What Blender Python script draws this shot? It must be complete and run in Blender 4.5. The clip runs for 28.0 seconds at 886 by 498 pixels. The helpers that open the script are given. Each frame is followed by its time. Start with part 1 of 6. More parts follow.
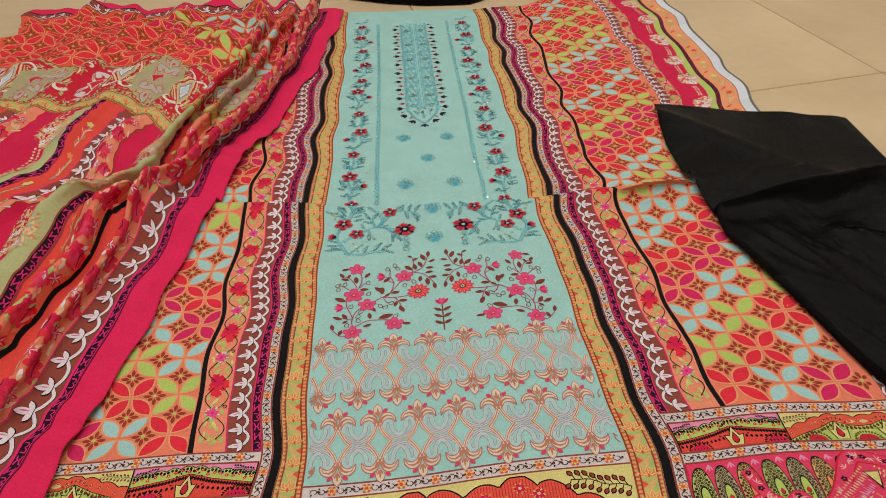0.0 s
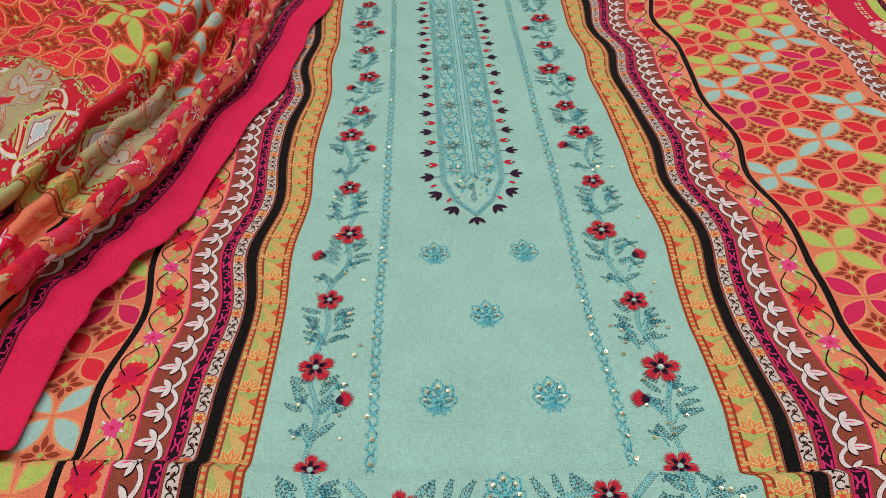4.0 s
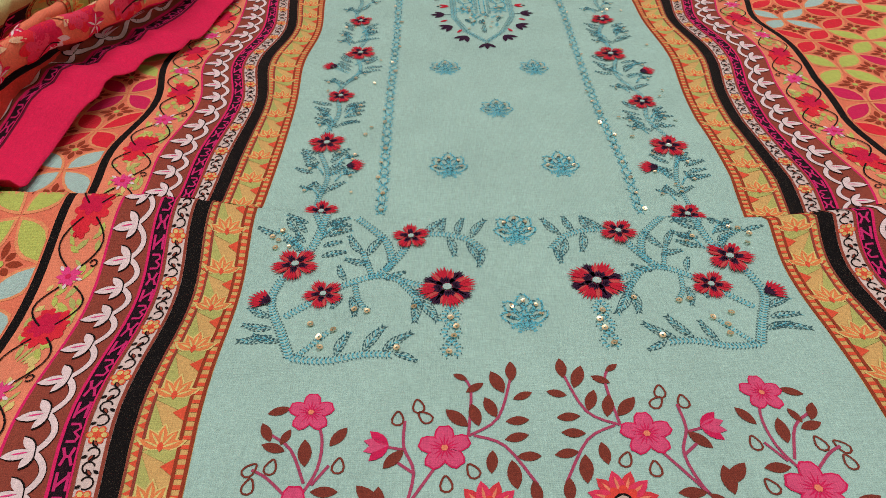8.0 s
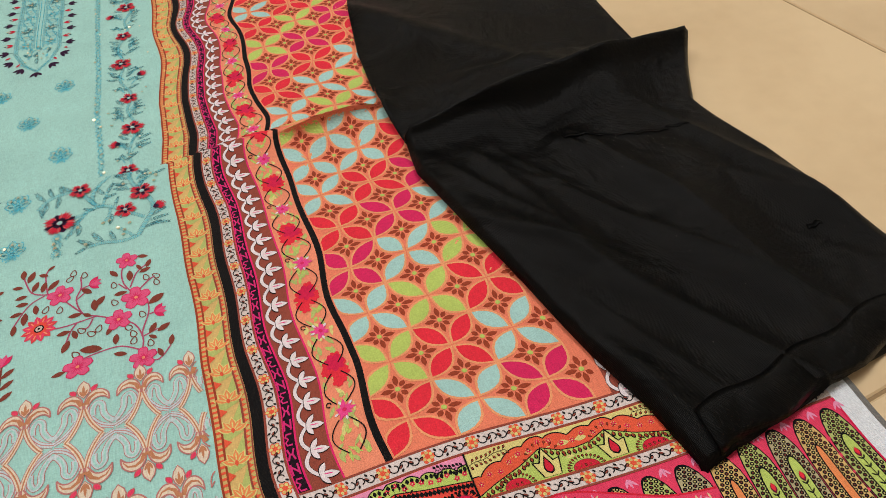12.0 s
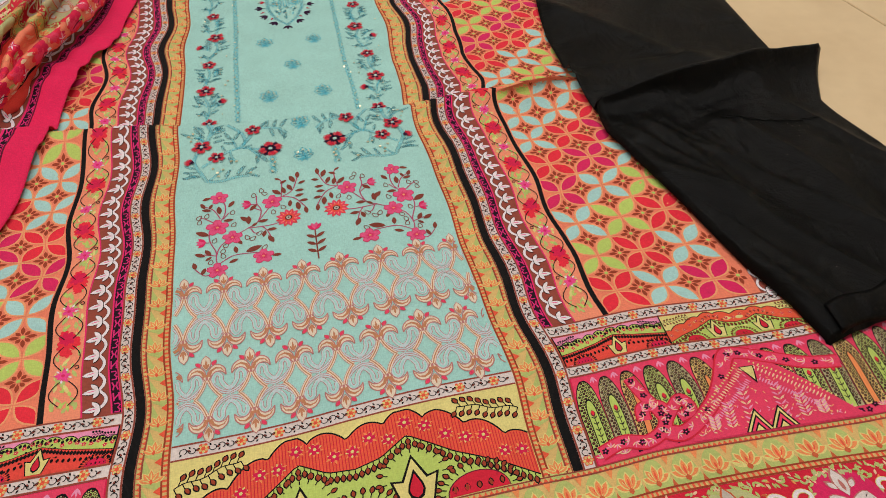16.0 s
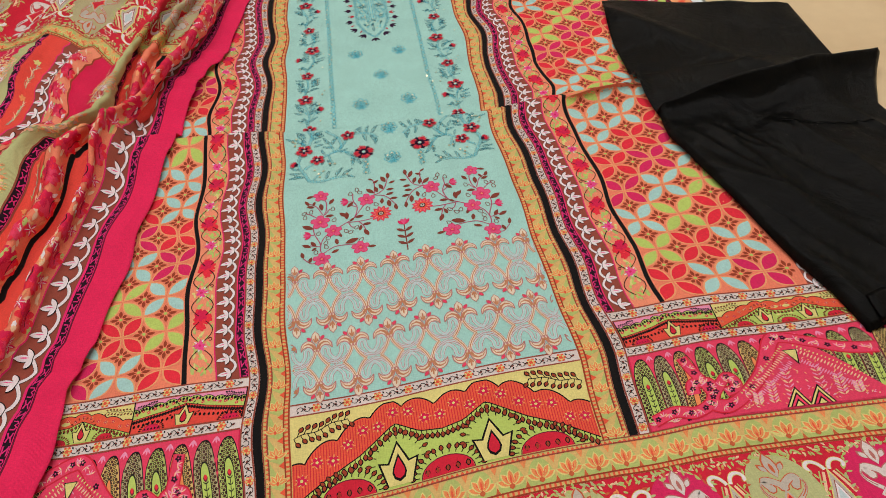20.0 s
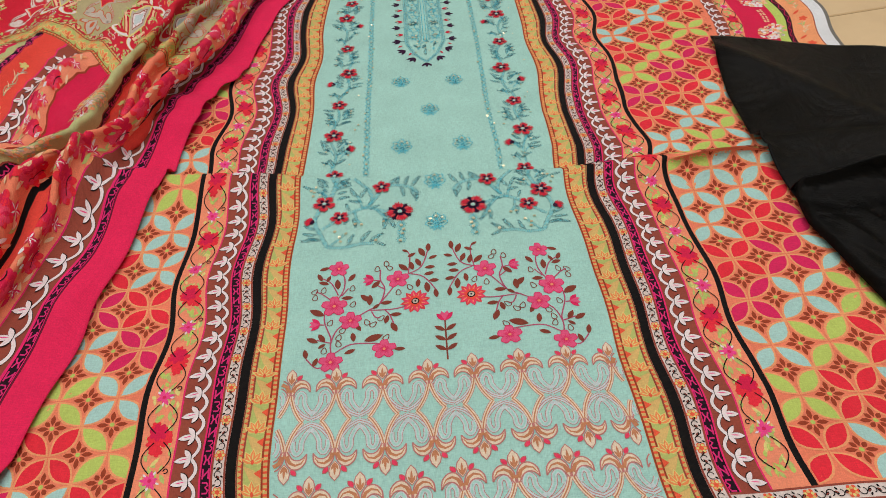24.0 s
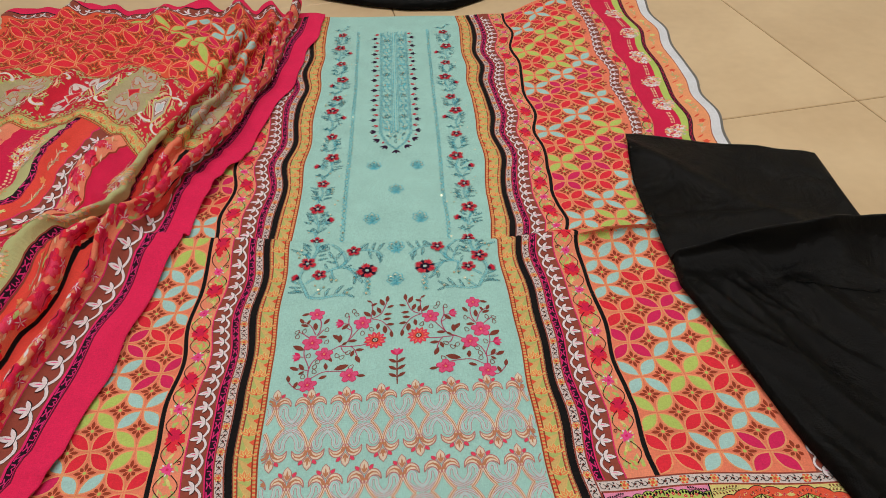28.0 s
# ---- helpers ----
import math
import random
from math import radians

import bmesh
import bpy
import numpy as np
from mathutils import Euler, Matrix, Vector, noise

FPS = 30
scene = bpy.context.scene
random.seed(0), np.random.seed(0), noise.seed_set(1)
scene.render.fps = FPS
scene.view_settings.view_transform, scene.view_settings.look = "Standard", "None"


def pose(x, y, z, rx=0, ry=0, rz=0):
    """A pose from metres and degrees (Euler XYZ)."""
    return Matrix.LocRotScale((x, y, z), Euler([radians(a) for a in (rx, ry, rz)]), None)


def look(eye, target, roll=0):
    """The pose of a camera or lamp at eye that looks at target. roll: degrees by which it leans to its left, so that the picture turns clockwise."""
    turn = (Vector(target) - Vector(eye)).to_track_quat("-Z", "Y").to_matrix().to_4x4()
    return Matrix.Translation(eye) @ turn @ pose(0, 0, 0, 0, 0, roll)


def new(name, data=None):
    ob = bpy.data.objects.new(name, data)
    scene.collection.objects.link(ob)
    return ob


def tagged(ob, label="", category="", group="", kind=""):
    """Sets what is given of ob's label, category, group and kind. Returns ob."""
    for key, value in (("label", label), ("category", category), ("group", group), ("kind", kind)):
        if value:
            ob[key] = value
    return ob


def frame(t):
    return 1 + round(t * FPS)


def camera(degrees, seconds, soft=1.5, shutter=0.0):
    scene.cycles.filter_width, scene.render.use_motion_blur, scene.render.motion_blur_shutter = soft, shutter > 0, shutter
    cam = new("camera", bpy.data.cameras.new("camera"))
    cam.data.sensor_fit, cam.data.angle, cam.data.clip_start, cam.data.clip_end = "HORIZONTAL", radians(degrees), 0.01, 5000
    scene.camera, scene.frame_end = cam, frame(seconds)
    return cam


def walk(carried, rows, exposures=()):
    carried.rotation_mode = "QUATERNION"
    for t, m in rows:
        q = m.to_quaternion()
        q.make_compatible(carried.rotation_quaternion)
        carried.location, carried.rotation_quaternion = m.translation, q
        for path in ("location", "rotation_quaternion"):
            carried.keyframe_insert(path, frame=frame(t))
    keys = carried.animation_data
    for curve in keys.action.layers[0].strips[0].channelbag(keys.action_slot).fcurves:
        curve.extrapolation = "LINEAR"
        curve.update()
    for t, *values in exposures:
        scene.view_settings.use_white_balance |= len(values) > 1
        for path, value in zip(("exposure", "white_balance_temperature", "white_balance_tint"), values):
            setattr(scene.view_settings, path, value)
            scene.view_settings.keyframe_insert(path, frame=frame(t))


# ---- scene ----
cam = camera(63.7, 28.0, soft=0.9)
PATH = [
    (0, (-0.0099, -0.0194, 0.4377), (0.0102, 0.7798, -0.1630), -3.38),
    (0.5, (-0.0010, -0.1009, 0.4339), (0.0232, 0.6825, -0.1872), -3.81),
    (1, (-0.0102, -0.1236, 0.4251), (0.0154, 0.6535, -0.2037), -4.16),
    (1.5, (-0.0112, -0.1272, 0.4181), (0.0129, 0.6427, -0.2196), -4.68),
    (2, (-0.0047, -0.0895, 0.4046), (0.0231, 0.6794, -0.2341), -4.36),
    (2.5, (-0.0014, -0.0085, 0.4120), (0.0267, 0.7658, -0.2202), -3.35),
    (3, (-0.0162, 0.2124, 0.3413), (0.0149, 0.9816, -0.2970), -2.49),
    (3.5, (-0.0101, 0.4730, 0.2784), (-0.0369, 1.2355, -0.3680), -4.92),
    (5.5, (-0.0493, 0.4232, 0.3731), (-0.0523, 1.1894, -0.2694), -3.36),
    (6, (-0.0518, 0.4044, 0.3561), (-0.0610, 1.1735, -0.2830), -2.79),
    (6.5, (-0.0599, 0.3759, 0.3326), (-0.0731, 1.1467, -0.3043), -1.87),
    (7, (-0.0555, 0.3565, 0.2634), (-0.0663, 1.1269, -0.3741), -1.16),
    (7.5, (-0.0383, 0.3862, 0.1953), (-0.0465, 1.1518, -0.4480), -1.06),
    (8, (-0.0329, 0.3865, 0.2023), (-0.0401, 1.1530, -0.4399), -1.80),
    (8.5, (-0.0291, 0.3903, 0.2252), (-0.0330, 1.1559, -0.4181), -2.31),
    (9, (-0.0406, 0.3489, 0.3035), (-0.0399, 1.1078, -0.3478), -2.98),
    (9.5, (0.0195, 0.1178, 0.4031), (0.0541, 0.8710, -0.2539), -2.02),
    (10, (0.0829, 0.0317, 0.4313), (0.1542, 0.7767, -0.2319), -2.47),
    (10.5, (0.0985, 0.0039, 0.4399), (0.2007, 0.7364, -0.2332), -3.49),
    (11, (0.1312, 0.0305, 0.4164), (0.2634, 0.7457, -0.2698), -4.64),
    (11.5, (0.1637, 0.0725, 0.3851), (0.3214, 0.7682, -0.3156), -5.44),
    (12, (0.1990, 0.1471, 0.3425), (0.3749, 0.8224, -0.3738), -5.87),
    (12.5, (0.2253, 0.2128, 0.2880), (0.4093, 0.8720, -0.4411), -5.93),
    (13, (0.2004, 0.2036, 0.2865), (0.3674, 0.8580, -0.4510), -5.98),
    (13.5, (0.0908, 0.0399, 0.3886), (0.2235, 0.6995, -0.3512), -5.46),
    (15.5, (0.0839, 0.0098, 0.4166), (0.2456, 0.6724, -0.3148), -1.18),
    (16, (0.0223, 0.0239, 0.4261), (0.1555, 0.7088, -0.2903), -1.49),
    (16.5, (-0.0505, 0.0166, 0.4925), (0.0291, 0.7298, -0.2040), -2.64),
    (17, (-0.1102, 0.0021, 0.5320), (-0.0512, 0.7287, -0.1525), -2.53),
    (17.5, (-0.1271, -0.0246, 0.5603), (-0.0847, 0.7041, -0.1233), -2.42),
    (18, (-0.1313, -0.0698, 0.5947), (-0.1036, 0.6574, -0.0911), -2.84),
    (18.5, (-0.1101, -0.0701, 0.6139), (-0.0883, 0.6507, -0.0789), -4.15),
    (19, (-0.0678, -0.0545, 0.5869), (-0.0388, 0.6552, -0.1169), -4.83),
    (19.5, (-0.0322, -0.0448, 0.5250), (0.0012, 0.6527, -0.1907), -5.74),
    (20, (0.0072, -0.0287, 0.4871), (0.0438, 0.6623, -0.2348), -6.83),
    (20.5, (0.0386, -0.0250, 0.4602), (0.0757, 0.6657, -0.2620), -7.45),
    (21, (0.0452, -0.0183, 0.4460), (0.0829, 0.6773, -0.2715), -6.98),
    (21.5, (0.0424, -0.0237, 0.4532), (0.0753, 0.6778, -0.2588), -6.31),
    (22, (0.0150, -0.0065, 0.4633), (0.0323, 0.6980, -0.2461), -6.41),
    (22.5, (0.0145, 0.0582, 0.4490), (0.0127, 0.7695, -0.2538), -6.41),
    (24.5, (0.0048, 0.1486, 0.3998), (0.0019, 0.8579, -0.3051), -4.31),
    (25, (0.0304, 0.0520, 0.4351), (0.0371, 0.7613, -0.2698), -3.25),
    (25.5, (0.0070, -0.0071, 0.4685), (0.0179, 0.7072, -0.2313), -2.59),
    (26, (-0.0018, -0.0105, 0.4884), (0.0189, 0.7101, -0.2047), -2.03),
    (26.5, (0.0114, -0.0040, 0.4981), (0.0314, 0.7279, -0.1831), -1.83),
    (27, (0.0127, -0.0036, 0.5024), (0.0306, 0.7372, -0.1691), -1.87),
    (27.5, (0.0311, 0.0146, 0.5144), (0.0475, 0.7678, -0.1432), -2.48),
    (28, (0.0407, 0.0224, 0.5108), (0.0527, 0.7887, -0.1315), -2.88),
]
EXPOSURES = [(0, -0.13, 6500, 10), (3, -0.07, 6500, 10), (6, -0.1, 6600, 13), (7, -0.18, 6800, 20), (8, -0.16, 6950, 24), (9, -0.11, 6700, 16), (10, -0.09, 6500, 10), (11, -0.08, 6500, 10), (12, 0.06, 6500, 10), (13, 0.26, 6500, 13), (16, 0.02, 6500, 10), (17, 0.0, 6500, 10), (20, 0.02, 6500, 10), (22, 0.02, 6500, 10), (26, -0.01, 6500, 10), (28, -0.08, 6500, 10)]
walk(cam, [(t, look(eye, target, roll)) for t, eye, target, roll in PATH], EXPOSURES)

# ---- light: a room lit by two ceiling panels ----
world = bpy.data.worlds.new("world")
scene.world = world
world.use_nodes = True
world.node_tree.nodes["Background"].inputs[0].default_value = (0.8, 0.85, 1.0, 1)
world.node_tree.nodes["Background"].inputs[1].default_value = 0.05
scene.view_settings.exposure = 0.0


def panel_lamp(name, x, y, z, w, d, watts, col):
    la = bpy.data.lights.new(name, "AREA")
    la.shape, la.size, la.size_y, la.energy, la.color = "RECTANGLE", w, d, watts, col
    ob = new(name, la)
    ob.matrix_world = pose(x, y, z)
    return ob


panel_lamp("ceiling_lamp", 0.65, 1.05, 2.62, 1.2, 0.6, 30, (1.0, 0.98, 0.965))
panel_lamp("ceiling_lamp", -0.9, 0.2, 2.62, 1.2, 0.6, 25.5, (1.0, 0.98, 0.965))


# ---- materials ----
def lin(c):
    return tuple(((v / 255) / 12.92 if v / 255 < 0.04045 else ((v / 255 + 0.055) / 1.055) ** 2.4) for v in c)


def node_mat(name, rough=0.8):
    m = bpy.data.materials.new(name)
    m.use_nodes = True
    nt = m.node_tree
    b = nt.nodes["Principled BSDF"]
    b.inputs["Roughness"].default_value = rough
    return m, nt, b


def cloth_mat(name, rgb, rough=0.85, weave=0.5, vary=0.12, fleck=0.11, sheen=0.0, spec=0.25, crumple=0.45):
    """Woven cloth: thread bump, faint yarn streaks and slow unevenness of the dye."""
    m, nt, b = node_mat(name, rough)
    c = lin(rgb)
    N, L = nt.nodes.new, nt.links.new
    co = N("ShaderNodeTexCoord")
    n1 = N("ShaderNodeTexNoise"); n1.inputs["Scale"].default_value = 28; n1.inputs["Detail"].default_value = 4
    L(co.outputs["Object"], n1.inputs["Vector"])
    mp = N("ShaderNodeMapping"); mp.inputs["Scale"].default_value = (2600, 260, 900)
    L(co.outputs["Object"], mp.inputs["Vector"])
    n2 = N("ShaderNodeTexNoise"); n2.inputs["Scale"].default_value = 1.0; n2.inputs["Detail"].default_value = 2
    L(mp.outputs["Vector"], n2.inputs["Vector"])
    add = N("ShaderNodeMath"); add.operation = "MULTIPLY_ADD"
    L(n1.outputs["Fac"], add.inputs[0]); add.inputs[1].default_value = vary * 2; add.inputs[2].default_value = 1 - vary
    mq = N("ShaderNodeMapping"); mq.inputs["Scale"].default_value = (300, 2300, 900)
    L(co.outputs["Object"], mq.inputs["Vector"])
    n4 = N("ShaderNodeTexNoise"); n4.inputs["Scale"].default_value = 1.0; n4.inputs["Detail"].default_value = 2
    L(mq.outputs["Vector"], n4.inputs["Vector"])
    yarn = N("ShaderNodeMath"); yarn.operation = "ADD"
    L(n2.outputs["Fac"], yarn.inputs[0]); L(n4.outputs["Fac"], yarn.inputs[1])
    add2 = N("ShaderNodeMath"); add2.operation = "MULTIPLY_ADD"
    L(yarn.outputs[0], add2.inputs[0]); add2.inputs[1].default_value = fleck * 4; add2.inputs[2].default_value = 1 - fleck * 4
    mul = N("ShaderNodeMath"); mul.operation = "MULTIPLY"
    L(add.outputs[0], mul.inputs[0]); L(add2.outputs[0], mul.inputs[1])
    vm = N("ShaderNodeVectorMath"); vm.operation = "SCALE"
    vm.inputs[0].default_value = c
    L(mul.outputs[0], vm.inputs["Scale"])
    L(vm.outputs[0], b.inputs["Base Color"])
    w1 = N("ShaderNodeTexWave"); w1.inputs["Scale"].default_value = 420; w1.bands_direction = "X"; w1.inputs["Distortion"].default_value = 1.5
    w2 = N("ShaderNodeTexWave"); w2.inputs["Scale"].default_value = 420; w2.bands_direction = "Y"; w2.inputs["Distortion"].default_value = 1.5
    L(co.outputs["Object"], w1.inputs["Vector"]); L(co.outputs["Object"], w2.inputs["Vector"])
    ws = N("ShaderNodeMath"); ws.operation = "ADD"
    L(w1.outputs["Fac"], ws.inputs[0]); L(w2.outputs["Fac"], ws.inputs[1])
    bp = N("ShaderNodeBump"); bp.inputs["Strength"].default_value = weave; bp.inputs["Distance"].default_value = 0.0004
    n3 = N("ShaderNodeTexNoise"); n3.inputs["Scale"].default_value = 16; n3.inputs["Detail"].default_value = 5; n3.inputs["Distortion"].default_value = 0.6
    L(co.outputs["Object"], n3.inputs["Vector"])
    b2 = N("ShaderNodeBump"); b2.inputs["Strength"].default_value = crumple; b2.inputs["Distance"].default_value = 0.01
    L(n3.outputs["Fac"], b2.inputs["Height"]); L(b2.outputs[0], bp.inputs["Normal"])
    L(ws.outputs[0], bp.inputs["Height"]); L(bp.outputs[0], b.inputs["Normal"])
    b.inputs["Specular IOR Level"].default_value = spec
    b.inputs["Sheen Weight"].default_value = sheen
    return m


COLOURS = dict(
    aqua=(167, 216, 208), teal=(92, 204, 224), fern=(54, 106, 116), crimson=(206, 38, 62), plum=(52, 24, 56),
    coral=(242, 134, 104), red=(236, 48, 66), magenta=(222, 40, 98), lime=(190, 210, 108), mist=(172, 214, 210),
    brown=(158, 66, 42), gold=(222, 186, 118), orange=(240, 146, 90), leafgreen=(186, 196, 116), black=(11, 9, 11),
    white=(226, 212, 208), violet=(32, 8, 26), pink=(232, 40, 112), umber=(152, 74, 60), petalwhite=(238, 226, 230),
    blush=(244, 148, 116), rose=(240, 74, 146), hotpink=(218, 30, 78), cream=(242, 200, 164), peach=(244, 164, 116),
    selvedge=(226, 230, 236), grey=(118, 116, 112), lemon=(228, 214, 136), tangerine=(236, 94, 66), lilac=(200, 214, 218),
    terracotta=(206, 98, 62), sage=(190, 192, 136), dove=(196, 184, 172), wine=(110, 24, 52), redcoral=(236, 78, 66), rosy=(194, 126, 122), hotred=(214, 36, 60), rosered=(224, 68, 78), orchid=(216, 48, 122), khaki=(186, 174, 134), blossompale=(240, 150, 186), rosepink=(234, 66, 102), clay=(196, 132, 96), tealdeep=(72, 180, 204), bark=(132, 62, 50), fuchsia=(236, 38, 92), rust=(190, 116, 108), sand=(230, 212, 190), brick=(208, 90, 88), mauve=(182, 78, 112), candy=(228, 88, 134),
)
MAT = {k: cloth_mat("print_" + k, v) for k, v in COLOURS.items()}
ORDER = list(COLOURS)

m, nt, b = node_mat("tile", 0.22)
N, L = nt.nodes.new, nt.links.new
co = N("ShaderNodeTexCoord")
n1 = N("ShaderNodeTexNoise"); n1.inputs["Scale"].default_value = 5; n1.inputs["Detail"].default_value = 6
n2 = N("ShaderNodeTexNoise"); n2.inputs["Scale"].default_value = 60; n2.inputs["Detail"].default_value = 3
L(co.outputs["Object"], n1.inputs["Vector"]); L(co.outputs["Object"], n2.inputs["Vector"])
mx = N("ShaderNodeMath"); mx.operation = "MULTIPLY_ADD"; mx.inputs[1].default_value = 0.25
L(n2.outputs["Fac"], mx.inputs[0]); L(n1.outputs["Fac"], mx.inputs[2])
rp = N("ShaderNodeValToRGB")
rp.color_ramp.elements[0].position, rp.color_ramp.elements[0].color = 0.4, (*lin((202, 175, 136)), 1)
rp.color_ramp.elements[1].position, rp.color_ramp.elements[1].color = 0.8, (*lin((220, 195, 155)), 1)
L(mx.outputs[0], rp.inputs[0]); L(rp.outputs[0], b.inputs["Base Color"])
rr = N("ShaderNodeMath"); rr.operation = "MULTIPLY_ADD"; rr.inputs[1].default_value = 0.25; rr.inputs[2].default_value = 0.22
L(n1.outputs["Fac"], rr.inputs[0]); L(rr.outputs[0], b.inputs["Roughness"])
TILE = m
GROUT = cloth_mat("grout", (146, 122, 90), 0.9, 0.1, crumple=0.0)
PAINT = cloth_mat("wall_paint", (222, 220, 214), 0.7, 0.05, crumple=0.0)
BLACK = cloth_mat("black_cotton", (3, 3, 3), 0.34, 0.3, 0.2, 0.06, sheen=0.0, spec=0.10, crumple=0.85)
SEQUIN, nt, b = node_mat("sequin", 0.36)
b.inputs["Metallic"].default_value = 1.0
b.inputs["Base Color"].default_value = (0.92, 0.82, 0.54, 1)


# ---- building helpers ----
def mesh_of(name, verts, faces, mats, index=None, smooth=True):
    me = bpy.data.meshes.new(name)
    me.from_pydata([tuple(v) for v in verts], [], faces)
    for mm in mats:
        me.materials.append(mm)
    if index is not None:
        me.polygons.foreach_set("material_index", index)
    if smooth:
        me.polygons.foreach_set("use_smooth", [True] * len(me.polygons))
    me.update()
    return me


def under(ob, parent, label=""):
    ob.parent = parent
    if label:
        ob["label"] = label
    return ob


def box(name, x0, x1, y0, y1, z0, z1, mat, bevel=0.0):
    bm = bmesh.new()
    bmesh.ops.create_cube(bm, size=1, matrix=Matrix.Translation(((x0 + x1) / 2, (y0 + y1) / 2, (z0 + z1) / 2)) @ Matrix.Diagonal((x1 - x0, y1 - y0, z1 - z0, 1)))
    if bevel:
        bmesh.ops.bevel(bm, geom=bm.edges[:], offset=bevel, segments=2, affect="EDGES")
    me = bpy.data.meshes.new(name)
    bm.to_mesh(me); bm.free()
    me.materials.append(mat)
    return new(name, me)


class Cloth:
    """Collects flat shapes in a cloth's own plane (u across, v along) and lays them on the draped sheet."""

    def __init__(self, sheet, lift=0.00022, limit=None):
        self.sheet, self.lift = sheet, lift
        self.limit = limit or (lambda c: np.full(len(c), 0.012))
        self.clear()

    def clear(self):
        self.p, self.h, self.f, self.m = [], [], [], []

    def poly(self, pts, col, layer=1):
        n = len(self.p)
        self.p.extend(pts)
        self.h.extend([layer] * len(pts))
        self.f.append(tuple(range(n, n + len(pts))))
        self.m.append(col)

    def fan(self, c, ring, col, layer=1, dome=0.0):
        n = len(self.p)
        self.p.append(c); self.p.extend(ring)
        self.h.append(layer + dome); self.h.extend([layer] * len(ring))
        k = len(ring)
        for i in range(k):
            self.f.append((n, n + 1 + i, n + 1 + (i + 1) % k)); self.m.append(col)

    def strip(self, left, right, col, layer=1):
        n, k = len(self.p), len(left)
        self.p.extend(left); self.p.extend(right)
        self.h.extend([layer] * (2 * k))
        for i in range(k - 1):
            self.f.append((n + i, n + i + 1, n + k + i + 1, n + k + i)); self.m.append(col)

    def stroke(self, pts, w, col, layer=1, taper=False):
        le, ri = [], []
        k = len(pts)
        for i in range(k):
            a, c = pts[max(i - 1, 0)], pts[min(i + 1, k - 1)]
            dx, dy = c[0] - a[0], c[1] - a[1]
            d = math.hypot(dx, dy) or 1
            ww = w / 2 * (1 if not taper else (1 - 0.85 * i / (k - 1)))
            le.append((pts[i][0] - dy / d * ww, pts[i][1] + dx / d * ww))
            ri.append((pts[i][0] + dy / d * ww, pts[i][1] - dx / d * ww))
        self.strip(le, ri, col, layer)

    def leaf(self, x, y, ang, ln, wd, col, layer=1, n=4):
        """A pointed leaf from its stem end (x, y) along ang degrees."""
        ca, sa = math.cos(radians(ang)), math.sin(radians(ang))
        up = [(ln * i / n, wd / 2 * math.sin(math.pi * i / n) ** 0.8) for i in range(n + 1)]
        ring = up + [(a, -c) for a, c in up[-2:0:-1]]
        self.poly([(x + a * ca - c * sa, y + a * sa + c * ca) for a, c in ring], col, layer)

    def disc(self, x, y, r, col, layer=1, n=8, ry=None):
        ry = ry or r
        self.poly([(x + r * math.cos(2 * math.pi * i / n), y + ry * math.sin(2 * math.pi * i / n)) for i in range(n)], col, layer)

    def blossom(self, x, y, r, petals, col, layer=1, deep=0.35, turn=0.0):
        n = petals * 6
        ring = []
        for i in range(n):
            t = 2 * math.pi * i / n
            rr = r * (1 - deep + deep * abs(math.cos(petals * t / 2)))
            ring.append((x + rr * math.cos(t + turn), y + rr * math.sin(t + turn)))
        self.fan((x, y), ring, col, layer)

    def rect(self, u0, u1, v0, v1, col, layer=1, step=0.012):
        nu, nv = max(1, math.ceil(abs(u1 - u0) / step)), max(1, math.ceil(abs(v1 - v0) / step))
        n = len(self.p)
        for j in range(nv + 1):
            for i in range(nu + 1):
                self.p.append((u0 + (u1 - u0) * i / nu, v0 + (v1 - v0) * j / nv)); self.h.append(layer)
        for j in range(nv):
            for i in range(nu):
                a = n + j * (nu + 1) + i
                self.f.append((a, a + 1, a + nu + 2, a + nu + 1)); self.m.append(col)

    def lay(self, name, parent, label="", kind=""):
        """Makes one mesh of all that was collected since the last call."""
        if not self.p:
            return None
        uv, hh = np.array(self.p, float), np.array(self.h, float)
        tri, col = [], []
        used = [c for c in ORDER if c in set(self.m)]
        slot = {c: i for i, c in enumerate(used)}
        for f, m_ in zip(self.f, self.m):
            k = len(f)
            for i in range(1, k - 1):
                tri.append((f[0], f[i], f[i + 1])); col.append(slot[m_])
        tri, col = np.array(tri), np.array(col)
        T, Z = uv[tri], hh[tri]
        for _ in range(12):
            e2 = np.stack([((T[:, (i + 1) % 3] - T[:, i]) ** 2).sum(-1) for i in range(3)], 1)
            long_ = e2.argmax(1)
            big = e2.max(1) > self.limit(T.mean(1)) ** 2
            if not big.any():
                break
            B_, ZB, k = T[big], Z[big], long_[big]
            n = np.arange(len(B_))
            a, c, o = B_[n, k], B_[n, (k + 1) % 3], B_[n, (k + 2) % 3]
            za, zc, zo = ZB[n, k], ZB[n, (k + 1) % 3], ZB[n, (k + 2) % 3]
            mid, zm = (a + c) / 2, (za + zc) / 2
            T = np.concatenate([T[~big], np.stack([a, mid, o], 1), np.stack([mid, c, o], 1)])
            Z = np.concatenate([Z[~big], np.stack([za, zm, zo], 1), np.stack([zm, zc, zo], 1)])
            col = np.concatenate([col[~big], col[big], col[big]])
        flat_uv, first, back = np.unique(np.round(np.concatenate([T.reshape(-1, 2), Z.reshape(-1, 1)], 1), 7), axis=0, return_index=True, return_inverse=True)
        P = laid(self.sheet, flat_uv[:, :2], (0.65 + 0.35 * flat_uv[:, 2]) * self.lift)
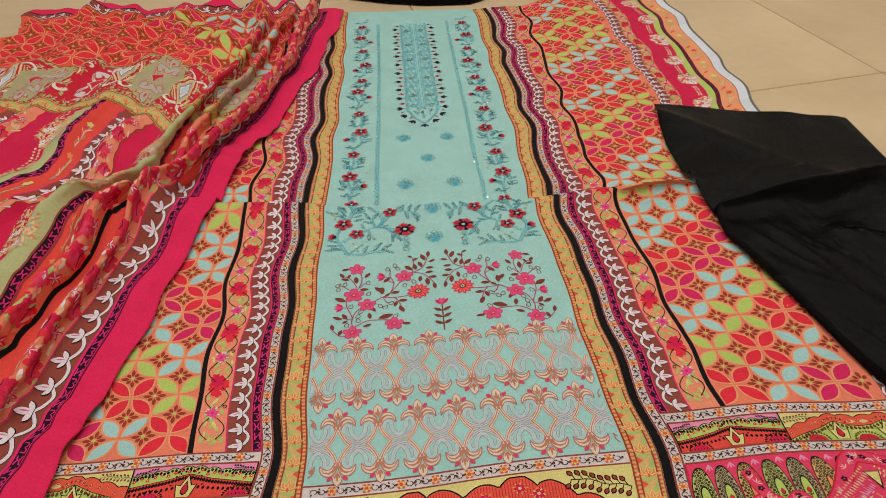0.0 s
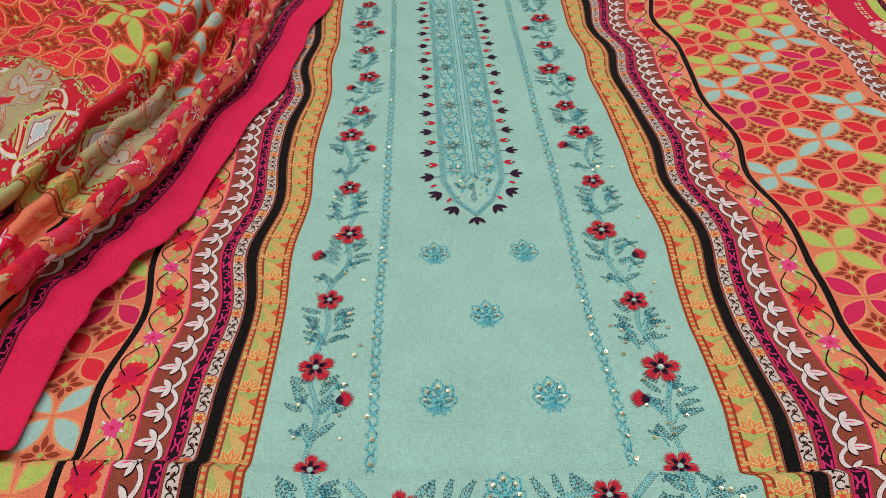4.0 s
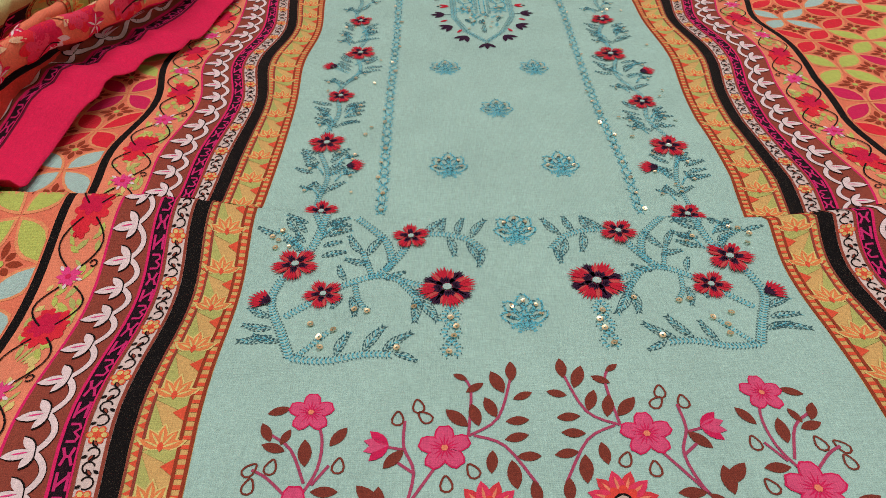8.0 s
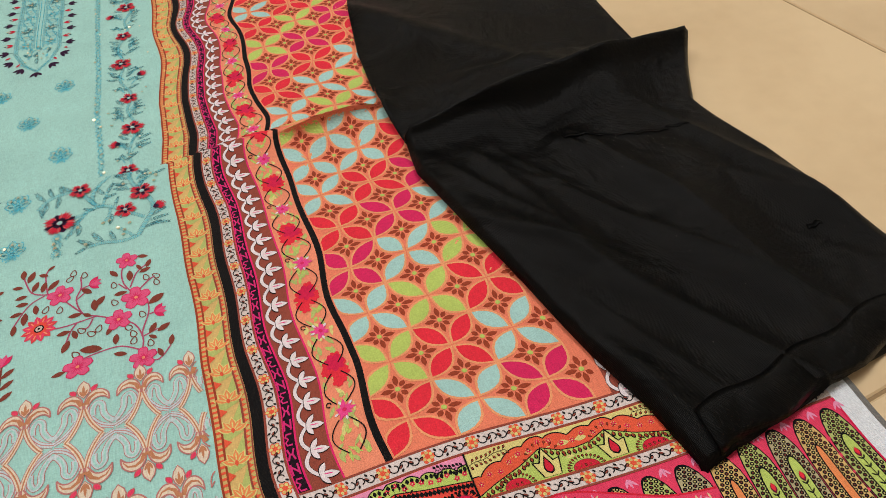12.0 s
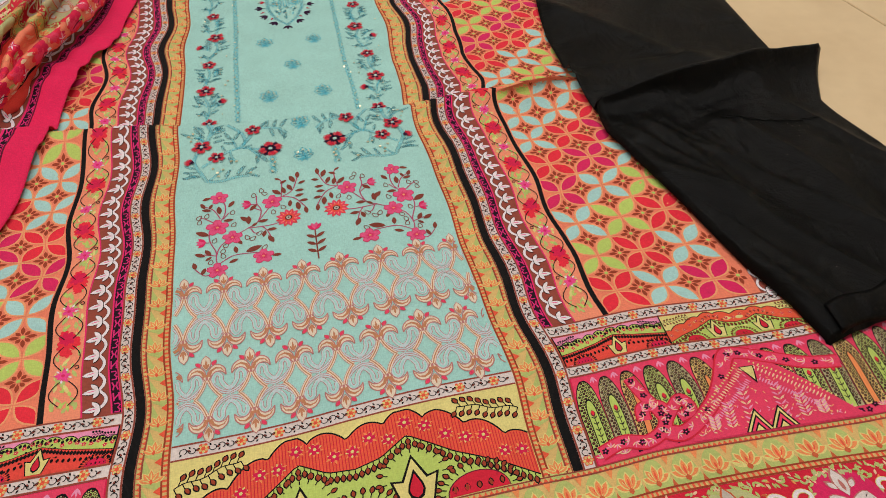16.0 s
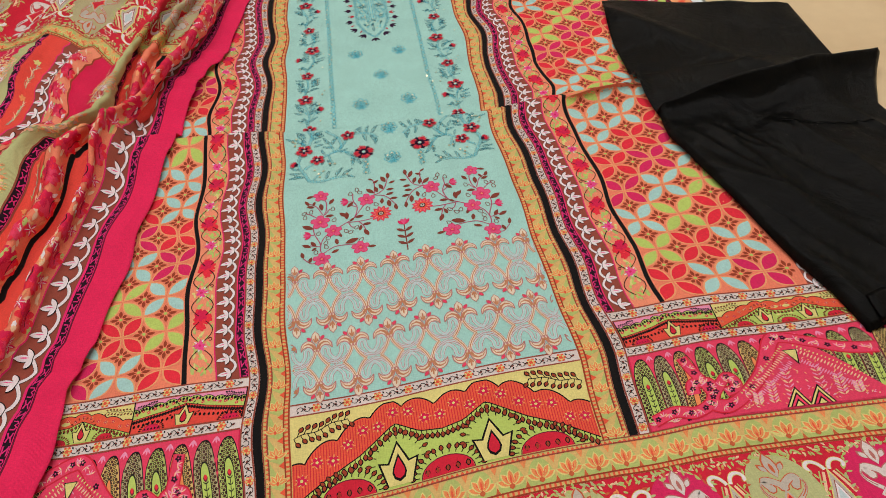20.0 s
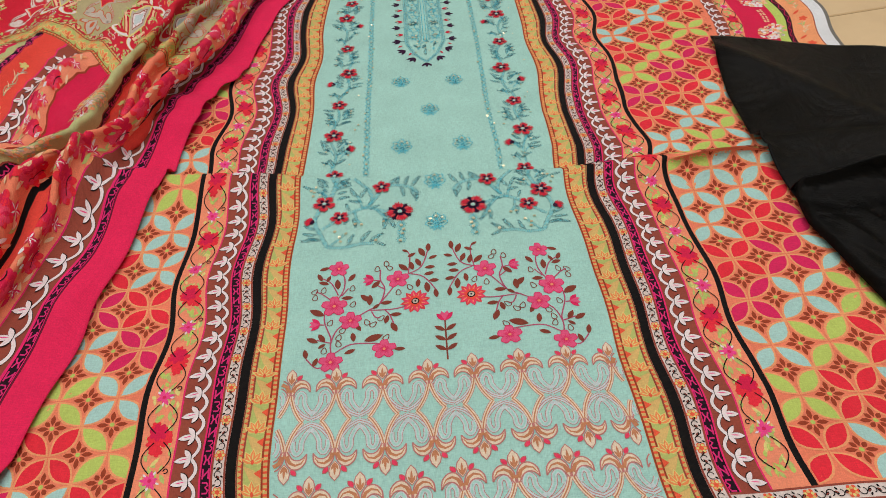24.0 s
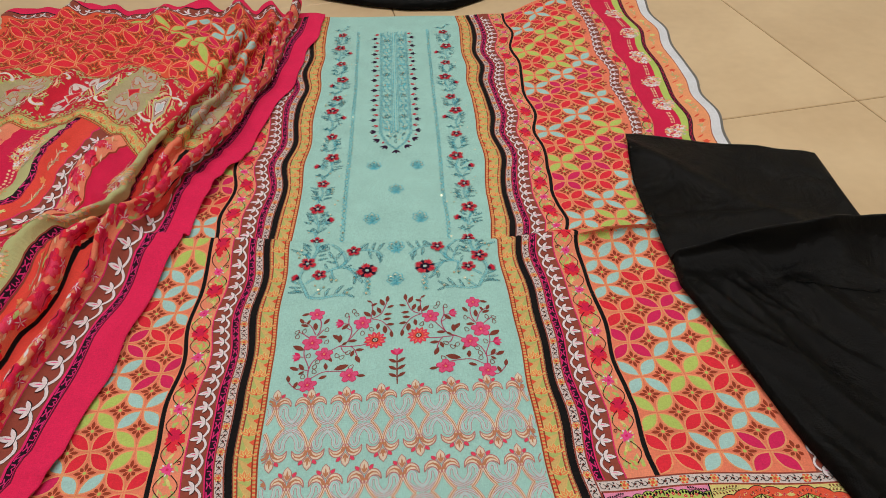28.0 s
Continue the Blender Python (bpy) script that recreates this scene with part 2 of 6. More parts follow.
        F = back.reshape(-1, 3)
        ok = (F[:, 0] != F[:, 1]) & (F[:, 1] != F[:, 2]) & (F[:, 0] != F[:, 2])
        ob = new(name, mesh_of(name, P.tolist(), F[ok].tolist(), [MAT[c] for c in used], col[ok].tolist()))
        under(ob, parent, label)
        if kind:
            ob["kind"] = kind
        self.clear()
        return ob


ONE_SIDED = set()  # sheets folded over themselves: their upper side is told by their run, not by its tilt


def laid(sheet, uv, off):
    e = 0.0015
    p = sheet(uv[:, 0], uv[:, 1])
    du = sheet(uv[:, 0] + e, uv[:, 1]) - sheet(uv[:, 0] - e, uv[:, 1])
    dv = sheet(uv[:, 0], uv[:, 1] + e) - sheet(uv[:, 0], uv[:, 1] - e)
    n = np.cross(du, dv)
    n /= np.linalg.norm(n, axis=1, keepdims=True) + 1e-12
    if sheet in ONE_SIDED:
        n = -n
    else:
        n[n[:, 2] < 0] *= -1
    return p + n * off[:, None]


def smooth(t):
    t = np.clip(t, 0, 1)
    return t * t * (3 - 2 * t)


def base_sheet(name, sheet, us, vs, colour, parent, label=""):
    """The cloth itself: a grid whose columns follow the dyed bands; colour(u, v) names each cell's dye."""
    U, V = np.meshgrid(us, vs)
    P = laid(sheet, np.stack([U.ravel(), V.ravel()], 1), np.zeros(U.size))
    nu, nv = len(us), len(vs)
    faces, cols = [], []
    for j in range(nv - 1):
        for i in range(nu - 1):
            a = j * nu + i
            faces.append((a, a + 1, a + nu + 1, a + nu))
            cols.append(colour((us[i] + us[i + 1]) / 2, (vs[j] + vs[j + 1]) / 2))
    used = [c for c in ORDER if c in set(cols)]
    slot = {c: i for i, c in enumerate(used)}
    ob = new(name, mesh_of(name, P, faces, [MAT[c] for c in used], [slot[c] for c in cols]))
    return under(ob, parent, label)


def lines(edges, step):
    out = []
    for a, c in zip(edges, edges[1:]):
        k = max(1, math.ceil((c - a) / step - 1e-6))
        out += [a + (c - a) * i / k for i in range(k)]
    return out + [edges[-1]]


# ---- floor, walls, ceiling ----
floor = tagged(box("floor", -2.2, 2.2, -1.8, 3.2, -0.05, -0.0075, GROUT), "beige ceramic tiled floor with thin dark joints", "floor", kind="structure")
for nm, a in (("wall_north", (-2.3, 2.3, 3.2, 3.3)), ("wall_south", (-2.3, 2.3, -1.9, -1.8)), ("wall_west", (-2.3, -2.2, -1.8, 3.2)), ("wall_east", (2.2, 2.3, -1.8, 3.2))):
    tagged(box(nm, *a, -0.05, 2.7, PAINT), "plain off-white painted wall", "wall", kind="structure")
tagged(box("ceiling", -2.3, 2.3, -1.9, 3.3, 2.7, 2.8, PAINT), "plain white ceiling", "ceiling", kind="structure")

# ---- the kameez length ----
CREASE = lambda u: 0.650 - 0.02 * u


def kameez_sheet(u, v):
    u, v = np.asarray(u, float), np.asarray(v, float)
    side = np.sign(u)
    au = np.abs(u)
    mid_x = np.interp(v, [0.25, 0.32, 0.45, 0.62, 0.9, 1.25], [0.005, 0.004, -0.001, -0.002, -0.003, -0.009])
    left_x = np.interp(v, [0.21, 0.28, 0.35, 0.45, 0.57, 0.65, 0.78, 0.9, 1.05, 1.3], [0.0055, 0.004, 0.0005, -0.0035, -0.006, -0.006, -0.0065, -0.006, -0.006, -0.0125])
    right_x = np.interp(v, [0.21, 0.29, 0.36, 0.42, 0.5, 0.57, 0.65, 0.69, 0.75, 0.82, 0.92, 1.05, 1.3], [0.008, 0.010, 0.009, 0.006, 0.003, -0.0005, -0.0015, -0.001, -0.007, -0.0065, -0.007, -0.009, -0.0095])
    x = u + mid_x + (left_x - mid_x) * smooth(-u / 0.11) + (right_x - mid_x) * smooth(u / 0.11)
    # beyond the crease the cloth is drawn in, and steps in sharply at it
    back = smooth((v - CREASE(u)) / 0.003)
    x = x - (0.0072 * smooth((v - 0.47) / 0.12) + 0.0035 * back) * smooth((u - 0.055) / 0.055) * (1 - smooth((v - 0.66) / 0.13))
    vc = v + 0.02 * u
    near_band = np.interp(vc, [0.33, 0.40, 0.44, 0.50, 0.58, 0.648, 0.652, 0.70, 0.80, 0.9, 1.2], [-0.002, -0.0045, -0.004, 0.0, 0.0042, 0.005, 0.0015, 0.0025, 0.003, 0.002, 0.0])
    far_band = np.interp(vc, [0.34, 0.38, 0.42, 0.46, 0.51, 0.56, 0.60, 0.648, 0.652, 0.69, 0.73, 0.80, 0.86, 1.0, 1.25], [0.0, -0.003, -0.0075, -0.0055, -0.003, 0.0, 0.003, 0.004, -0.005, -0.002, -0.001, -0.009, -0.006, -0.005, -0.003])
    x = x + smooth((u - 0.07) / 0.045) * (near_band + (far_band - near_band) * smooth((u - 0.125) / 0.08))
    x = x + (0.0035 - 0.009) * smooth((u - 0.15) / 0.05) * smooth((0.45 - v) / 0.1)
    x = x + side * np.clip(au - 0.2, 0, None) * smooth((v - 0.75) / 0.45) * np.where(u < 0, 0.16, 0.07)
    wob = (0.0022 + 0.0016 * smooth((v - 0.66) / 0.05)) * np.sin(v * 46 + u * 9) + 0.0014 * np.sin(v * 71 - u * 17 + 1.0)
    x = x + wob * smooth((au - 0.08) / 0.08)
    low = np.interp(u, [-0.34, -0.2, -0.12, 0, 0.12, 0.2, 0.34], [-0.008, -0.013, -0.006, 0.003, 0.010, 0.010, 0.005])
    mid = np.interp(u, [-0.34, -0.2, -0.12, 0, 0.12, 0.2, 0.34], [-0.002, -0.003, -0.006, 0.0, 0.004, 0.0, -0.003])
    dy = low + (mid - low) * smooth((v - 0.21) / 0.12)
    y = v + dy * smooth((0.62 - v) / 0.3) - 0.085 * np.clip(u, -0.2, 0.2) * smooth((v - 0.61) / 0.08) + 0.0015 * np.sin(u * 31)
    y = y + 0.055 * smooth((u - 0.20) / 0.08) * smooth((v - 1.02) / 0.28)
    # crease ridge: slow rise towards it, steep drop behind
    d = v - CREASE(u)
    amp = 0.0035 + (0.0075 * smooth((au - 0.09) / 0.08) + 0.006 * smooth((u - 0.20) / 0.05)) * (1 - 0.85 * smooth((u - 0.27) / 0.035))
    ridge = np.where(d < 0, np.exp(-(d / 0.022) ** 2 * 0.7), np.exp(-(d / 0.0045) ** 2))
    z = -0.0042 + amp * ridge
    z = z + 0.0016 * (1 + np.sin(u * 42 + np.sin(v * 15) * 1.4)) * smooth((au - 0.1) / 0.1)
    z = z + 0.0012 * (1 + np.sin(v * 36 + u * 11))
    # small tuck lapped over at the crease's end
    tuck = smooth((u - 0.195) / 0.03) * (1 - smooth((u - 0.275) / 0.05))
    y = y - 0.009 * tuck * np.exp(-((d + 0.006 - 0.10 * (u - 0.2)) / 0.006) ** 2)
    z = z + 0.005 * tuck * np.exp(-((d + 0.008 - 0.10 * (u - 0.2)) / 0.006) ** 2)
    return np.stack([x, y, z], -1)


R_EDGES = [0.1155, 0.1365, 0.1430, 0.1525, 0.1590, 0.1602, 0.1660, 0.1785, 0.1797, 0.2027, 0.2068, 0.331, 0.345, 0.361, 0.398, 0.408, 0.414, 0.4375, 0.4385, 0.451, 0.4545]
R_COLS = ["gold", "black", "white", "violet", "pink", "umber", "umber", "pink", "blush", "black", "coral", "umber", "blush", "hotpink", "lime", "violet", "peach", "brown", "selvedge", "grey"]
L_EDGES = [0.1155, 0.1365, 0.1430, 0.1525, 0.1590, 0.1602, 0.1660, 0.1785, 0.1797, 0.2027, 0.2068, 0.350, 0.364, 0.392, 0.450, 0.488, 0.497, 0.523, 0.533, 0.551, 0.5535, 0.600, 0.606]
L_COLS = ["gold", "black", "white", "violet", "pink", "umber", "umber", "pink", "blush", "black", "coral", "umber", "blush", "hotpink", "lime", "violet", "peach", "black", "blush", "brown", "aqua", "black"]
V_SCROLL1, V_ROW1, V_SCROLL2, V_ROW2, V_GOLD, V_FLEUR = 0.334, 0.323, 0.2955, 0.285, 0.211, 0.181


def side_colour(u, v):
    edges, cols = (R_EDGES, R_COLS) if u > 0 else (L_EDGES, L_COLS)
    au = abs(u)
    if v < V_FLEUR:
        return "hotred"
    if v < V_GOLD:
        return "gold"
    if au < 0.1155:
        return "aqua" if v > 0.3 else ("white" if v > 0.288 else "lemon")
    if au > edges[-2] and u > 0:
        return cols[-1]
    if u > 0 and au > 0.4385:
        return "selvedge"
    if au > 0.1525 and v < V_SCROLL1:
        return "white" if v > V_ROW1 else ("tangerine" if v > V_SCROLL2 else ("white" if v > V_ROW2 else "hotpink"))
    for a, c, col in zip(edges, edges[1:], cols):
        if a <= au < c:
            return col
    return cols[-1]


def lie(x, y):
    """Height of the kameez under a place, zero beyond its hems."""
    h = kameez_sheet(np.clip(x, -0.6, 0.45), np.clip(y, 0.06, 1.32))[..., 2]
    for d in (0.012, -0.012):
        h = np.maximum(h, kameez_sheet(np.clip(x, -0.6, 0.45), np.clip(y + d, 0.06, 1.32))[..., 2])
    return -0.006 + (h + 0.006) * smooth((0.50 - x) / 0.04)


kameez = tagged(new("kameez_fabric"), "unstitched aqua and coral printed kameez cloth spread on tiled floor", "fabric")
us = lines([-a for a in L_EDGES[::-1]] + R_EDGES, 0.008)
vs = lines([0.04, V_FLEUR, V_GOLD, V_ROW2, 0.288, V_SCROLL2, 0.3, V_ROW1, V_SCROLL1, 0.61], 0.008) + lines([0.613, 0.69], 0.0025) + lines([0.695, 1.312], 0.008)
base_sheet("cloth", kameez_sheet, us, vs, side_colour, kameez, "thin woven cotton with dyed bands and an aqua centre panel")
K = Cloth(kameez_sheet, 0.00022, lambda c: np.where(np.abs(c[:, 1] - 0.648) < 0.04, 0.0035, 0.012))
SIDES = ((1, R_EDGES, 0.331), (-1, L_EDGES, 0.350))

def spline(pts, n=6):
    out = []
    P = [pts[0], *pts, pts[-1]]
    for i in range(1, len(P) - 2):
        for k in range(n):
            t = k / n
            a, b_, c, d = P[i - 1], P[i], P[i + 1], P[i + 2]
            out.append(tuple(0.5 * (2 * b_[j] + (c[j] - a[j]) * t + (2 * a[j] - 5 * b_[j] + 4 * c[j] - d[j]) * t * t + (3 * b_[j] - a[j] - 3 * c[j] + d[j]) * t ** 3) for j in (0, 1)))
    return out + [pts[-1]]


# lattice of four-petalled flowers and small brown stars
SEQ = {3: "red", 2: "magenta", 1: "mist", 0: "red", -1: "lime", -2: "mist", -3: "magenta", -4: "red", -5: "mist", -6: "mist", -7: "lime", -8: "mist", -9: "red", -10: "magenta"}


def lattice_flower_colour(c, r, seq):
    d = c - r
    if d < -10 and seq is SEQ:
        return ("mist", "lime", "red", "lime", "red", "mist", "red", "magenta")[-d % 8]
    while d < -10:
        d += 10
    return seq.get(d, "red")


PU0, PV0 = 0.0394, 0.0412


def lattice(K, u_in, u_out, v0, v1, s, u_first, v_first, sc=1.0, seq=SEQ):
    PU, PV = PU0 * sc, PV0 * sc
    inside = lambda x, y: u_in + 0.001 < x < u_out - 0.001 and v0 + 0.001 < y < v1 - 0.001
    for r in range(-1, int((v1 - v0) / PV) + 3):
        for c in range(-1, int((u_out - u_in) / PU) + 3):
            cx, cy = u_first + c * PU, v_first + r * PV
            for sx in (1, -1):
                for sy in (1, -1):
                    ex, ey = cx + sx * PU / 2, cy + sy * PV / 2
                    mx_, my_ = (cx + ex) / 2, (cy + ey) / 2
                    if not inside(mx_, my_):
                        continue
                    ang = math.degrees(math.atan2(sy * PV, sx * PU))
                    ln = math.hypot(PU, PV) / 2
                    k0, k1 = 0.09, 0.93
                    n = len(K.p)
                    x0, y0 = cx + (ex - cx) * k0, cy + (ey - cy) * k0
                    ca, sa = math.cos(radians(ang)), math.sin(radians(ang))
                    up = [(ln * (k1 - k0) * i / 6, 0.0056 * sc * math.sin(math.pi * i / 6) ** 0.85) for i in range(7)]
                    ring = up + [(a, -q) for a, q in up[-2:0:-1]]
                    pts = [(x0 + a * ca - q * sa, y0 + a * sa + q * ca) for a, q in ring]
                    pts = [(s * min(max(a, u_in + 0.0003), u_out - 0.0003), min(max(q, v0 + 0.0003), v1 - 0.0003)) for a, q in pts]
                    mx2, my2 = sum(p[0] for p in pts) / len(pts), sum(p[1] for p in pts) / len(pts)
                    K.poly([(min(max(mx2 + (a - mx2) * 1.10 + 0.0007 * np.sign(a - mx2), min(s * u_in, s * u_out)), max(s * u_in, s * u_out)), min(max(my2 + (q - my2) * 1.10 + 0.0007 * np.sign(q - my2), v0), v1)) for a, q in pts], "peach", 0.7)
                    K.poly(pts, lattice_flower_colour(c, r, seq), 1.2)
            for sx, sy in ((0.5, 0), (0, 0.5)):
                qx, qy = cx + sx * PU, cy + sy * PV
                if not (inside(qx, qy) or inside(qx - 0.006, qy) or inside(qx + 0.006, qy)):
                    continue
                if inside(qx, qy):
                    K.disc(s * qx, qy, 0.0017 * sc, "lime", 2, 6)
                for i in range(8):
                    a = 45 * i
                    r0, l = 0.0022 * sc, (0.0072 if i % 2 == 0 else 0.0046) * sc
                    tx, ty = qx + (r0 + l) * math.cos(radians(a)), qy + (r0 + l) * math.sin(radians(a))
                    if inside(tx, ty) and inside(qx + r0 * math.cos(radians(a)), qy + r0 * math.sin(radians(a))):
                        K.leaf(s * (qx + r0 * math.cos(radians(a))), qy + r0 * math.sin(radians(a)), a if s > 0 else 180 - a, l * 1.1, 0.0034 * sc, "brown", 1, 3)


lattice(K, 0.2075, 0.331, V_SCROLL1, 1.310, 1, 0.2235, 0.3545)
K.lay("printed_lattice", kameez, "coral lattice print with red, lime and pale aqua petals", "stuff")
lattice(K, 0.2075, 0.350, V_SCROLL1, 1.310, -1, 0.2235, 0.3545)
K.lay("printed_lattice", kameez, "coral lattice print with red, lime and pale aqua petals", "stuff")


def wave_pts(u, v0, v1, amp, period, n=6, ph=0.0):
    k = max(4, int((v1 - v0) / period * n))
    return [(u + amp * math.sin(2 * math.pi * (v0 + (v1 - v0) * i / k) / period + ph), v0 + (v1 - v0) * i / k) for i in range(k + 1)]


def turned(pts, flip):
    return [(b_, a_) for a_, b_ in pts] if flip else pts


class Along:
    """Draws band motifs with s along the band and c across it: a vertical band at side sgn, or a level one."""

    def __init__(self, K, level, at, sgn=1):
        self.K, self.level, self.at, self.sgn = K, level, at, sgn

    def q(self, c, s):
        return (s, self.at + c) if self.level else (self.sgn * (self.at + c), s)

    def ang(self, a):
        """a: degrees from the across direction towards the along direction."""
        return 90 - a if self.level else (a if self.sgn > 0 else 180 - a)

    def leaf(self, c, s, a, ln, wd, col, layer=1, n=3):
        self.K.leaf(*self.q(c, s), self.ang(a), ln, wd, col, layer, n)

    def disc(self, c, s, r, col, layer=1, n=7):
        self.K.disc(*self.q(c, s), r, col, layer, n)

    def blossom(self, c, s, r, k, col, layer=1, deep=0.35, turn=0.0):
        self.K.blossom(*self.q(c, s), r, k, col, layer, deep, turn)

    def stroke(self, pts, w, col, layer=1, taper=False):
        self.K.stroke([self.q(c, s) for c, s in pts], w, col, layer, taper)

    def poly(self, pts, col, layer=1):
        self.K.poly([self.q(c, s) for c, s in pts], col, layer)

    def line(self, c, s0, s1, w, col, layer=1):
        k = max(2, int((s1 - s0) / 0.008))
        self.stroke([(c, s0 + (s1 - s0) * i / k) for i in range(k + 1)], w, col, layer)


def scroll_band(K, level, at, w, s0, s1, sgn=1, phase=0.0):
    """White band: brown edges, orange flowers and black leafy scrolls between them."""
    A = Along(K, level, at, sgn)
    A.line(-w / 2 + 0.0006, s0, s1, 0.0013, "umber", 1)
    A.line(w / 2 - 0.0006, s0, s1, 0.0013, "umber", 1)
    P = 0.0245
    k = math.floor((s0 - phase) / P)
    while phase + k * P < s1:
        s = phase + k * P
        if s0 + 0.004 < s < s1 - 0.004:
            A.blossom(0, s, min(0.0042, w * 0.42), 6, "tangerine", 2, 0.3)
            for i in range(6):
                a = radians(60 * i)
                A.disc(0.0023 * math.cos(a), s + 0.0023 * math.sin(a), 0.00105, "lemon" if i % 2 else "gold", 2.6, 6)
            A.disc(0, s, 0.0009, "tangerine", 3, 5)
        for j in range(3):
            ss, e = s + 0.0064 + j * 0.0056, (1 if j % 2 else -1)
            if s0 + 0.003 < ss < s1 - 0.004:
                # a hook that winds up on itself, a small leaf on its back and a bud beyond it
                A.stroke([(e * (0.0023 * math.cos(t) * (1 - 0.09 * t)), ss + 0.0023 * math.sin(t) * (1 - 0.09 * t)) for t in np.linspace(-2.0, 2.9, 10)], 0.00058, "black", 2)
                A.leaf(e * 0.0010, ss + 0.0020, 90 + e * 35, 0.0034, 0.0019, "black", 3)
                A.leaf(e * 0.0010, ss + 0.0024, 90 + e * 35, 0.0024, 0.0009, "umber", 4)
                A.leaf(-e * 0.0014, ss - 0.0012, 90 + e * 120, 0.0024, 0.0013, "black", 3)
        k += 1


def gold_band(K, level, at, w, s0, s1, sgn=1, phase=0.0):
    """Gold band: orange lotus flowers on lime zigzags, a chequered ladder edge and a small zigzag edge."""
    A = Along(K, level, at, sgn)
    P = 0.0212
    lad, zig = 0.0046, 0.0040
    c0, c1 = -w / 2 + lad, w / 2 - zig
    A.line(-w / 2 + 0.0007, s0, s1, 0.0013, "brown", 2)
    A.line(c0, s0, s1, 0.0012, "brown", 2)
    A.line(c1, s0, s1, 0.0011, "umber", 2)
    A.line(w / 2 - 0.0005, s0, s1, 0.0009, "umber", 2)
    s = s0 + 0.001
    while s < s1 - 0.002:
        A.poly([(-w / 2 + 0.0013, s), (c0 - 0.0006, s), (c0 - 0.0006, s + 0.0016), (-w / 2 + 0.0013, s + 0.0016)], "tangerine", 1)
        A.poly([(c1 + 0.0004, s), (w / 2 - 0.001, s + 0.0016), (c1 + 0.0004, s + 0.0032)], "tangerine", 1)
        A.poly([(c1 + 0.0006, s + 0.0022), (w / 2 - 0.001, s + 0.0019), (w / 2 - 0.001, s + 0.0031)], "leafgreen", 1)
        s += 0.0037
    mid, hw = (c0 + c1) / 2, (c1 - c0) / 2 - 0.0006
    k = math.ceil((s0 - phase) / P)
    while phase + k * P < s1 - 0.004:
        s = phase + k * P
        if s > s0 + 0.004:
            if level:
                A.K.fan(A.q(mid - hw, s), [A.q(mid - hw + 2 * hw * max(0.0, math.sin(t)), s + P * 0.47 * math.cos(t)) for t in np.linspace(0, math.pi, 13)], "leafgreen", 1)
                A.poly([(mid + hw, s + P * 0.38), (mid + hw * 0.40, s + P * 0.5), (mid + hw, s + P * 0.62)], "orange", 2)
                A.poly([(mid - hw, s + P * 0.42), (mid - hw * 0.55, s + P * 0.5), (mid - hw, s + P * 0.58)], "terracotta", 2)
                for j, a in enumerate((-66, 66, -34, 34, 0)):
                    l = (0.0080, 0.0080, 0.0084, 0.0084, 0.0088)[j] * (hw / 0.0078)
                    A.leaf(mid - hw * 0.62, s, a, l * 1.14, 0.0056, "lemon", 2 + 0.4 * j, 5)
                    A.leaf(mid - hw * 0.58, s, a, l, 0.0040, "orange", 2.2 + 0.4 * j, 5)
                    A.leaf(mid - hw * 0.5, s, a, l * 0.66, 0.0016, "tangerine", 2.4 + 0.4 * j)
                A.leaf(mid - hw * 0.9, s, 0, 0.0046, 0.0042, "terracotta", 5)
                k += 1
                continue
            A.poly([(mid - hw, s - P / 2), (mid + hw, s - P / 4), (mid - hw, s)], "leafgreen", 1)
            A.poly([(mid + hw, s - P / 4), (mid + hw, s + P * 0.7), (mid + hw * 0.1, s + P * 0.2)], "leafgreen", 1)
            A.poly([(mid - hw, s + P * 0.35), (mid - hw + 0.0042, s + P * 0.5), (mid - hw, s + P * 0.65)], "tangerine", 2)
            for j, a in enumerate((25, 57, 90, 123, 155)):
                l = (0.0082, 0.0088, 0.0094, 0.0088, 0.0082)[j] * min(1.0, hw / 0.0055) ** 0.3
                A.leaf(mid, s - 0.0042, a, l * 1.14, 0.0042, "lemon", 2)
                A.leaf(mid, s - 0.0040, a, l, 0.0032, "orange", 3)
                A.leaf(mid, s - 0.0036, a, l * 0.8, 0.0008, "lemon", 3.5)
            A.leaf(mid, s - 0.0052, 90, 0.004, 0.0022, "tangerine", 4)
        k += 1


def glyph_band(K, at, w, s0, s1, sgn, level=False):
    """Dark band with bold pink angular signs."""
    A = Along(K, level, at, sgn)
    A.line(-w / 2 + 0.0003, s0, s1, 0.0007, "pink", 1)
    g = w / 0.0064
    P, q, t, h = 0.0094 * min(g, 1.5), w * 0.30, w * 0.17, 0.0070 * min(g, 1.5)
    signs = (
        (((-q, h), (q * 0.6, h), (q, h * 0.76), (q * 0.1, h * 0.53), (q, h * 0.27), (q * 0.6, 0.0), (-q, 0.0)),),
        (((-q, 0.0), (-q, h)), ((q, 0.0), (q, h)), ((-q, h * 0.2), (q, h * 0.8))),
        (((-q, 0.0), (-q * 0.4, h * 0.5), (-q, h)), ((q, 0.0), (q * 0.4, h * 0.5), (q, h)), ((-q * 0.5, h * 0.5), (q * 0.5, h * 0.5))),
    )
    k = 0
    while s0 + (k + 1) * P < s1:
        for j, line_ in enumerate(signs[k % 3]):
            A.stroke([(-c, s0 + 0.001 + k * P + y) for c, y in line_], t, "orchid", 1 + 0.3 * j)
        k += 1


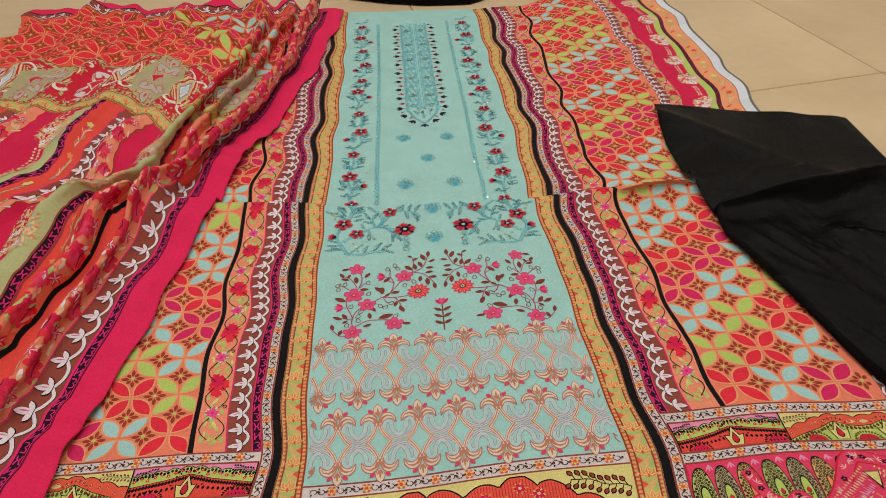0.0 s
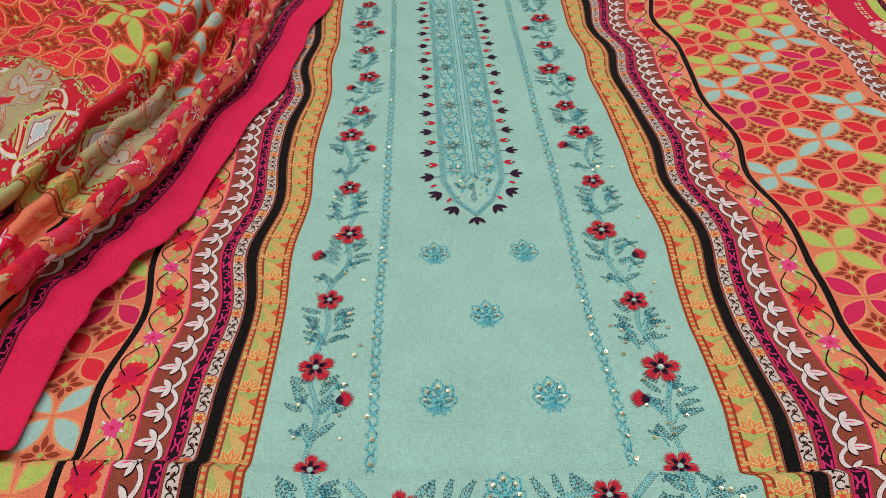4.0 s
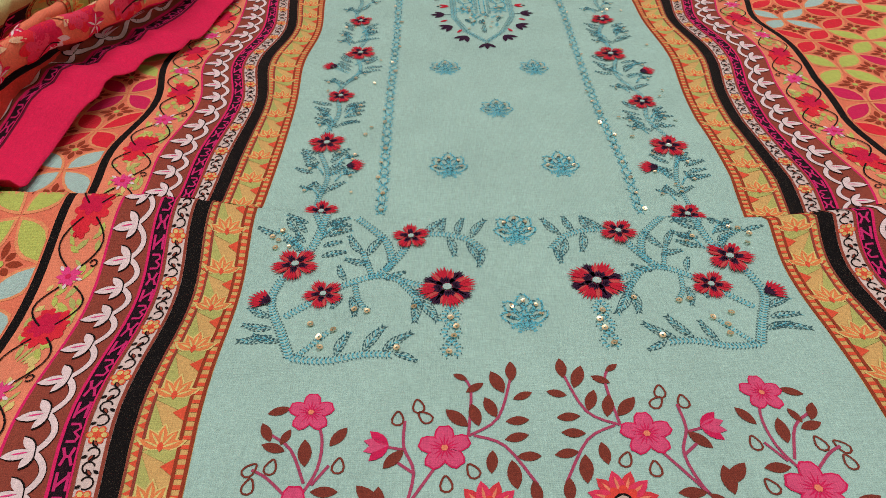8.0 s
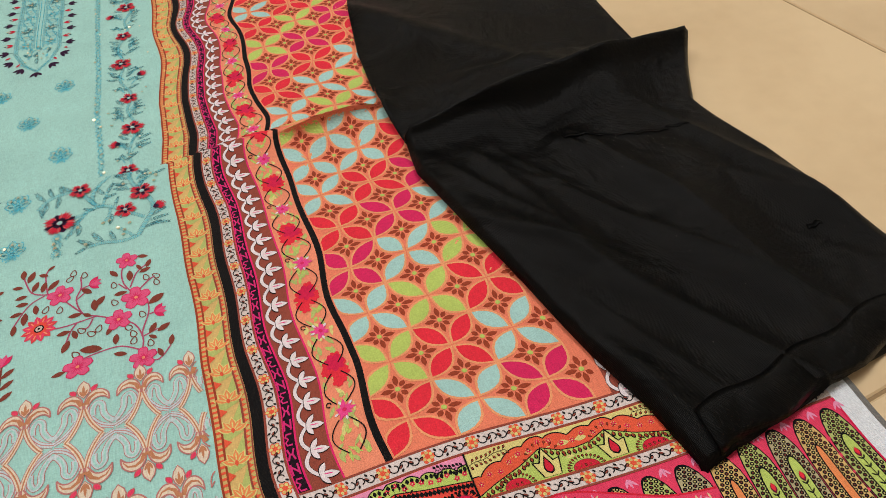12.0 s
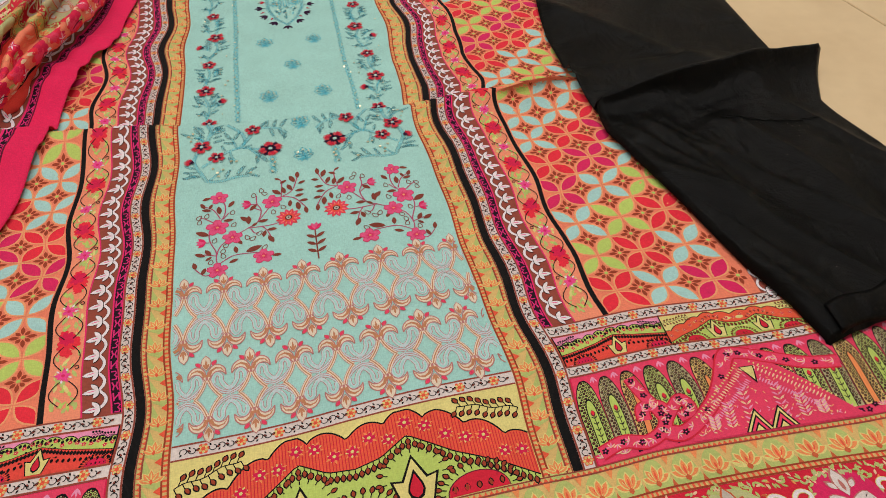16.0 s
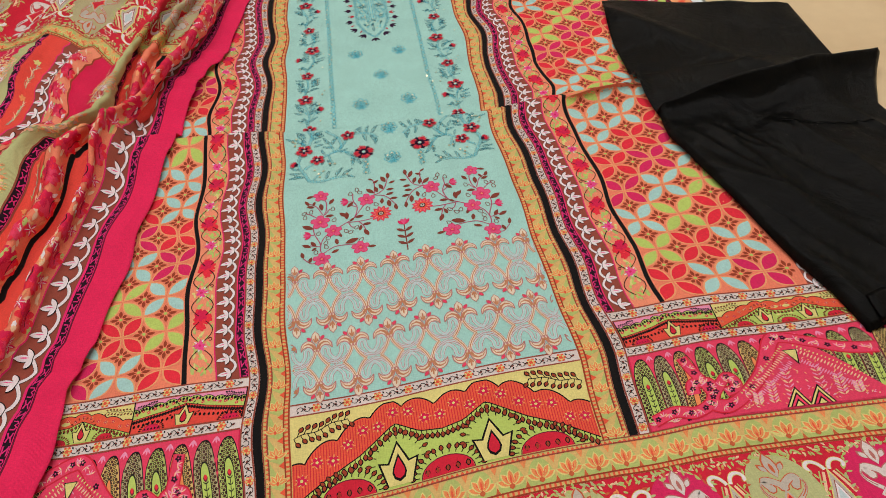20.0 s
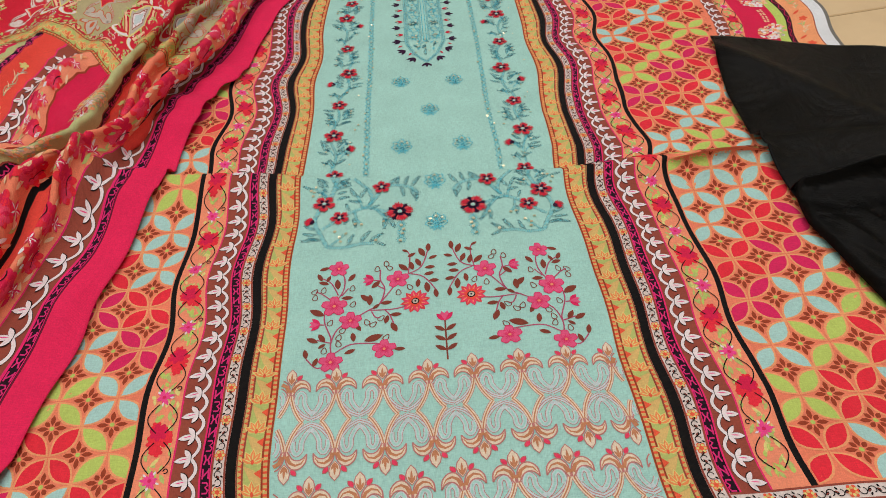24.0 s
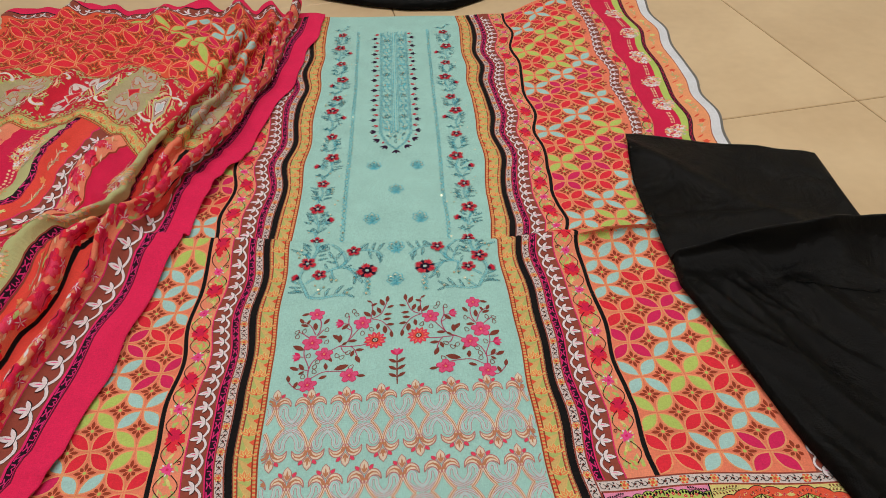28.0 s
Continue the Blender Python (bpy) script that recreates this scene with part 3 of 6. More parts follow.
def leaf_band(K, at, w, s0, s1, sgn, P=0.0157, level=False):
    """White scalloped vine with three-lobed leaves, the tips pointing outwards."""
    A = Along(K, level, at, sgn)
    k = 0
    f = w / 0.0162
    while s0 + (k + 1) * P < s1:
        s = s0 + k * P
        back = [(-w / 2 + (0.0060 - 0.0048 * math.sin(math.pi * i / 10) ** 0.8) * f, s + P * i / 10) for i in range(11)]
        A.stroke(back, 0.0026 * f, "black", 1)
        A.stroke(back, 0.0021 * f, "petalwhite", 2)
        for a, l, wd in ((-8, 0.0108, 0.0040), (50, 0.0076, 0.0031), (-58, 0.0070, 0.0029)):
            A.leaf(-w / 2 + 0.0050 * f, s, a, (l + 0.0007) * f, (wd + 0.0006) * f, "black", 3, 5)
            A.leaf(-w / 2 + 0.0054 * f, s, a, l * f, wd * f, "petalwhite", 4, 5)
        A.leaf(-w / 2 + 0.0070 * f, s, -8, 0.0060 * f, 0.0007 * f, "rose", 5)
        k += 1


def floral_band(K, at, w, s0, s1, sgn, P=0.0605, phase=0.0, level=False, seed=3, leaves=("leafgreen", "lemon", "leafgreen", "lime"), ink=0.00075):
    """Coral ground with red blooms, pink flowers, lime leaves and thin black curls."""
    A = Along(K, level, at, sgn)
    rnd = random.Random(seed)
    h = w / 2
    k = math.ceil((s0 - phase) / P) - 1
    ok = lambda s, r=0.0: s0 + r < s < s1 - r
    while phase + k * P < s1 + P / 2:
        s = phase + k * P
        for i in range(44):
            c, q = rnd.uniform(-0.85, 0.85) * h, s + rnd.uniform(-0.5, 0.5) * P
            if ok(q, 0.006):
                a, ln = rnd.gauss(90, 35), rnd.uniform(0.004, 0.0095)
                if abs(c + ln * math.cos(radians(a))) < h - 0.001:
                    A.leaf(c, q, a, ln, rnd.uniform(0.0016, 0.0034), rnd.choice(leaves), 1)
        if ok(s + P / 2, 0.012):
            q = s + P / 2
            A.blossom(0, q, h * 0.80, 9, "red", 2, 0.28, 0.4)
            A.blossom(0.1 * h, q + h * 0.35, h * 0.62, 7, "hotpink", 2.5, 0.3, 0.1)
            for i in range(7):
                a = rnd.uniform(0, 6.28)
                A.blossom(h * 0.5 * math.cos(a), q + h * 0.95 * math.sin(a), h * 0.36, 5, "red", 2, 0.35, a)
        if ok(s, 0.008):
            for i in range(9):
                a = 40 * i + rnd.uniform(-12, 12)
                A.leaf(0.1 * h, s, a, h * rnd.uniform(0.45, 0.72), 0.0026, "rose", 3)
                if i % 2:
                    A.leaf(0.1 * h + h * 0.36 * math.cos(radians(a)), s + h * 0.36 * math.sin(radians(a)), a, h * 0.3, 0.0016, "petalwhite", 4)
            A.disc(0.1 * h, s, 0.0014, "magenta", 4)
        for e, t0 in ((-1, 0.08), (1, 0.08), (-1, 0.55), (1, 0.55)):
            arc = [(e * h * (0.28 + 0.62 * math.sin(math.pi * i / 8)), s + P * (t0 + 0.36 * i / 8)) for i in range(9)]
            if ink and ok(arc[0][1]) and ok(arc[-1][1]):
                A.stroke(arc, ink, "black", 5)
        curl = [(-0.75 * h + 0.0016 * math.cos(i * 0.9), s + 0.006 + 0.0016 * math.sin(i * 0.9)) for i in range(7)]
        if ok(s, 0.008):
            A.stroke(curl, 0.0007, "black", 5)
        k += 1


TOP = 1.310
for s, E, lat in SIDES:
    gold_band(K, False, 0.1260, 0.0208, V_GOLD, TOP, s, phase=0.004)
    K.lay("printed_gold_border", kameez, "gold border print with orange lotus flowers", "stuff")
    scroll_band(K, False, 0.14775, 0.0094, V_GOLD, TOP, s, phase=0.0205)
    K.lay("printed_scroll_border", kameez, "white border print with orange flowers and black scrolls", "stuff")
    glyph_band(K, 0.1558, 0.0064, V_SCROLL1, TOP, s)
    leaf_band(K, 0.1700, 0.0172, V_SCROLL1 + 0.006, TOP, s)
    K.lay("printed_leaf_border", kameez, "white leaf vine and pink sign print on brown and black", "stuff")
    floral_band(K, 0.1910, 0.0216, V_SCROLL1, TOP, s, phase=0.0105)
    K.lay("printed_floral_border", kameez, "red and pink blossom print on coral", "stuff")
    # outer bands beyond the lattice
    leaf_band(K, (E[11] + E[12]) / 2, 0.0145, V_SCROLL1, TOP, s, 0.0142)
    floral_band(K, (E[12] + E[13]) / 2, E[13] - E[12], V_SCROLL1, TOP, s, 0.0605, 0.03, seed=9)
    K.lay("printed_floral_border", kameez, "red and pink blossom print on coral", "stuff")
    A = Along(K, False, E[14], s)
    rnd = random.Random(5)
    v = V_SCROLL1 + 0.02
    while v < TOP - 0.05:
        ln = 0.034
        for i in range(110):
            a, r = rnd.uniform(0, 6.28), math.sqrt(rnd.random())
            A.disc(-0.007 + 0.0150 * r * math.cos(a), v + ln / 2 + ln / 2 * r * math.sin(a), rnd.uniform(0.0012, 0.0026), rnd.choice(("cream", "cream", "dove", "peach", "petalwhite")), 2 + rnd.random(), 6)
        A.blossom(-0.006, v + 0.004, 0.0055, 5, "petalwhite", 4, 0.4)
        A.disc(-0.006, v + 0.004, 0.0012, "red", 5)
        for i in range(4):
            for e in (-1, 1):
                for k in (0, 1):
                    A.disc(-0.010 + e * 0.0017, v + ln + 0.006 + i * 0.0075 + k * 0.003, 0.0014, "cream", 2, 6)
        v += 0.072
    A = Along(K, False, (E[15] + E[16]) / 2, s)
    A.stroke([(0.0016 * math.sin(i * 1.1), 0.34 + i * 0.0025) for i in range(392)], 0.0008, "magenta", 2)
    A.stroke([(-0.0016 * math.sin(i * 1.1), 0.34 + i * 0.0025) for i in range(392)], 0.0008, "wine", 2)
    A = Along(K, False, (E[16] + E[17]) / 2, s)
    v = V_SCROLL1 + 0.01
    while v < TOP - 0.03:
        A.stroke([(0.002 * math.sin(i), v + 0.004 * i) for i in range(7)], 0.0008, "sage", 1)
        for i in range(8):
            A.leaf(0, v + 0.003 * i, rnd.uniform(20, 160), rnd.uniform(0.005, 0.009), 0.002, rnd.choice(("leafgreen", "cream", "sage")), 1)
        A.blossom(0.001, v + 0.030, 0.005, 5, rnd.choice(("lemon", "lemon", "tangerine")), 2, 0.4)
        A.leaf(-0.008, v + 0.040, 40, 0.012, 0.0035, "tangerine", 2)
        v += 0.052
    K.lay("printed_outer_border", kameez, "cream blossom print on hot pink, lime and peach bands", "stuff")
    # level rows under the lattice
    lo, hi = 0.1528, (0.4375 if s > 0 else 0.60)
    for vv, ww in (((V_SCROLL1 + V_ROW1) / 2, V_SCROLL1 - V_ROW1), ((V_SCROLL2 + V_ROW2) / 2, V_SCROLL2 - V_ROW2)):
        a, c = (lo, hi) if s > 0 else (-hi, -lo)
        scroll_band(K, True, vv, ww, a, c, 1, phase=0.003)
    K.lay("printed_scroll_border", kameez, "white border print with orange flowers and black scrolls", "stuff")

gold_band(K, True, (V_GOLD + V_FLEUR) / 2, V_GOLD - V_FLEUR, -0.60, 0.4375, 1)
K.lay("printed_hem_border", kameez, "gold hem border print with orange lotus flowers", "stuff")
A = Along(K, True, 0.294, 1)
scroll_band(K, True, 0.294, 0.0122, -0.1153, 0.1153, 1, phase=0.003)
K.lay("printed_scroll_border", kameez, "white border print with orange flowers and black scrolls", "stuff")


def between(K, f0, f1, u0, u1, n, col, layer):
    xs = [u0 + (u1 - u0) * i / n for i in range(n + 1)]
    K.strip([(x, f0(x)) for x in xs], [(x, f1(x)) for x in xs], col, layer)


def arch_panel(K, u0, u1, v0, v1, dome, ground, under_, berry, rib=None, drops=(-0.31, 0.31)):
    """Scalloped dome print over a lime field with two flame drops and rows of berries."""
    w, h, mid = u1 - u0, v1 - v0, (u0 + u1) / 2
    k = min(1.0, w / 0.233 / (h / 0.077)) ** 0.5
    T = lambda a, c: (mid + a * w / 2, v0 + c * h)
    K.rect(u0, u1, v0, v1, ground, 0.6, 0.01)
    one = len(drops) == 1
    fold_ = lambda a: 0.31 + 0.66 * abs(a - drops[0]) if one else abs(a)
    env = lambda a: np.interp(fold_(a), [0, 0.31, 0.5, 0.75, 1.0], [0.80, 0.90, 0.84, 0.74, 0.66] if one else [0.80, 0.90, 0.80, 0.58, 0.36])
    low = lambda a: np.interp(fold_(a), [0, 0.15, 0.31, 0.55, 0.8, 1.0], [0.50, 0.54, 0.72, 0.56, 0.46, 0.38] if one else [0.50, 0.54, 0.70, 0.42, 0.22, 0.03])
    top = lambda a: min(0.97, env(a) + 0.10 * abs(math.sin(a * 4.5 * math.pi + 0.4)) ** 0.7)
    fx = lambda f: (lambda x: v0 + h * float(f((x - mid) / (w / 2))))
    between(K, fx(low), fx(top), u0, u1, 90, dome, 1)
    between(K, lambda x: v0, fx(low), u0, u1, 50, under_, 1)
    if rib:
        for a in np.linspace(-0.99, 0.99, 110):
            K.stroke([T(a, float(low(a)) + 0.01), T(a, float(top(a)) - 0.02)], 0.0006, rib, 1.5)
    lw = max(0.0005, 0.012 * h)
    K.stroke([T(a, float(top(a))) for a in np.linspace(-1, 1, 121)], lw * 1.3, "black", 2.5)
    K.stroke([T(a, float(low(a))) for a in np.linspace(-1, 1, 61)], lw, "black", 2.5)

    def seed(x, y, a, s_=1.0):
        K.leaf(x, y, a, 0.088 * h * s_, 0.060 * h * s_, "black", 3)
        K.leaf(x + 0.010 * h * math.cos(radians(a)), y + 0.010 * h * math.sin(radians(a)), a, 0.062 * h * s_, 0.034 * h * s_, berry, 4)

    for a in np.linspace(-0.97, 0.97, int((58 if h > 0.05 else 40) * k)):
        x, y = T(a, float(low(a)))
        K.stroke([(x, y), (x, y - 0.04 * h)], 0.009 * h, "black", 3)
        seed(x, y - 0.03 * h, 270, 0.95 if h > 0.05 else 1.45)
    if berry == "black":
        for q in (0.58,):
            for a in np.linspace(-0.95, 0.95, 24):
                seed(*T(a, float(low(a)) * q), 270, 1.3)
        for a in np.linspace(-0.96, 0.96, 34):
            seed(*T(a, float(top(a)) - 0.03), 270, 1.3)
    for i in range(19):
        a = -0.94 + 1.88 * i / 18
        x, y = T(a, (float(low(a)) + float(top(a))) / 2 + 0.05 * math.sin(i * 2.1))
        for q in range(9):
            K.leaf(x, y, 40 * q + 20 * i, (0.082 if q % 2 else 0.066) * h, 0.024 * h, "orange" if q % 2 else "lemon", 2.2 + 0.2 * (q % 2), 3)
        K.blossom(x, y, 0.056 * h, 5, "hotpink", 3, 0.4, i)
        K.disc(x, y, 0.018 * h, "lemon", 3.5, 5)
    big = 1.45 if h < 0.05 else 1.0
    for c in drops:
        x, y = T(c, 0.0)
        star = [(-0.12, 0.02), (-0.19, 0.27), (-0.10, 0.25), (0, 0.47), (0.10, 0.25), (0.19, 0.27), (0.12, 0.02)]
        K.fan((x, y + 0.2 * h), [(x + p * h * 1.08 * k * big, y + q * h * 1.05 * big) for p, q in star], "black", 5)
        K.fan((x, y + 0.2 * h), [(x + p * h * 0.94 * k * big, y + q * h * 0.96 * big) for p, q in star], "lemon", 6)
        dp = [(0, 0.07), (0.045, 0.10), (0.06, 0.15), (0.05, 0.2), (0, 0.32), (-0.05, 0.2), (-0.06, 0.15), (-0.045, 0.10)]
        K.fan((x, y + 0.17 * h * big), [(x + p * h * 1.2 * k * big, y + (0.17 + (q - 0.17) * 1.2) * h * big) for p, q in dp], "black", 7)
        K.fan((x, y + 0.17 * h * big), [(x + p * h * 0.9 * k * big, y + (0.17 + (q - 0.17) * 0.9) * h * big) for p, q in dp], "hotred", 8)
        for i in range(11):
            a = 5 + 170 * i / 10
            px, py = x + 0.26 * h * k * big * math.cos(radians(a)), y + (0.24 + 0.30 * math.sin(radians(a))) * h * big
            K.stroke([(px - 0.03 * h * math.cos(radians(a)), py - 0.03 * h * math.sin(radians(a))), (px, py)], 0.010 * h, "black", 4)
            seed(px, py, a, 0.85)
    for c in ((-0.62, 0.78) if one else (-0.64, 0, 0.64)):
        x, y = T(c, 0.0)
        R = 0.19 * h
        K.fan((x, y), [(x + 1.35 * k * R * math.cos(t), y + R * math.sin(t)) for t in np.linspace(0, math.pi, 12)], "hotred" if berry != "black" else "hotpink", 3)
        K.stroke([(x + 1.38 * k * R * math.cos(t), y + R * math.sin(t)) for t in np.linspace(0, math.pi, 14)], 0.010 * h, "wine", 3.5)
        for i in range(14):
            a = 6 + 168 * i / 13
            px, py = x + 1.5 * k * R * math.cos(radians(a)), y + 1.12 * R * math.sin(radians(a))
            K.stroke([(px, py), (px + 0.05 * h * math.cos(radians(a)), py + 0.05 * h * math.sin(radians(a)))], 0.010 * h, "black", 4)
            seed(px + 0.03 * h * math.cos(radians(a)), py + 0.03 * h * math.sin(radians(a)), a, 0.9)
        for i in range(5):
            seed(x + (i - 2) * 0.10 * h * k, y + 0.02 * h, 90, 0.9)
    for e in (-1, 1):
        stem = [T(e * (0.98 - 0.36 * i / 16), 0.74 + 0.15 * i / 16 + 0.015 * math.sin(i * 0.7)) for i in range(17)]
        K.stroke(stem, 0.010 * h, "black", 3)
        for i, (x, y) in enumerate(stem):
            K.stroke([(x, y), (x - e * 0.02 * h, y + (0.05 if i % 2 else -0.05) * h)], 0.009 * h, "black", 3)
            seed(x - e * 0.02 * h, y + (0.04 if i % 2 else -0.04) * h, 90 + e * 30 if i % 2 else 270 - e * 30, 0.95)


arch_panel(K, -0.1152, 0.1152, V_GOLD + 0.0005, 0.2878, "tangerine", "lemon", "lime", "brown", "hotred")
K.lay("printed_arch_panel", kameez, "orange scalloped arch print over lime with red drops", "stuff")
for s in (1, -1):
    q = 0.1532
    for i, ww in enumerate((0.088, 0.118, 0.078)):
        a, c = (q, q + ww) if s > 0 else (-q - ww, -q)
        cols = ("hotpink", "blossompale", "redcoral", "black") if i % 2 == 0 else ("tangerine", "lemon", "lime", "brown")
        arch_panel(K, a, c, V_SCROLL2 + 0.0004, V_ROW1 - 0.0004, cols[0] if i % 2 else "lime", cols[1], cols[2], cols[3], None, (-0.31, 0.31) if i % 2 else (0.08 * s,))
        K.stroke([(s * q, V_SCROLL2), (s * q, V_ROW1)], 0.001, "black", 9)
        q += ww
    K.lay("printed_arch_panel", kameez, "small arch print in red, lime and orange", "stuff")


def paisley_row(K, s, u0, u1, v0, v1):
    """Pointed arches ringed with dark berries, a pink vine winding over them and stepped chevrons."""
    rnd = random.Random(11)
    h = v1 - v0
    K.rect(min(s * u0, s * u1), max(s * u0, s * u1), v0, v1, "rosepink", 0.5)
    u = u0 + 0.008
    i = 0
    while u < u1 - 0.006:
        def arch(r, top, foot=0.10):
            side = [(r * 0.0088, v0 + h * foot), (r * 0.0088, v0 + h * 0.50)]
            side += [(r * 0.0088 * math.cos(t) ** 0.62 * (1 - 0.30 * math.sin(t) ** 6), v0 + h * (0.50 + (top - 0.50) * math.sin(t))) for t in (0.3, 0.6, 0.9, 1.15, 1.38)]
            ring = side + [(0, v0 + h * top)] + [(-a, c) for a, c in side[::-1]]
            return [(s * (u + a), c) for a, c in ring]
        slim = i % 3 == 2
        K.fan((s * u, v0 + h * 0.45), arch(1.0, 0.95), "black", 1)
        K.fan((s * u, v0 + h * 0.45), arch(0.93, 0.93), ("leafgreen", "khaki", "gold")[i % 3], 2)
        # ringed berries packed between the arch and the leaf inside it
        wide_ = 0.30 if slim else 0.44
        row = 0
        while row * 0.0023 < h * 0.80:
            y = 0.13 + row * 0.0023 / h
            up_ = min(1.0, max(0.0, (y - 0.50) / 0.43))
            half_ = 0.0088 * math.sqrt(1 - up_ ** 2) ** 0.62 * (1 - 0.30 * up_ ** 6) - 0.0014
            for j in range(-4, 5):
                x = j * 0.0027 + (0.00135 if row % 2 else 0.0)
                if abs(x) < half_ and (y > 0.74 or abs(x) > wide_ * 0.0088 * (1.0 if y < 0.5 else (0.76 - y) / 0.26)):
                    K.disc(s * (u + x), v0 + h * y, 0.00122, "black", 3, 6)
                    K.disc(s * (u + x), v0 + h * y, 0.00048, "lemon" if (row + j) % 2 else "bark", 3.4, 5)
            row += 1
        K.fan((s * u, v0 + h * 0.4), arch(wide_, 0.72), "black", 3.8)
        K.fan((s * u, v0 + h * 0.4), arch(wide_ - 0.08, 0.70), "orange" if slim else "lime", 4.2)
        if not slim:
            K.stroke([(s * u, v0 + h * 0.18), (s * u, v0 + h * 0.50)], 0.0005, "black", 5)
            for j in range(5):
                for a in (48, 132):
                    K.leaf(s * u, v0 + h * (0.20 + 0.07 * j), a, 0.0032, 0.0009, "black", 5)
            K.leaf(s * u, v0 + h * 0.50, 90, 0.0062, 0.0034, "wine", 5.5)
            K.leaf(s * u, v0 + h * 0.52, 90, 0.0046, 0.0024, "red", 6)
        for j in range(3):
            K.leaf(s * (u + 0.0089), v0 + h * 0.97, 240 + 30 * j, 0.0062, 0.0015, "blossompale", 2)
        u += 0.0178
        i += 1
    # curling pink vine with small dark flowers
    def vine(pts, w):
        path = [(s * a, c) for a, c in spline(pts, 8)]
        K.stroke(path, w, "hotred", 7)
        K.stroke(path, w * 0.80, "rosepink", 8)
        for j, (x, y) in enumerate(path[2:-2]):
            if j % 6 == 0:
                K.blossom(x, y, 0.0026, 5, "violet", 9, 0.45, j)
                K.disc(x, y, 0.0007, "rose", 10, 5)
            elif j % 6 in (2, 4):
                a = rnd.uniform(0, 360)
                for d in (0, 45, 90, 135):
                    K.leaf(x, y, a + d, 0.0042, 0.0010, "blossompale" if d % 90 else "cream", 9)

    x = u0 + 0.004
    while x < u1 - 0.006:
        y = v0 + h * rnd.uniform(0.03, 0.09)
        if rnd.random() < 0.4:
            K.blossom(s * x, y + 0.001, 0.0024, 5, "violet", 6, 0.45, x * 90)
            K.disc(s * x, y + 0.001, 0.0006, "rose", 6.4, 5)
        else:
            for d in (20, 55, 90, 125, 160):
                K.leaf(s * x, y, d, 0.0046, 0.0011, "blossompale" if d % 2 else "cream", 6, 3)
        x += 0.0058

    tall = u0 + 0.128
    for cu in (tall, u0 + 0.30):
        if cu > u1 - 0.06:
            continue
        # curl standing between the arches before the chevron
        base = cu - 0.098
        vine([(base - 0.026, v0 + h * 0.10), (base - 0.008, v0 + h * 0.16), (base + 0.010, v0 + h * 0.10), (base + 0.024, v0 + h * 0.20), (base + 0.026, v0 + h * 0.42), (base + 0.014, v0 + h * 0.46), (base + 0.012, v0 + h * 0.32)], h * 0.15)
        vine([(base + 0.026, v0 + h * 0.30), (base + 0.018, v0 + h * 0.60), (base + 0.014, v0 + h * 0.84)], h * 0.13)
        vine([(base + 0.026, v0 + h * 0.26), (base + 0.040, v0 + h * 0.48), (base + 0.046, v0 + h * 0.34), (base + 0.036, v0 + h * 0.28)], h * 0.13)
        # tall chevron: a banded border, leafy sprays inside, a lemon point and a dark zigzag foot
        lo, hi = cu - 0.056, min(cu + 0.066, u1 - 0.002)
        fh = lambda x: v0 + 0.0006 + h * 0.92 * max(0.0, min(1.0, (0.064 - abs(abs(x) - cu)) / 0.056))
        between(K, lambda x: v0 + 0.0005, fh, s * lo, s * hi, 30, "rosepink", 6.5)
        vine([(lo - 0.022, v0 + h * 0.20), (lo - 0.004, v0 + h * 0.12), (cu - 0.034, v0 + h * 0.40), (cu - 0.010, v0 + h * 0.88), (cu + 0.002, v0 + h * 0.92), (cu + 0.020, v0 + h * 0.82), (cu + 0.042, v0 + h * 0.68), (hi, v0 + h * 0.62)], h * 0.17)
        for e in (-1, 1):
            for k_, col, ln in ((0.78, "lemon", 0.0024), (0.68, "cream", 0.0046), (0.54, "blossompale", 0.0048)):
                for j in range(21):
                    f = j / 20
                    x, y = cu + e * (0.004 + 0.044 * f) * k_ / 0.76, v0 + h * (k_ - 0.70 * f * k_)
                    if abs(x - cu) < 0.052 and x < hi:
                        K.leaf(s * x, y, 90 - s * e * 42, ln, 0.0012, col, 13)
            for b_, tp in ((0.012, 0.46), (0.026, 0.32), (0.038, 0.20)):
                x = cu + e * b_
                if x > hi - 0.004:
                    continue
                for j in range(8):
                    y = v0 + h * (0.08 + (tp - 0.08) * j / 7)
                    for d in (40, 140):
                        K.leaf(s * x, y, d, 0.0054, 0.0014, "blossompale" if j % 2 else "cream", 13)
        K.poly([(s * (cu - 0.0055), v0 + h * 0.74), (s * (cu + 0.0055), v0 + h * 0.74), (s * (cu + 0.0015), v0 + h * 0.52)], "black", 13.5)
        K.poly([(s * (cu - 0.0048), v0 + h * 0.73), (s * (cu + 0.0046), v0 + h * 0.73), (s * (cu + 0.0012), v0 + h * 0.56)], "lemon", 14)
        for r_, col, ly in ((1.0, "black", 14), (0.88, "lemon", 14.6), (0.72, "black", 15.2), (0.60, "rosepink", 15.8), (0.40, "black", 16.4), (0.28, "lemon", 17)):
            for zx in (cu - 0.0085, cu + 0.0085):
                K.poly([(s * (zx - 0.0098 * r_), v0 + 0.0008), (s * (zx + 0.0098 * r_), v0 + 0.0008), (s * zx, v0 + h * 0.25 * r_)], col, ly)
        for j in range(150):
            x = rnd.uniform(lo + 0.006, hi - 0.004)
            y = rnd.uniform(v0 + 0.003, fh(x) - h * 0.20)
            if y > v0 + 0.003:
                K.leaf(s * x, y, rnd.choice((35, 55, 125, 145)), rnd.uniform(0.002, 0.0036), 0.0010, rnd.choice(("cream", "blossompale", "peach")), 12.5, 2)


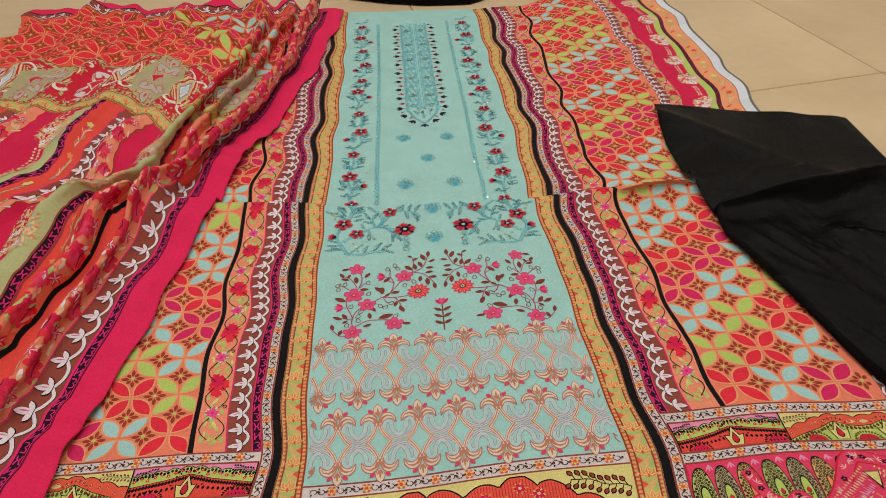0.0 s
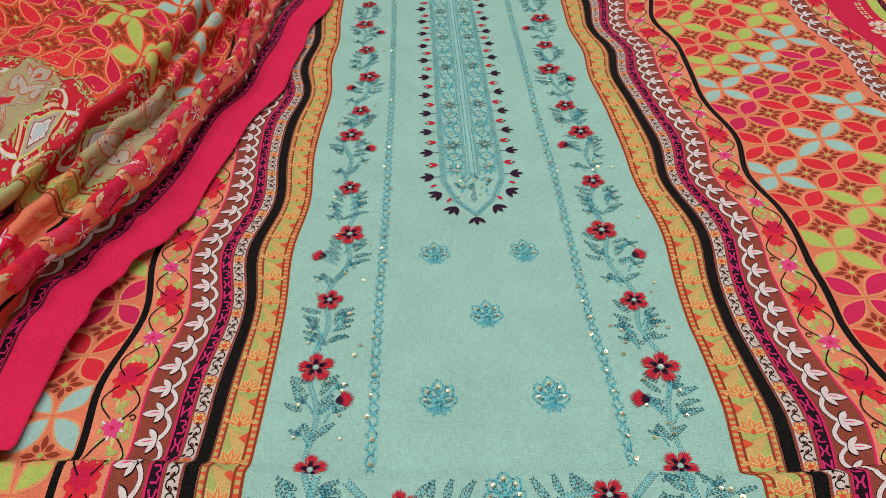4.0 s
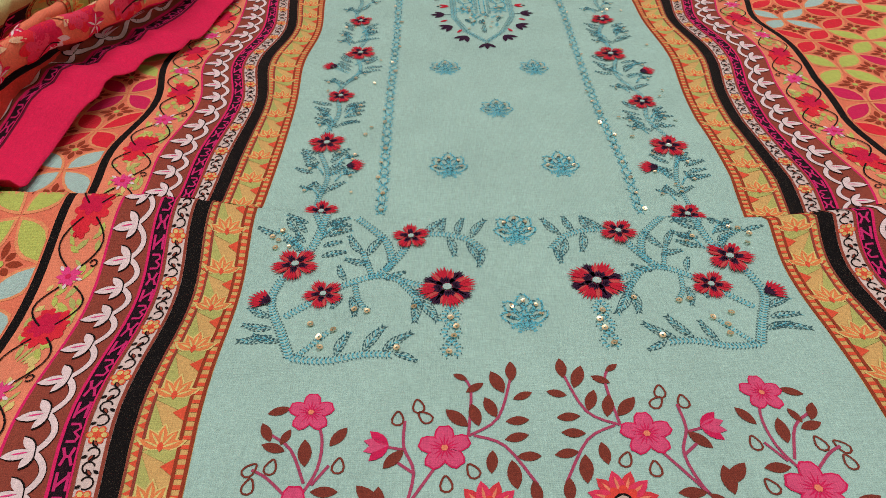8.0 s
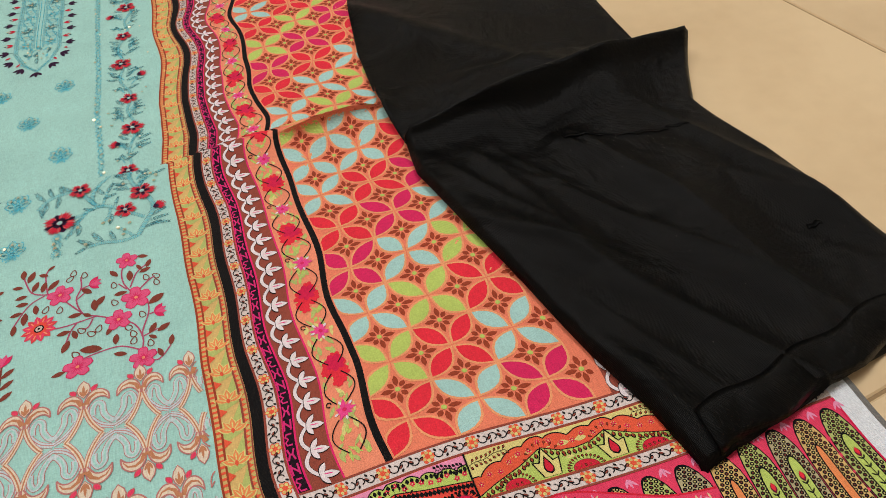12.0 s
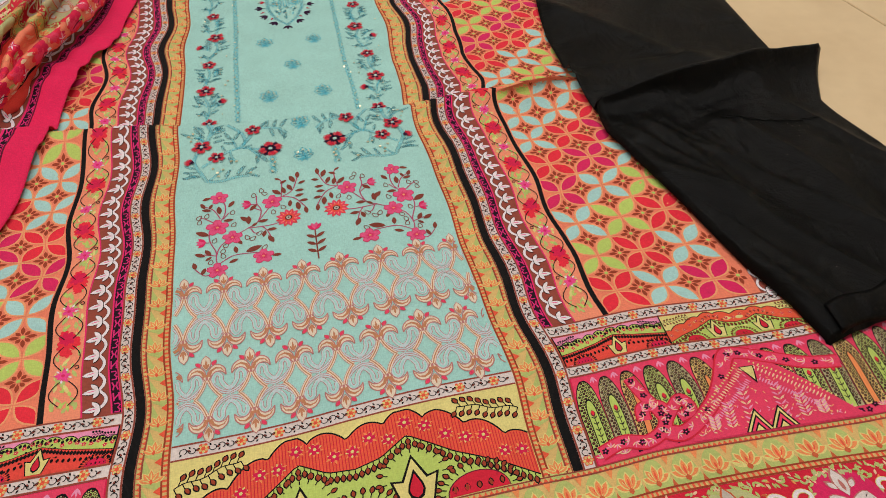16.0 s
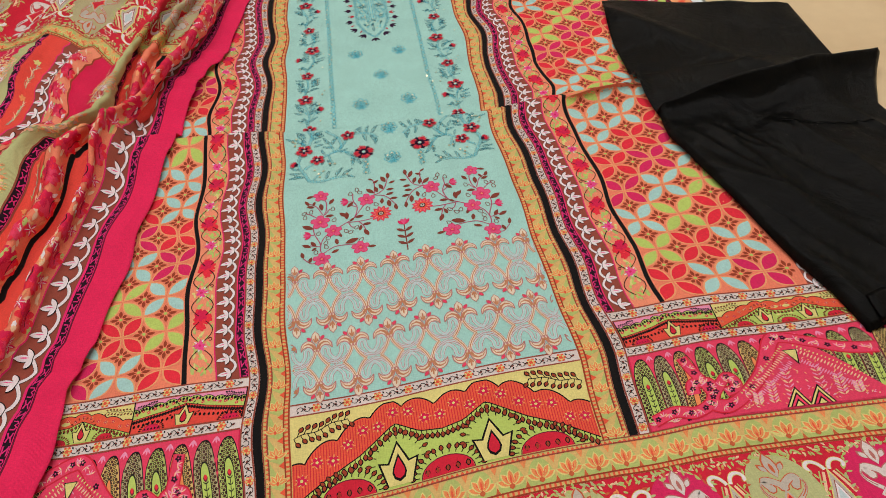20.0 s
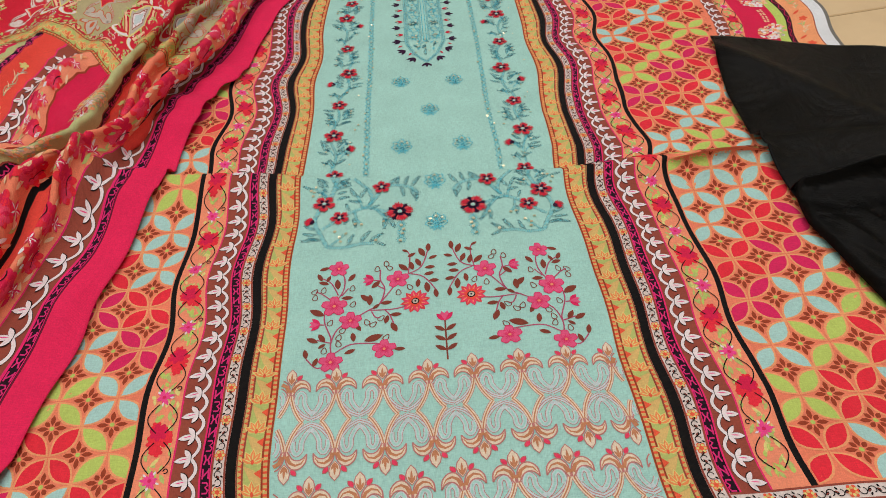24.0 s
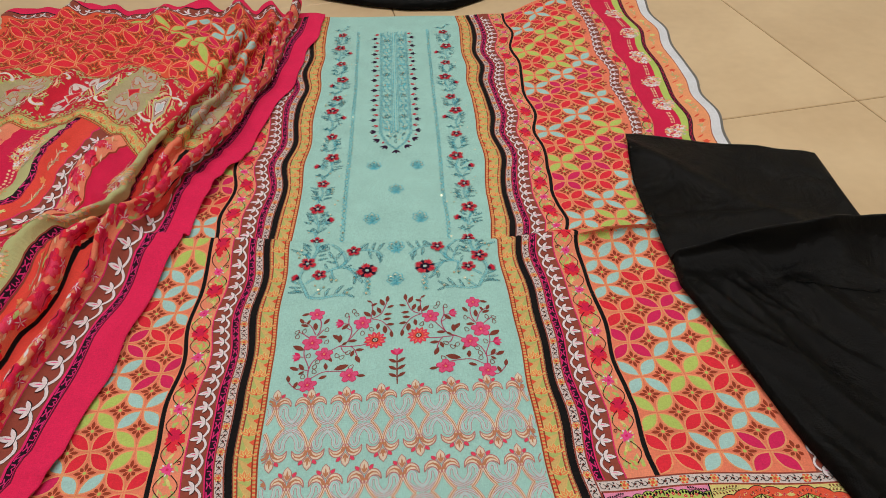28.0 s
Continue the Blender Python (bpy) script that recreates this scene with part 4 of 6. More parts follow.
for s in (1, -1):
    paisley_row(K, s, 0.1535, 0.437 if s > 0 else 0.60, V_GOLD + 0.0004, V_ROW2 - 0.0004)
    K.lay("printed_paisley_border", kameez, "pink print row of leafy pointed arches and flower vines", "stuff")


def fleur(K, x, y, h, col, edge, layer, up=1):
    """A fleur-de-lis with curled arms."""
    for c, gr in ((edge, 1.3), (col, 1.0)):
        l = layer + (0 if c == edge else 1)
        K.leaf(x, y + up * h * 0.30, 90 * up, h * 0.70 * (1 + (gr - 1) * 0.25), h * 0.30 * gr, c, l)
        for e in (-1, 1):
            arm = [(x + e * h * (0.03 + 0.40 * math.sin(t)), y + up * h * (0.10 + 0.34 * math.sin(t * 0.95) - 0.22 * (1 - math.cos(t)) * 0.9)) for t in np.linspace(0, 2.3, 10)]
            K.stroke(arm, h * 0.17 * gr, c, l)
            K.disc(*arm[-1], h * 0.11 * gr, c, l, 7)
            K.leaf(x + e * h * 0.16, y + up * h * 0.50, 90 * up - e * up * 38, h * 0.24 * gr, h * 0.13 * gr, c, l)
        K.disc(x, y + up * h * 0.06, h * 0.12 * gr, c, l, 8)
    K.leaf(x, y + up * h * 0.42, 90 * up, h * 0.32, h * 0.10, edge, layer + 2)


def fleur_row(K, u0, u1, v0, v1, first, odd=1, sc=1.0, other="magenta", main="sage"):
    """Alternating magenta and sage medallions with white fleurs and lozenges between them."""
    P, h, mid = 0.0715 * sc, v1 - v0, (v0 + v1) / 2
    rnd = random.Random(2)
    k = math.floor((u0 - first) / P)
    while first + k * P < u1 + P / 2:
        x = first + k * P
        if u0 + 0.026 < x < u1 - 0.026:
            col = other if k % 2 == odd else main
            ring = lambda r, q: [(x + r * 0.0285 * sc * math.copysign(abs(math.cos(t)) ** 0.8, math.cos(t)), mid + q * h * 0.49 * math.sin(t)) for t in np.linspace(0, 2 * math.pi, 37)[:-1]]
            K.fan((x, mid), ring(0.93, 0.96), col, 2)
            for (a, c) in ring(0.97, 0.98):
                for q in range(2):
                    K.leaf(a + rnd.uniform(-0.0012 * sc, 0.0012 * sc), c + rnd.uniform(-0.0012 * sc, 0.0012 * sc), rnd.uniform(0, 360), 0.0048 * sc, 0.0018 * sc, rnd.choice(("leafgreen", "sage", "leafgreen", "terracotta")), 3)
            w1, w2 = ("dove", "terracotta") if col == main else ("white", "rust")
            for e in (1, -1):
                fleur(K, x, mid + e * h * 0.16, h * 0.32, w1, w2, 3, e)
                for q in (-1, 1):
                    com = [(x + q * (0.0065 * sc + 0.0090 * sc * math.sin(t)), mid + e * h * (0.05 + 0.085 * t)) for t in np.linspace(0, 2.5, 9)]
                    K.stroke(com, 0.0040 * sc, w2, 3, True)
                    K.stroke(com, 0.0030 * sc, w1, 4, True)
                    K.stroke(com[1:-2], 0.0007 * sc, w2, 5)
            dia = lambda r: [(x + r * a * 0.0105 * sc, mid + r * c * 0.0130 * sc) for a, c in ((-1, 0), (-0.42, 0.42), (0, 1), (0.42, 0.42), (1, 0), (0.42, -0.42), (0, -1), (-0.42, -0.42))]
            K.fan((x, mid), dia(1.0), w1, 5)
            K.fan((x, mid), dia(0.80), "orange", 6)
            K.fan((x, mid), dia(0.68), "hotred" if col == main else other, 7)
        x += P / 2
        if u0 + 0.012 < x < u1 - 0.012:
            for q, c in ((1.0, "lemon"), (0.86, "dove"), (0.62, "umber"), (0.55, "petalwhite"), (0.38, "lilac")):
                K.poly([(x - 0.0080 * sc * q, mid), (x, mid + 0.024 * sc * q), (x + 0.0080 * sc * q, mid), (x, mid - 0.024 * sc * q)], c, 2 + (1 - q) * 4)
            for e in (1, -1):
                for q in (-1, 1):
                    pts = [(x + q * (0.0016 * sc + 0.0030 * sc * (1 - math.cos(t)) * 1.3 + 0.0012 * sc * t), mid + e * (0.0225 * sc + 0.0048 * sc * math.sin(t) + 0.0014 * sc * t)) for t in np.linspace(0, 4.6, 14)]
                    K.stroke(pts, 0.0032 * sc, "lemon", 3)
                    K.stroke(pts, 0.0022 * sc, "petalwhite", 4)
                    K.stroke([(x + q * 0.0105 * sc, mid + e * 0.004 * sc), (x + q * 0.0035 * sc, mid + e * 0.021 * sc)], 0.0020 * sc, "cream", 2)
                    K.stroke([(x + q * 0.0125 * sc, mid + e * 0.006 * sc), (x + q * 0.0060 * sc, mid + e * 0.022 * sc)], 0.0010 * sc, "leafgreen", 2)
            for i in range(16):
                K.leaf(x + rnd.uniform(-0.013 * sc, 0.013 * sc), mid + rnd.choice((-1, 1)) * rnd.uniform(0.36, 0.48) * h, rnd.uniform(0, 360), 0.004 * sc, 0.0016 * sc, rnd.choice(("leafgreen", "leafgreen", "red", "orange")), 2)
        k += 1
    for vv in (v1 - 0.0035, v0 + 0.0035):
        u = u0 + 0.003
        while u < u1 - 0.004:
            K.leaf(u, vv + rnd.uniform(-0.002 * sc, 0.002 * sc), rnd.uniform(0, 360), 0.0042 * sc, 0.0017 * sc, rnd.choice(("leafgreen", "leafgreen", "sage", "cream")), 2)
            u += 0.0014 * sc


fleur_row(K, -0.60, 0.437, 0.096, V_FLEUR - 0.001, 0.013, 0)
gold_band(K, True, 0.080, 0.030, -0.60, 0.4375, 1)
K.lay("printed_medallion_border", kameez, "red hem print with magenta and sage medallions", "stuff")

# ---- printed centre panel: ogee rows and magenta flower sprays ----


def ogee_row(K, v_top, v_bot, first, n):
    """Palmettes above and below concave diamonds, linked by pale looped ribbons."""
    P = 0.0308
    h = v_top - v_bot
    g = h / 0.0700
    mid = (v_top + v_bot) / 2
    lim = 0.1138

    def line(pts, w, col, layer, taper=False):
        run = []
        for q in pts + [(9, 9)]:
            if abs(q[0]) < lim:
                run.append(q)
            else:
                if len(run) > 1:
                    K.stroke(run, w, col, layer, taper and len(run) == len(pts))
                run = []

    def lf(x, y, a, l, w, col, layer):
        if abs(x) < lim and abs(x + l * math.cos(radians(a))) < lim:
            K.leaf(x, y, a, l, w, col, layer)

    for i in range(n):
        x = first + i * P
        for e in (1, -1):
            tip = mid + e * h / 2
            y0 = tip - e * 0.0150
            for q in (-1, 1):
                L_ = lambda pts: spline([(x + q * a, mid + e * c * g) for a, c in pts], 4)
                # ribbon from the stem out to the pinch between two palmettes
                rib = L_([(0.0011, 0.0215), (0.0016, 0.0155), (0.0042, 0.0100), (0.0092, 0.0045), (P / 2, 0.0016)])
                line(rib, 0.0034, "rosy", 1)
                line(rib, 0.0027, "lilac", 1.4)
                line(rib, 0.0005, "rosy", 1.8)
                edge = L_([(0.0002, 0.0205), (0.0012, 0.0150), (0.0036, 0.0085), (0.0072, 0.0026), (0.0096, 0.0)])
                line(edge, 0.0032, "rosy", 2.5)
                line(edge, 0.0025, "sand", 2.55)
                line(edge, 0.0008, "clay", 2.6)
                # the looped ribbon that hooks over beside the stem and runs down to the pinch
                hook = L_([(0.0046, 0.0118), (0.0046, 0.0165), (0.0068, 0.0200), (0.0096, 0.0178), (0.0101, 0.0125), (0.0126, 0.0076), (P / 2, 0.0050)])
                line(hook, 0.0036, "rosy", 2)
                line(hook, 0.0029, "lilac", 2.4)
                line(hook[1:-3], 0.0012, "aqua", 2.8)
                # palmette arm: a crescent that rises, goes over and curls under to a point
                arm = spline([(0.0004, -0.0040), (0.0010, 0.0030), (0.0044, 0.0078), (0.0090, 0.0080), (0.0128, 0.0040), (0.0134, -0.0016)], 3)
                arm += spline([(0.0134, -0.0016), (0.0112, 0.0012), (0.0080, 0.0024), (0.0046, 0.0010), (0.0014, -0.0040)], 3)
                arm = [(x + q * a, y0 + e * c) for a, c in arm]
                if max(abs(x), abs(x + q * 0.0134)) < lim:
                    K.fan((x + q * 0.0068, y0 + e * 0.0046), arm, "sand", 3.2)
                line(arm, 0.0009, "rosy", 3.5)
                line([(x + q * a, y0 + e * c) for a, c in ((0.0012, -0.0010), (0.0032, 0.0036), (0.0066, 0.0056), (0.0102, 0.0046), (0.0124, 0.0012))], 0.0027, "clay", 3.8, True)
                lf(x + q * 0.0038, y0 + e * 0.0082, e * 90 - q * e * 40, 0.0058, 0.0036, "rust", 4)
                lf(x + q * 0.0040, y0 + e * 0.0084, e * 90 - q * e * 40, 0.0049, 0.0027, "rosepink", 4.4)
            lf(x, y0 + e * 0.0042, e * 90, 0.0138, 0.0078, "rosy", 4)
            lf(x, y0 + e * 0.0048, e * 90, 0.0124, 0.0064, "sand", 4.4)
            for q in (-24, 0, 24):
                lf(x, y0 + e * 0.0056, e * 90 + q, 0.0086 if q == 0 else 0.0054, 0.0016, "clay", 4.8)
            if abs(x) < lim - 0.004:
                K.disc(x, y0 - e * 0.0004, 0.0012, "clay", 5, 7)


ogee_row(K, 0.4475, 0.3690, -0.1068, 8)
ogee_row(K, 0.3680, 0.3000, -0.1222, 9)
K.lay("printed_ogee_border", kameez, "pale lilac and terracotta ogee print", "stuff")


def print_flower(K, x, y, r, eye=False):
    """Five notched petals edged in a deeper pink; the larger one has many pointed petals and a dark ringed eye."""
    if eye:
        for i in range(12):
            a = 30 * i + 8
            K.leaf(x, y, a, r * 1.06, r * 0.46, "rosepink" if i % 2 else "rosered", 3 + 0.3 * (i % 2), 5)
            K.leaf(x + 0.3 * r * math.cos(radians(a)), y + 0.3 * r * math.sin(radians(a)), a, r * 0.55, r * 0.10, "blush", 3.8, 3)
        K.blossom(x, y, r * 0.55, 9, "redcoral", 4.2, 0.25)
        K.disc(x, y, r * 0.29, "black", 5, 10)
        K.disc(x, y, r * 0.21, "dove", 6)
        K.disc(x, y, r * 0.08, "black", 7)
        return
    for i in range(5):
        a = 2 * math.pi * i / 5 + 0.31
        ca, sa = math.cos(a), math.sin(a)
        for k_, col, ly in ((1.0, "magenta", 3), (0.84, "candy", 3.4)):
            ring = [(0.50 * math.cos(t) * (1 - 0.16 * (abs(t) < 0.2)), 0.38 * math.sin(t)) for t in np.linspace(-math.pi, math.pi, 13)[:-1]]
            K.poly([(x + r * ((0.56 + k_ * p) * ca - k_ * q * sa), y + r * ((0.56 + k_ * p) * sa + k_ * q * ca)) for p, q in ring], col, ly + 0.1 * (i % 2))
        for d in (-20, 0, 20):
            K.leaf(x, y, math.degrees(a) + d, r * (0.62 if d == 0 else 0.52), r * 0.07, "magenta", 4, 2)
    K.disc(x, y, r * 0.14, "blush", 5, 6)


def spray(K, e):
    """One side's spray of magenta flowers, brown leaves and looped buds."""
    stems = [
        [(0.0805, 0.4618), (0.0814, 0.4713), (0.0775, 0.4841), (0.0682, 0.4922), (0.0554, 0.5008), (0.0474, 0.506), (0.0434, 0.5202), (0.0467, 0.5303), (0.0464, 0.5404)],
        [(0.0467, 0.5291), (0.0545, 0.531)],
        [(0.0814, 0.4713), (0.0818, 0.4777), (0.0868, 0.4919), (0.0871, 0.5031)],
        [(0.079, 0.5118), (0.0739, 0.5229), (0.0736, 0.5353), (0.0781, 0.5448)],
        [(0.0777, 0.5177), (0.0833, 0.5301), (0.0909, 0.5361)],
        [(0.0554, 0.5008), (0.0374, 0.4999), (0.0277, 0.5015)],
        [(0.0474, 0.506), (0.0399, 0.5172), (0.0324, 0.5284)],
        [(0.0256, 0.5331), (0.0239, 0.551), (0.0261, 0.5576)],
        [(0.0256, 0.5331), (0.0152, 0.5396), (0.0093, 0.5575)],
        [(0.0238, 0.5331), (0.0138, 0.5282), (0.0046, 0.5131)],
        [(0.0787, 0.4624), (0.0689, 0.4692), (0.0593, 0.4701), (0.0467, 0.4686)],
        [(0.0801, 0.4542), (0.0899, 0.4503), (0.098, 0.4588)],
        [(0.082, 0.4724), (0.0915, 0.4756)],
        [(0.053, 0.4996), (0.0502, 0.4936), (0.0466, 0.4929)],
        [(0.044, 0.5006), (0.0399, 0.4946), (0.0372, 0.4862)],
        [(0.0869, 0.4896), (0.0929, 0.4903)],
        [(0.0753, 0.517), (0.0703, 0.5241)],
        [(0.0814, 0.5118), (0.0896, 0.5196), (0.0949, 0.5226)],
        [(0.0434, 0.5202), (0.0493, 0.525)],
    ]
    for st in stems:
        K.stroke([(e * a, c) for a, c in spline(st, 4)], 0.0010, "mauve", 2)
    for x, y, r in ((0.0781, 0.5448, 0.009), (0.0804, 0.5071, 0.0112), (0.0682, 0.4922, 0.0097), (0.0335, 0.529, 0.0099), (0.0807, 0.4548, 0.0099), (0.0439, 0.4632, 0.0099)):
        print_flower(K, e * x, y, r * 0.88)
    print_flower(K, e * 0.021, 0.505, 0.0106, True)
    for x, y, a in ((0.0545, 0.531, 0), (0.0929, 0.4903, 0)):
        for d in (-42, -14, 14, 42):
            K.leaf(e * (x - 0.003), y, (a + d) if e > 0 else 180 - a - d, 0.0085, 0.0036, "magenta" if abs(d) > 20 else "candy", 3)
    upper = [(0.0249, 0.5564, 33, 0.0056), (0.0257, 0.551, 150, 0.007), (0.0255, 0.5367, 46, 0.01), (0.0219, 0.5366, 77, 0.0092), (0.0094, 0.5545, 92, 0.009), (0.0125, 0.5497, 68, 0.0104), (0.0096, 0.5467, 161, 0.0071), (0.0158, 0.5396, 68, 0.0091), (0.0129, 0.5377, 180, 0.0078), (0.0137, 0.5306, 172, 0.0079), (0.018, 0.527, -84, 0.0083), (0.0121, 0.5228, -95, 0.0102), (0.0103, 0.5239, -176, 0.0078), (0.0058, 0.5149, -97, 0.0085)]
    outer = [(0.0852, 0.5467, -18, 0.0077), (0.0904, 0.5331, 64, 0.0079), (0.0869, 0.5319, 114, 0.0064), (0.0851, 0.5295, 18, 0.0081), (0.0707, 0.5312, 126, 0.0086), (0.0781, 0.5236, 85, 0.01), (0.0754, 0.5147, -179, 0.0084), (0.0872, 0.4984, 29, 0.0123), (0.0539, 0.5091, 46, 0.01), (0.0546, 0.5055, 92, 0.0101), (0.0468, 0.5066, 177, 0.0084), (0.0467, 0.5291, -46, 0.0089), (0.0641, 0.4885, -118, 0.0073), (0.0652, 0.472, 83, 0.0084)]
    lower = [(0.058, 0.4719, 161, 0.0134), (0.0715, 0.4616, 156, 0.008), (0.0904, 0.4732, 27, 0.0093), (0.0856, 0.4731, 59, 0.009), (0.085, 0.4719, -39, 0.0063), (0.098, 0.4588, 79, 0.0084), (0.0928, 0.4516, 109, 0.0079), (0.0373, 0.4624, -174, 0.0078), (0.0399, 0.4946, -179, 0.0083), (0.0411, 0.4946, -75, 0.008), (0.039, 0.4874, -114, 0.0098), (0.0523, 0.5019, 140, 0.0064)]
    for x, y, a, l in upper + outer + lower:
        K.leaf(e * x, y, a if e > 0 else 180 - a, l * 1.05, l * 0.46, "bark", 2.5, 6)
    for x, y in ((0.0488, 0.5416), (0.042, 0.5463), (0.0398, 0.5416), (0.0673, 0.524), (0.0955, 0.5226), (0.0889, 0.5237), (0.0951, 0.5167), (0.0666, 0.5081), (0.0333, 0.5159), (0.0248, 0.5199), (0.0826, 0.4913), (0.0733, 0.4834), (0.0759, 0.477), (0.076, 0.4711), (0.0858, 0.4655), (0.0563, 0.4896), (0.0516, 0.4871), (0.046, 0.4923), (0.0424, 0.4739)):
        tilt = radians(40 + 5000 * (x + y) % 100)
        loop = [(0.0029 * math.cos(t), 0.0018 * math.sin(t) * (1 - 0.45 * math.cos(t))) for t in np.linspace(0, 6.3, 12)]
        K.stroke([(e * (x + p * math.cos(tilt) - q * math.sin(tilt)), y + p * math.sin(tilt) + q * math.cos(tilt)) for p, q in loop], 0.0007, "bark", 2)
    for y in (0.4566, 0.4656, 0.4746):
        K.leaf(0, y - 0.001, 90 - e * 56, 0.0098, 0.0038, "bark", 2)


for e in (1, -1):
    spray(K, e)
K.stroke([(0, 0.447), (0, 0.4850)], 0.0012, "bark", 2)
for d in (-40, -14, 14, 40):
    K.leaf(0, 0.4830, 90 + d, 0.0095, 0.0040, "magenta" if abs(d) > 20 else "candy", 3)
K.lay("printed_flower_spray", kameez, "magenta flower and brown leaf print on aqua", "stuff")


# ---- embroidery: raised thread work and sequins on the aqua panel ----
def flat(u, v):
    return np.stack([np.asarray(u, float), np.asarray(v, float), 0 * np.asarray(u, float)], -1)


def stitches(K, pts, w, col, layer=2, pitch=0.0025, lean=24):
    """A rope of short stitches laid across a curve, pale thread with the shade of its gaps painted as dark flecks; fine
    lines are two plaited threads.
    """
    acc, n = 0.0, 0
    fine = w < 0.0012
    for (a, b_), (c, d) in zip(pts, pts[1:]):
        L_ = math.hypot(c - a, d - b_)
        if L_ < 1e-9:
            continue
        ang = math.degrees(math.atan2(d - b_, c - a))
        nx, ny = -(d - b_) / L_, (c - a) / L_
        while acc < L_:
            f = acc / L_
            x, y = a + (c - a) * f, b_ + (d - b_) * f
            for e in (1, -1):
                if fine:
                    K.leaf(x + e * nx * w * 0.42, y + e * ny * w * 0.42, ang - lean * e, pitch * 1.5, w * 0.55, "fern" if n % 5 == 0 else col, layer + (0.8 if e > 0 else 0.3), 3)
                else:
                    K.leaf(x, y, ang + e * 62, w * 0.80, pitch * 0.34, col if n % 3 else "tealdeep", layer + 0.6, 3)
                    # dark fleck: shadow in the gap between stitches, put in as colour
                    K.leaf(x + nx * w * e * 0.55 + (c - a) / L_ * pitch * 0.5, y + ny * w * e * 0.55 + (d - b_) / L_ * pitch * 0.5, ang + e * 65, w * 0.52, pitch * 0.26, "fern", layer + 0.9, 2)
                n += 1
            acc += pitch * (1.0 if fine else 0.78)
        acc -= L_


def fern(K, x, y, ang, ln=0.011, col="fern"):
    """A slim leaf: its outline in fine dark stitches, its rib and a few slanting threads in teal."""
    ca, sa = math.cos(radians(ang)), math.sin(radians(ang))
    n = max(5, int(ln / 0.0017))
    side_ = lambda f, e: (ln * f, 0.06 * ln * math.sin(math.pi * f) + e * (0.125 * ln * math.sin(math.pi * f ** 0.85) + 0.0002))
    put = lambda a, c: (x + a * ca - c * sa, y + a * sa + c * ca)
    for i in range(n):
        f0, f1 = i / n, (i + 0.88) / n
        for e in (1, -1):
            (a, c), (a1, c1) = side_(f0, e), side_(f1, e)
            K.leaf(*put(a, c), ang + math.degrees(math.atan2(c1 - c, a1 - a)), math.hypot(a1 - a, c1 - c) * 1.1, 0.00060, col, 2 + 0.3 * (i % 2), 2)
            if 0 < i < n:
                K.leaf(*put(ln * f0, 0.06 * ln * math.sin(math.pi * f0)), ang + e * 34, ln * 0.19, 0.00058, "teal" if (i + (e > 0)) % 3 == 0 else col, 1.8, 2)
    K.leaf(x, y, ang + 3, ln * 0.92, 0.00036, "tealdeep", 1.6, 3)


def flower_mesh(name, r, petals, wine_):
    E_ = Cloth(flat, 0.00011)
    for i in range(petals):
        a = 360 / petals * i + 90
        wid = 360 / petals * (0.36 if petals == 5 else (0.66 if i % 2 == 0 else 0.30))
        for j in range(9):
            q = a + wid * (j - 4) / 4
            ln = r * (1.06 - 0.20 * abs(j - 4) / 4 + 0.09 * (j % 2))
            x, y = r * 0.16 * math.cos(radians(q)), r * 0.16 * math.sin(radians(q))
            E_.leaf(x, y, q, ln * (0.88 if petals == 5 or i % 2 == 0 else 0.80), r * 0.15, wine_ if petals > 5 and i % 2 else ("brick" if (i * 7 + j * 5) % 7 in (0, 3) else "crimson"), 2 + (j % 2) + (2 if abs(j - 4) < 2 else 0) - (3.5 if petals > 5 and i % 2 else 0), 3)
        for j in range(5):
            q = a + wid * 0.7 * (j - 2) / 2
            E_.leaf(r * 0.18 * math.cos(radians(q)), r * 0.18 * math.sin(radians(q)), q, r * ((0.50 if petals == 5 else 0.32) - 0.12 * abs(j - 2) * (petals == 5) + 0.08 * (j % 2)), r * 0.10, "plum", 5.5, 3)
    E_.disc(0, 0, r * 0.17, "mist", 7, 8)
    used = [c for c in ORDER if c in set(E_.m)]
    P = laid(flat, np.array(E_.p, float), np.array(E_.h) * E_.lift)
    return mesh_of(name, P, E_.f, [MAT[c] for c in used], [used.index(c) for c in E_.m], False)


def bud_mesh():
    E_ = Cloth(flat, 0.00011)
    for j in range(9):
        q = -46 + 92 * j / 8
        E_.leaf(0, 0, q, 0.0098 - 0.0016 * abs(j - 4) / 4, 0.0014, "crimson", 2 + j % 2, 3)
    for j in range(5):
        q = -40 + 80 * j / 4
        E_.leaf(-0.001, 0, q, 0.0052, 0.0013, "plum", 5, 3)
    used = [c for c in ORDER if c in set(E_.m)]
    P = laid(flat, np.array(E_.p, float), np.array(E_.h) * E_.lift)
    return mesh_of("bud", P, E_.f, [MAT[c] for c in used], [used.index(c) for c in E_.m], False)


SMALL, LARGE, EIGHT, BUD = flower_mesh("flower", 0.0082, 5, "plum"), flower_mesh("flower", 0.0100, 5, "plum"), flower_mesh("flower", 0.0116, 8, "plum"), bud_mesh()


def sewn(name, me, u, v, turn, label):
    p = laid(kameez_sheet, np.array([[u, v]]), np.array([0.0006]))[0]
    ob = new(name, me)
    ob.matrix_world = pose(p[0], p[1], p[2], 0, 0, turn)
    return under(ob, kameez, label)


SPANGLES = []
rnd = random.Random(17)
RED = "embroidered red flower with dark centre"
BUDS = "embroidered red bud with dark calyx"
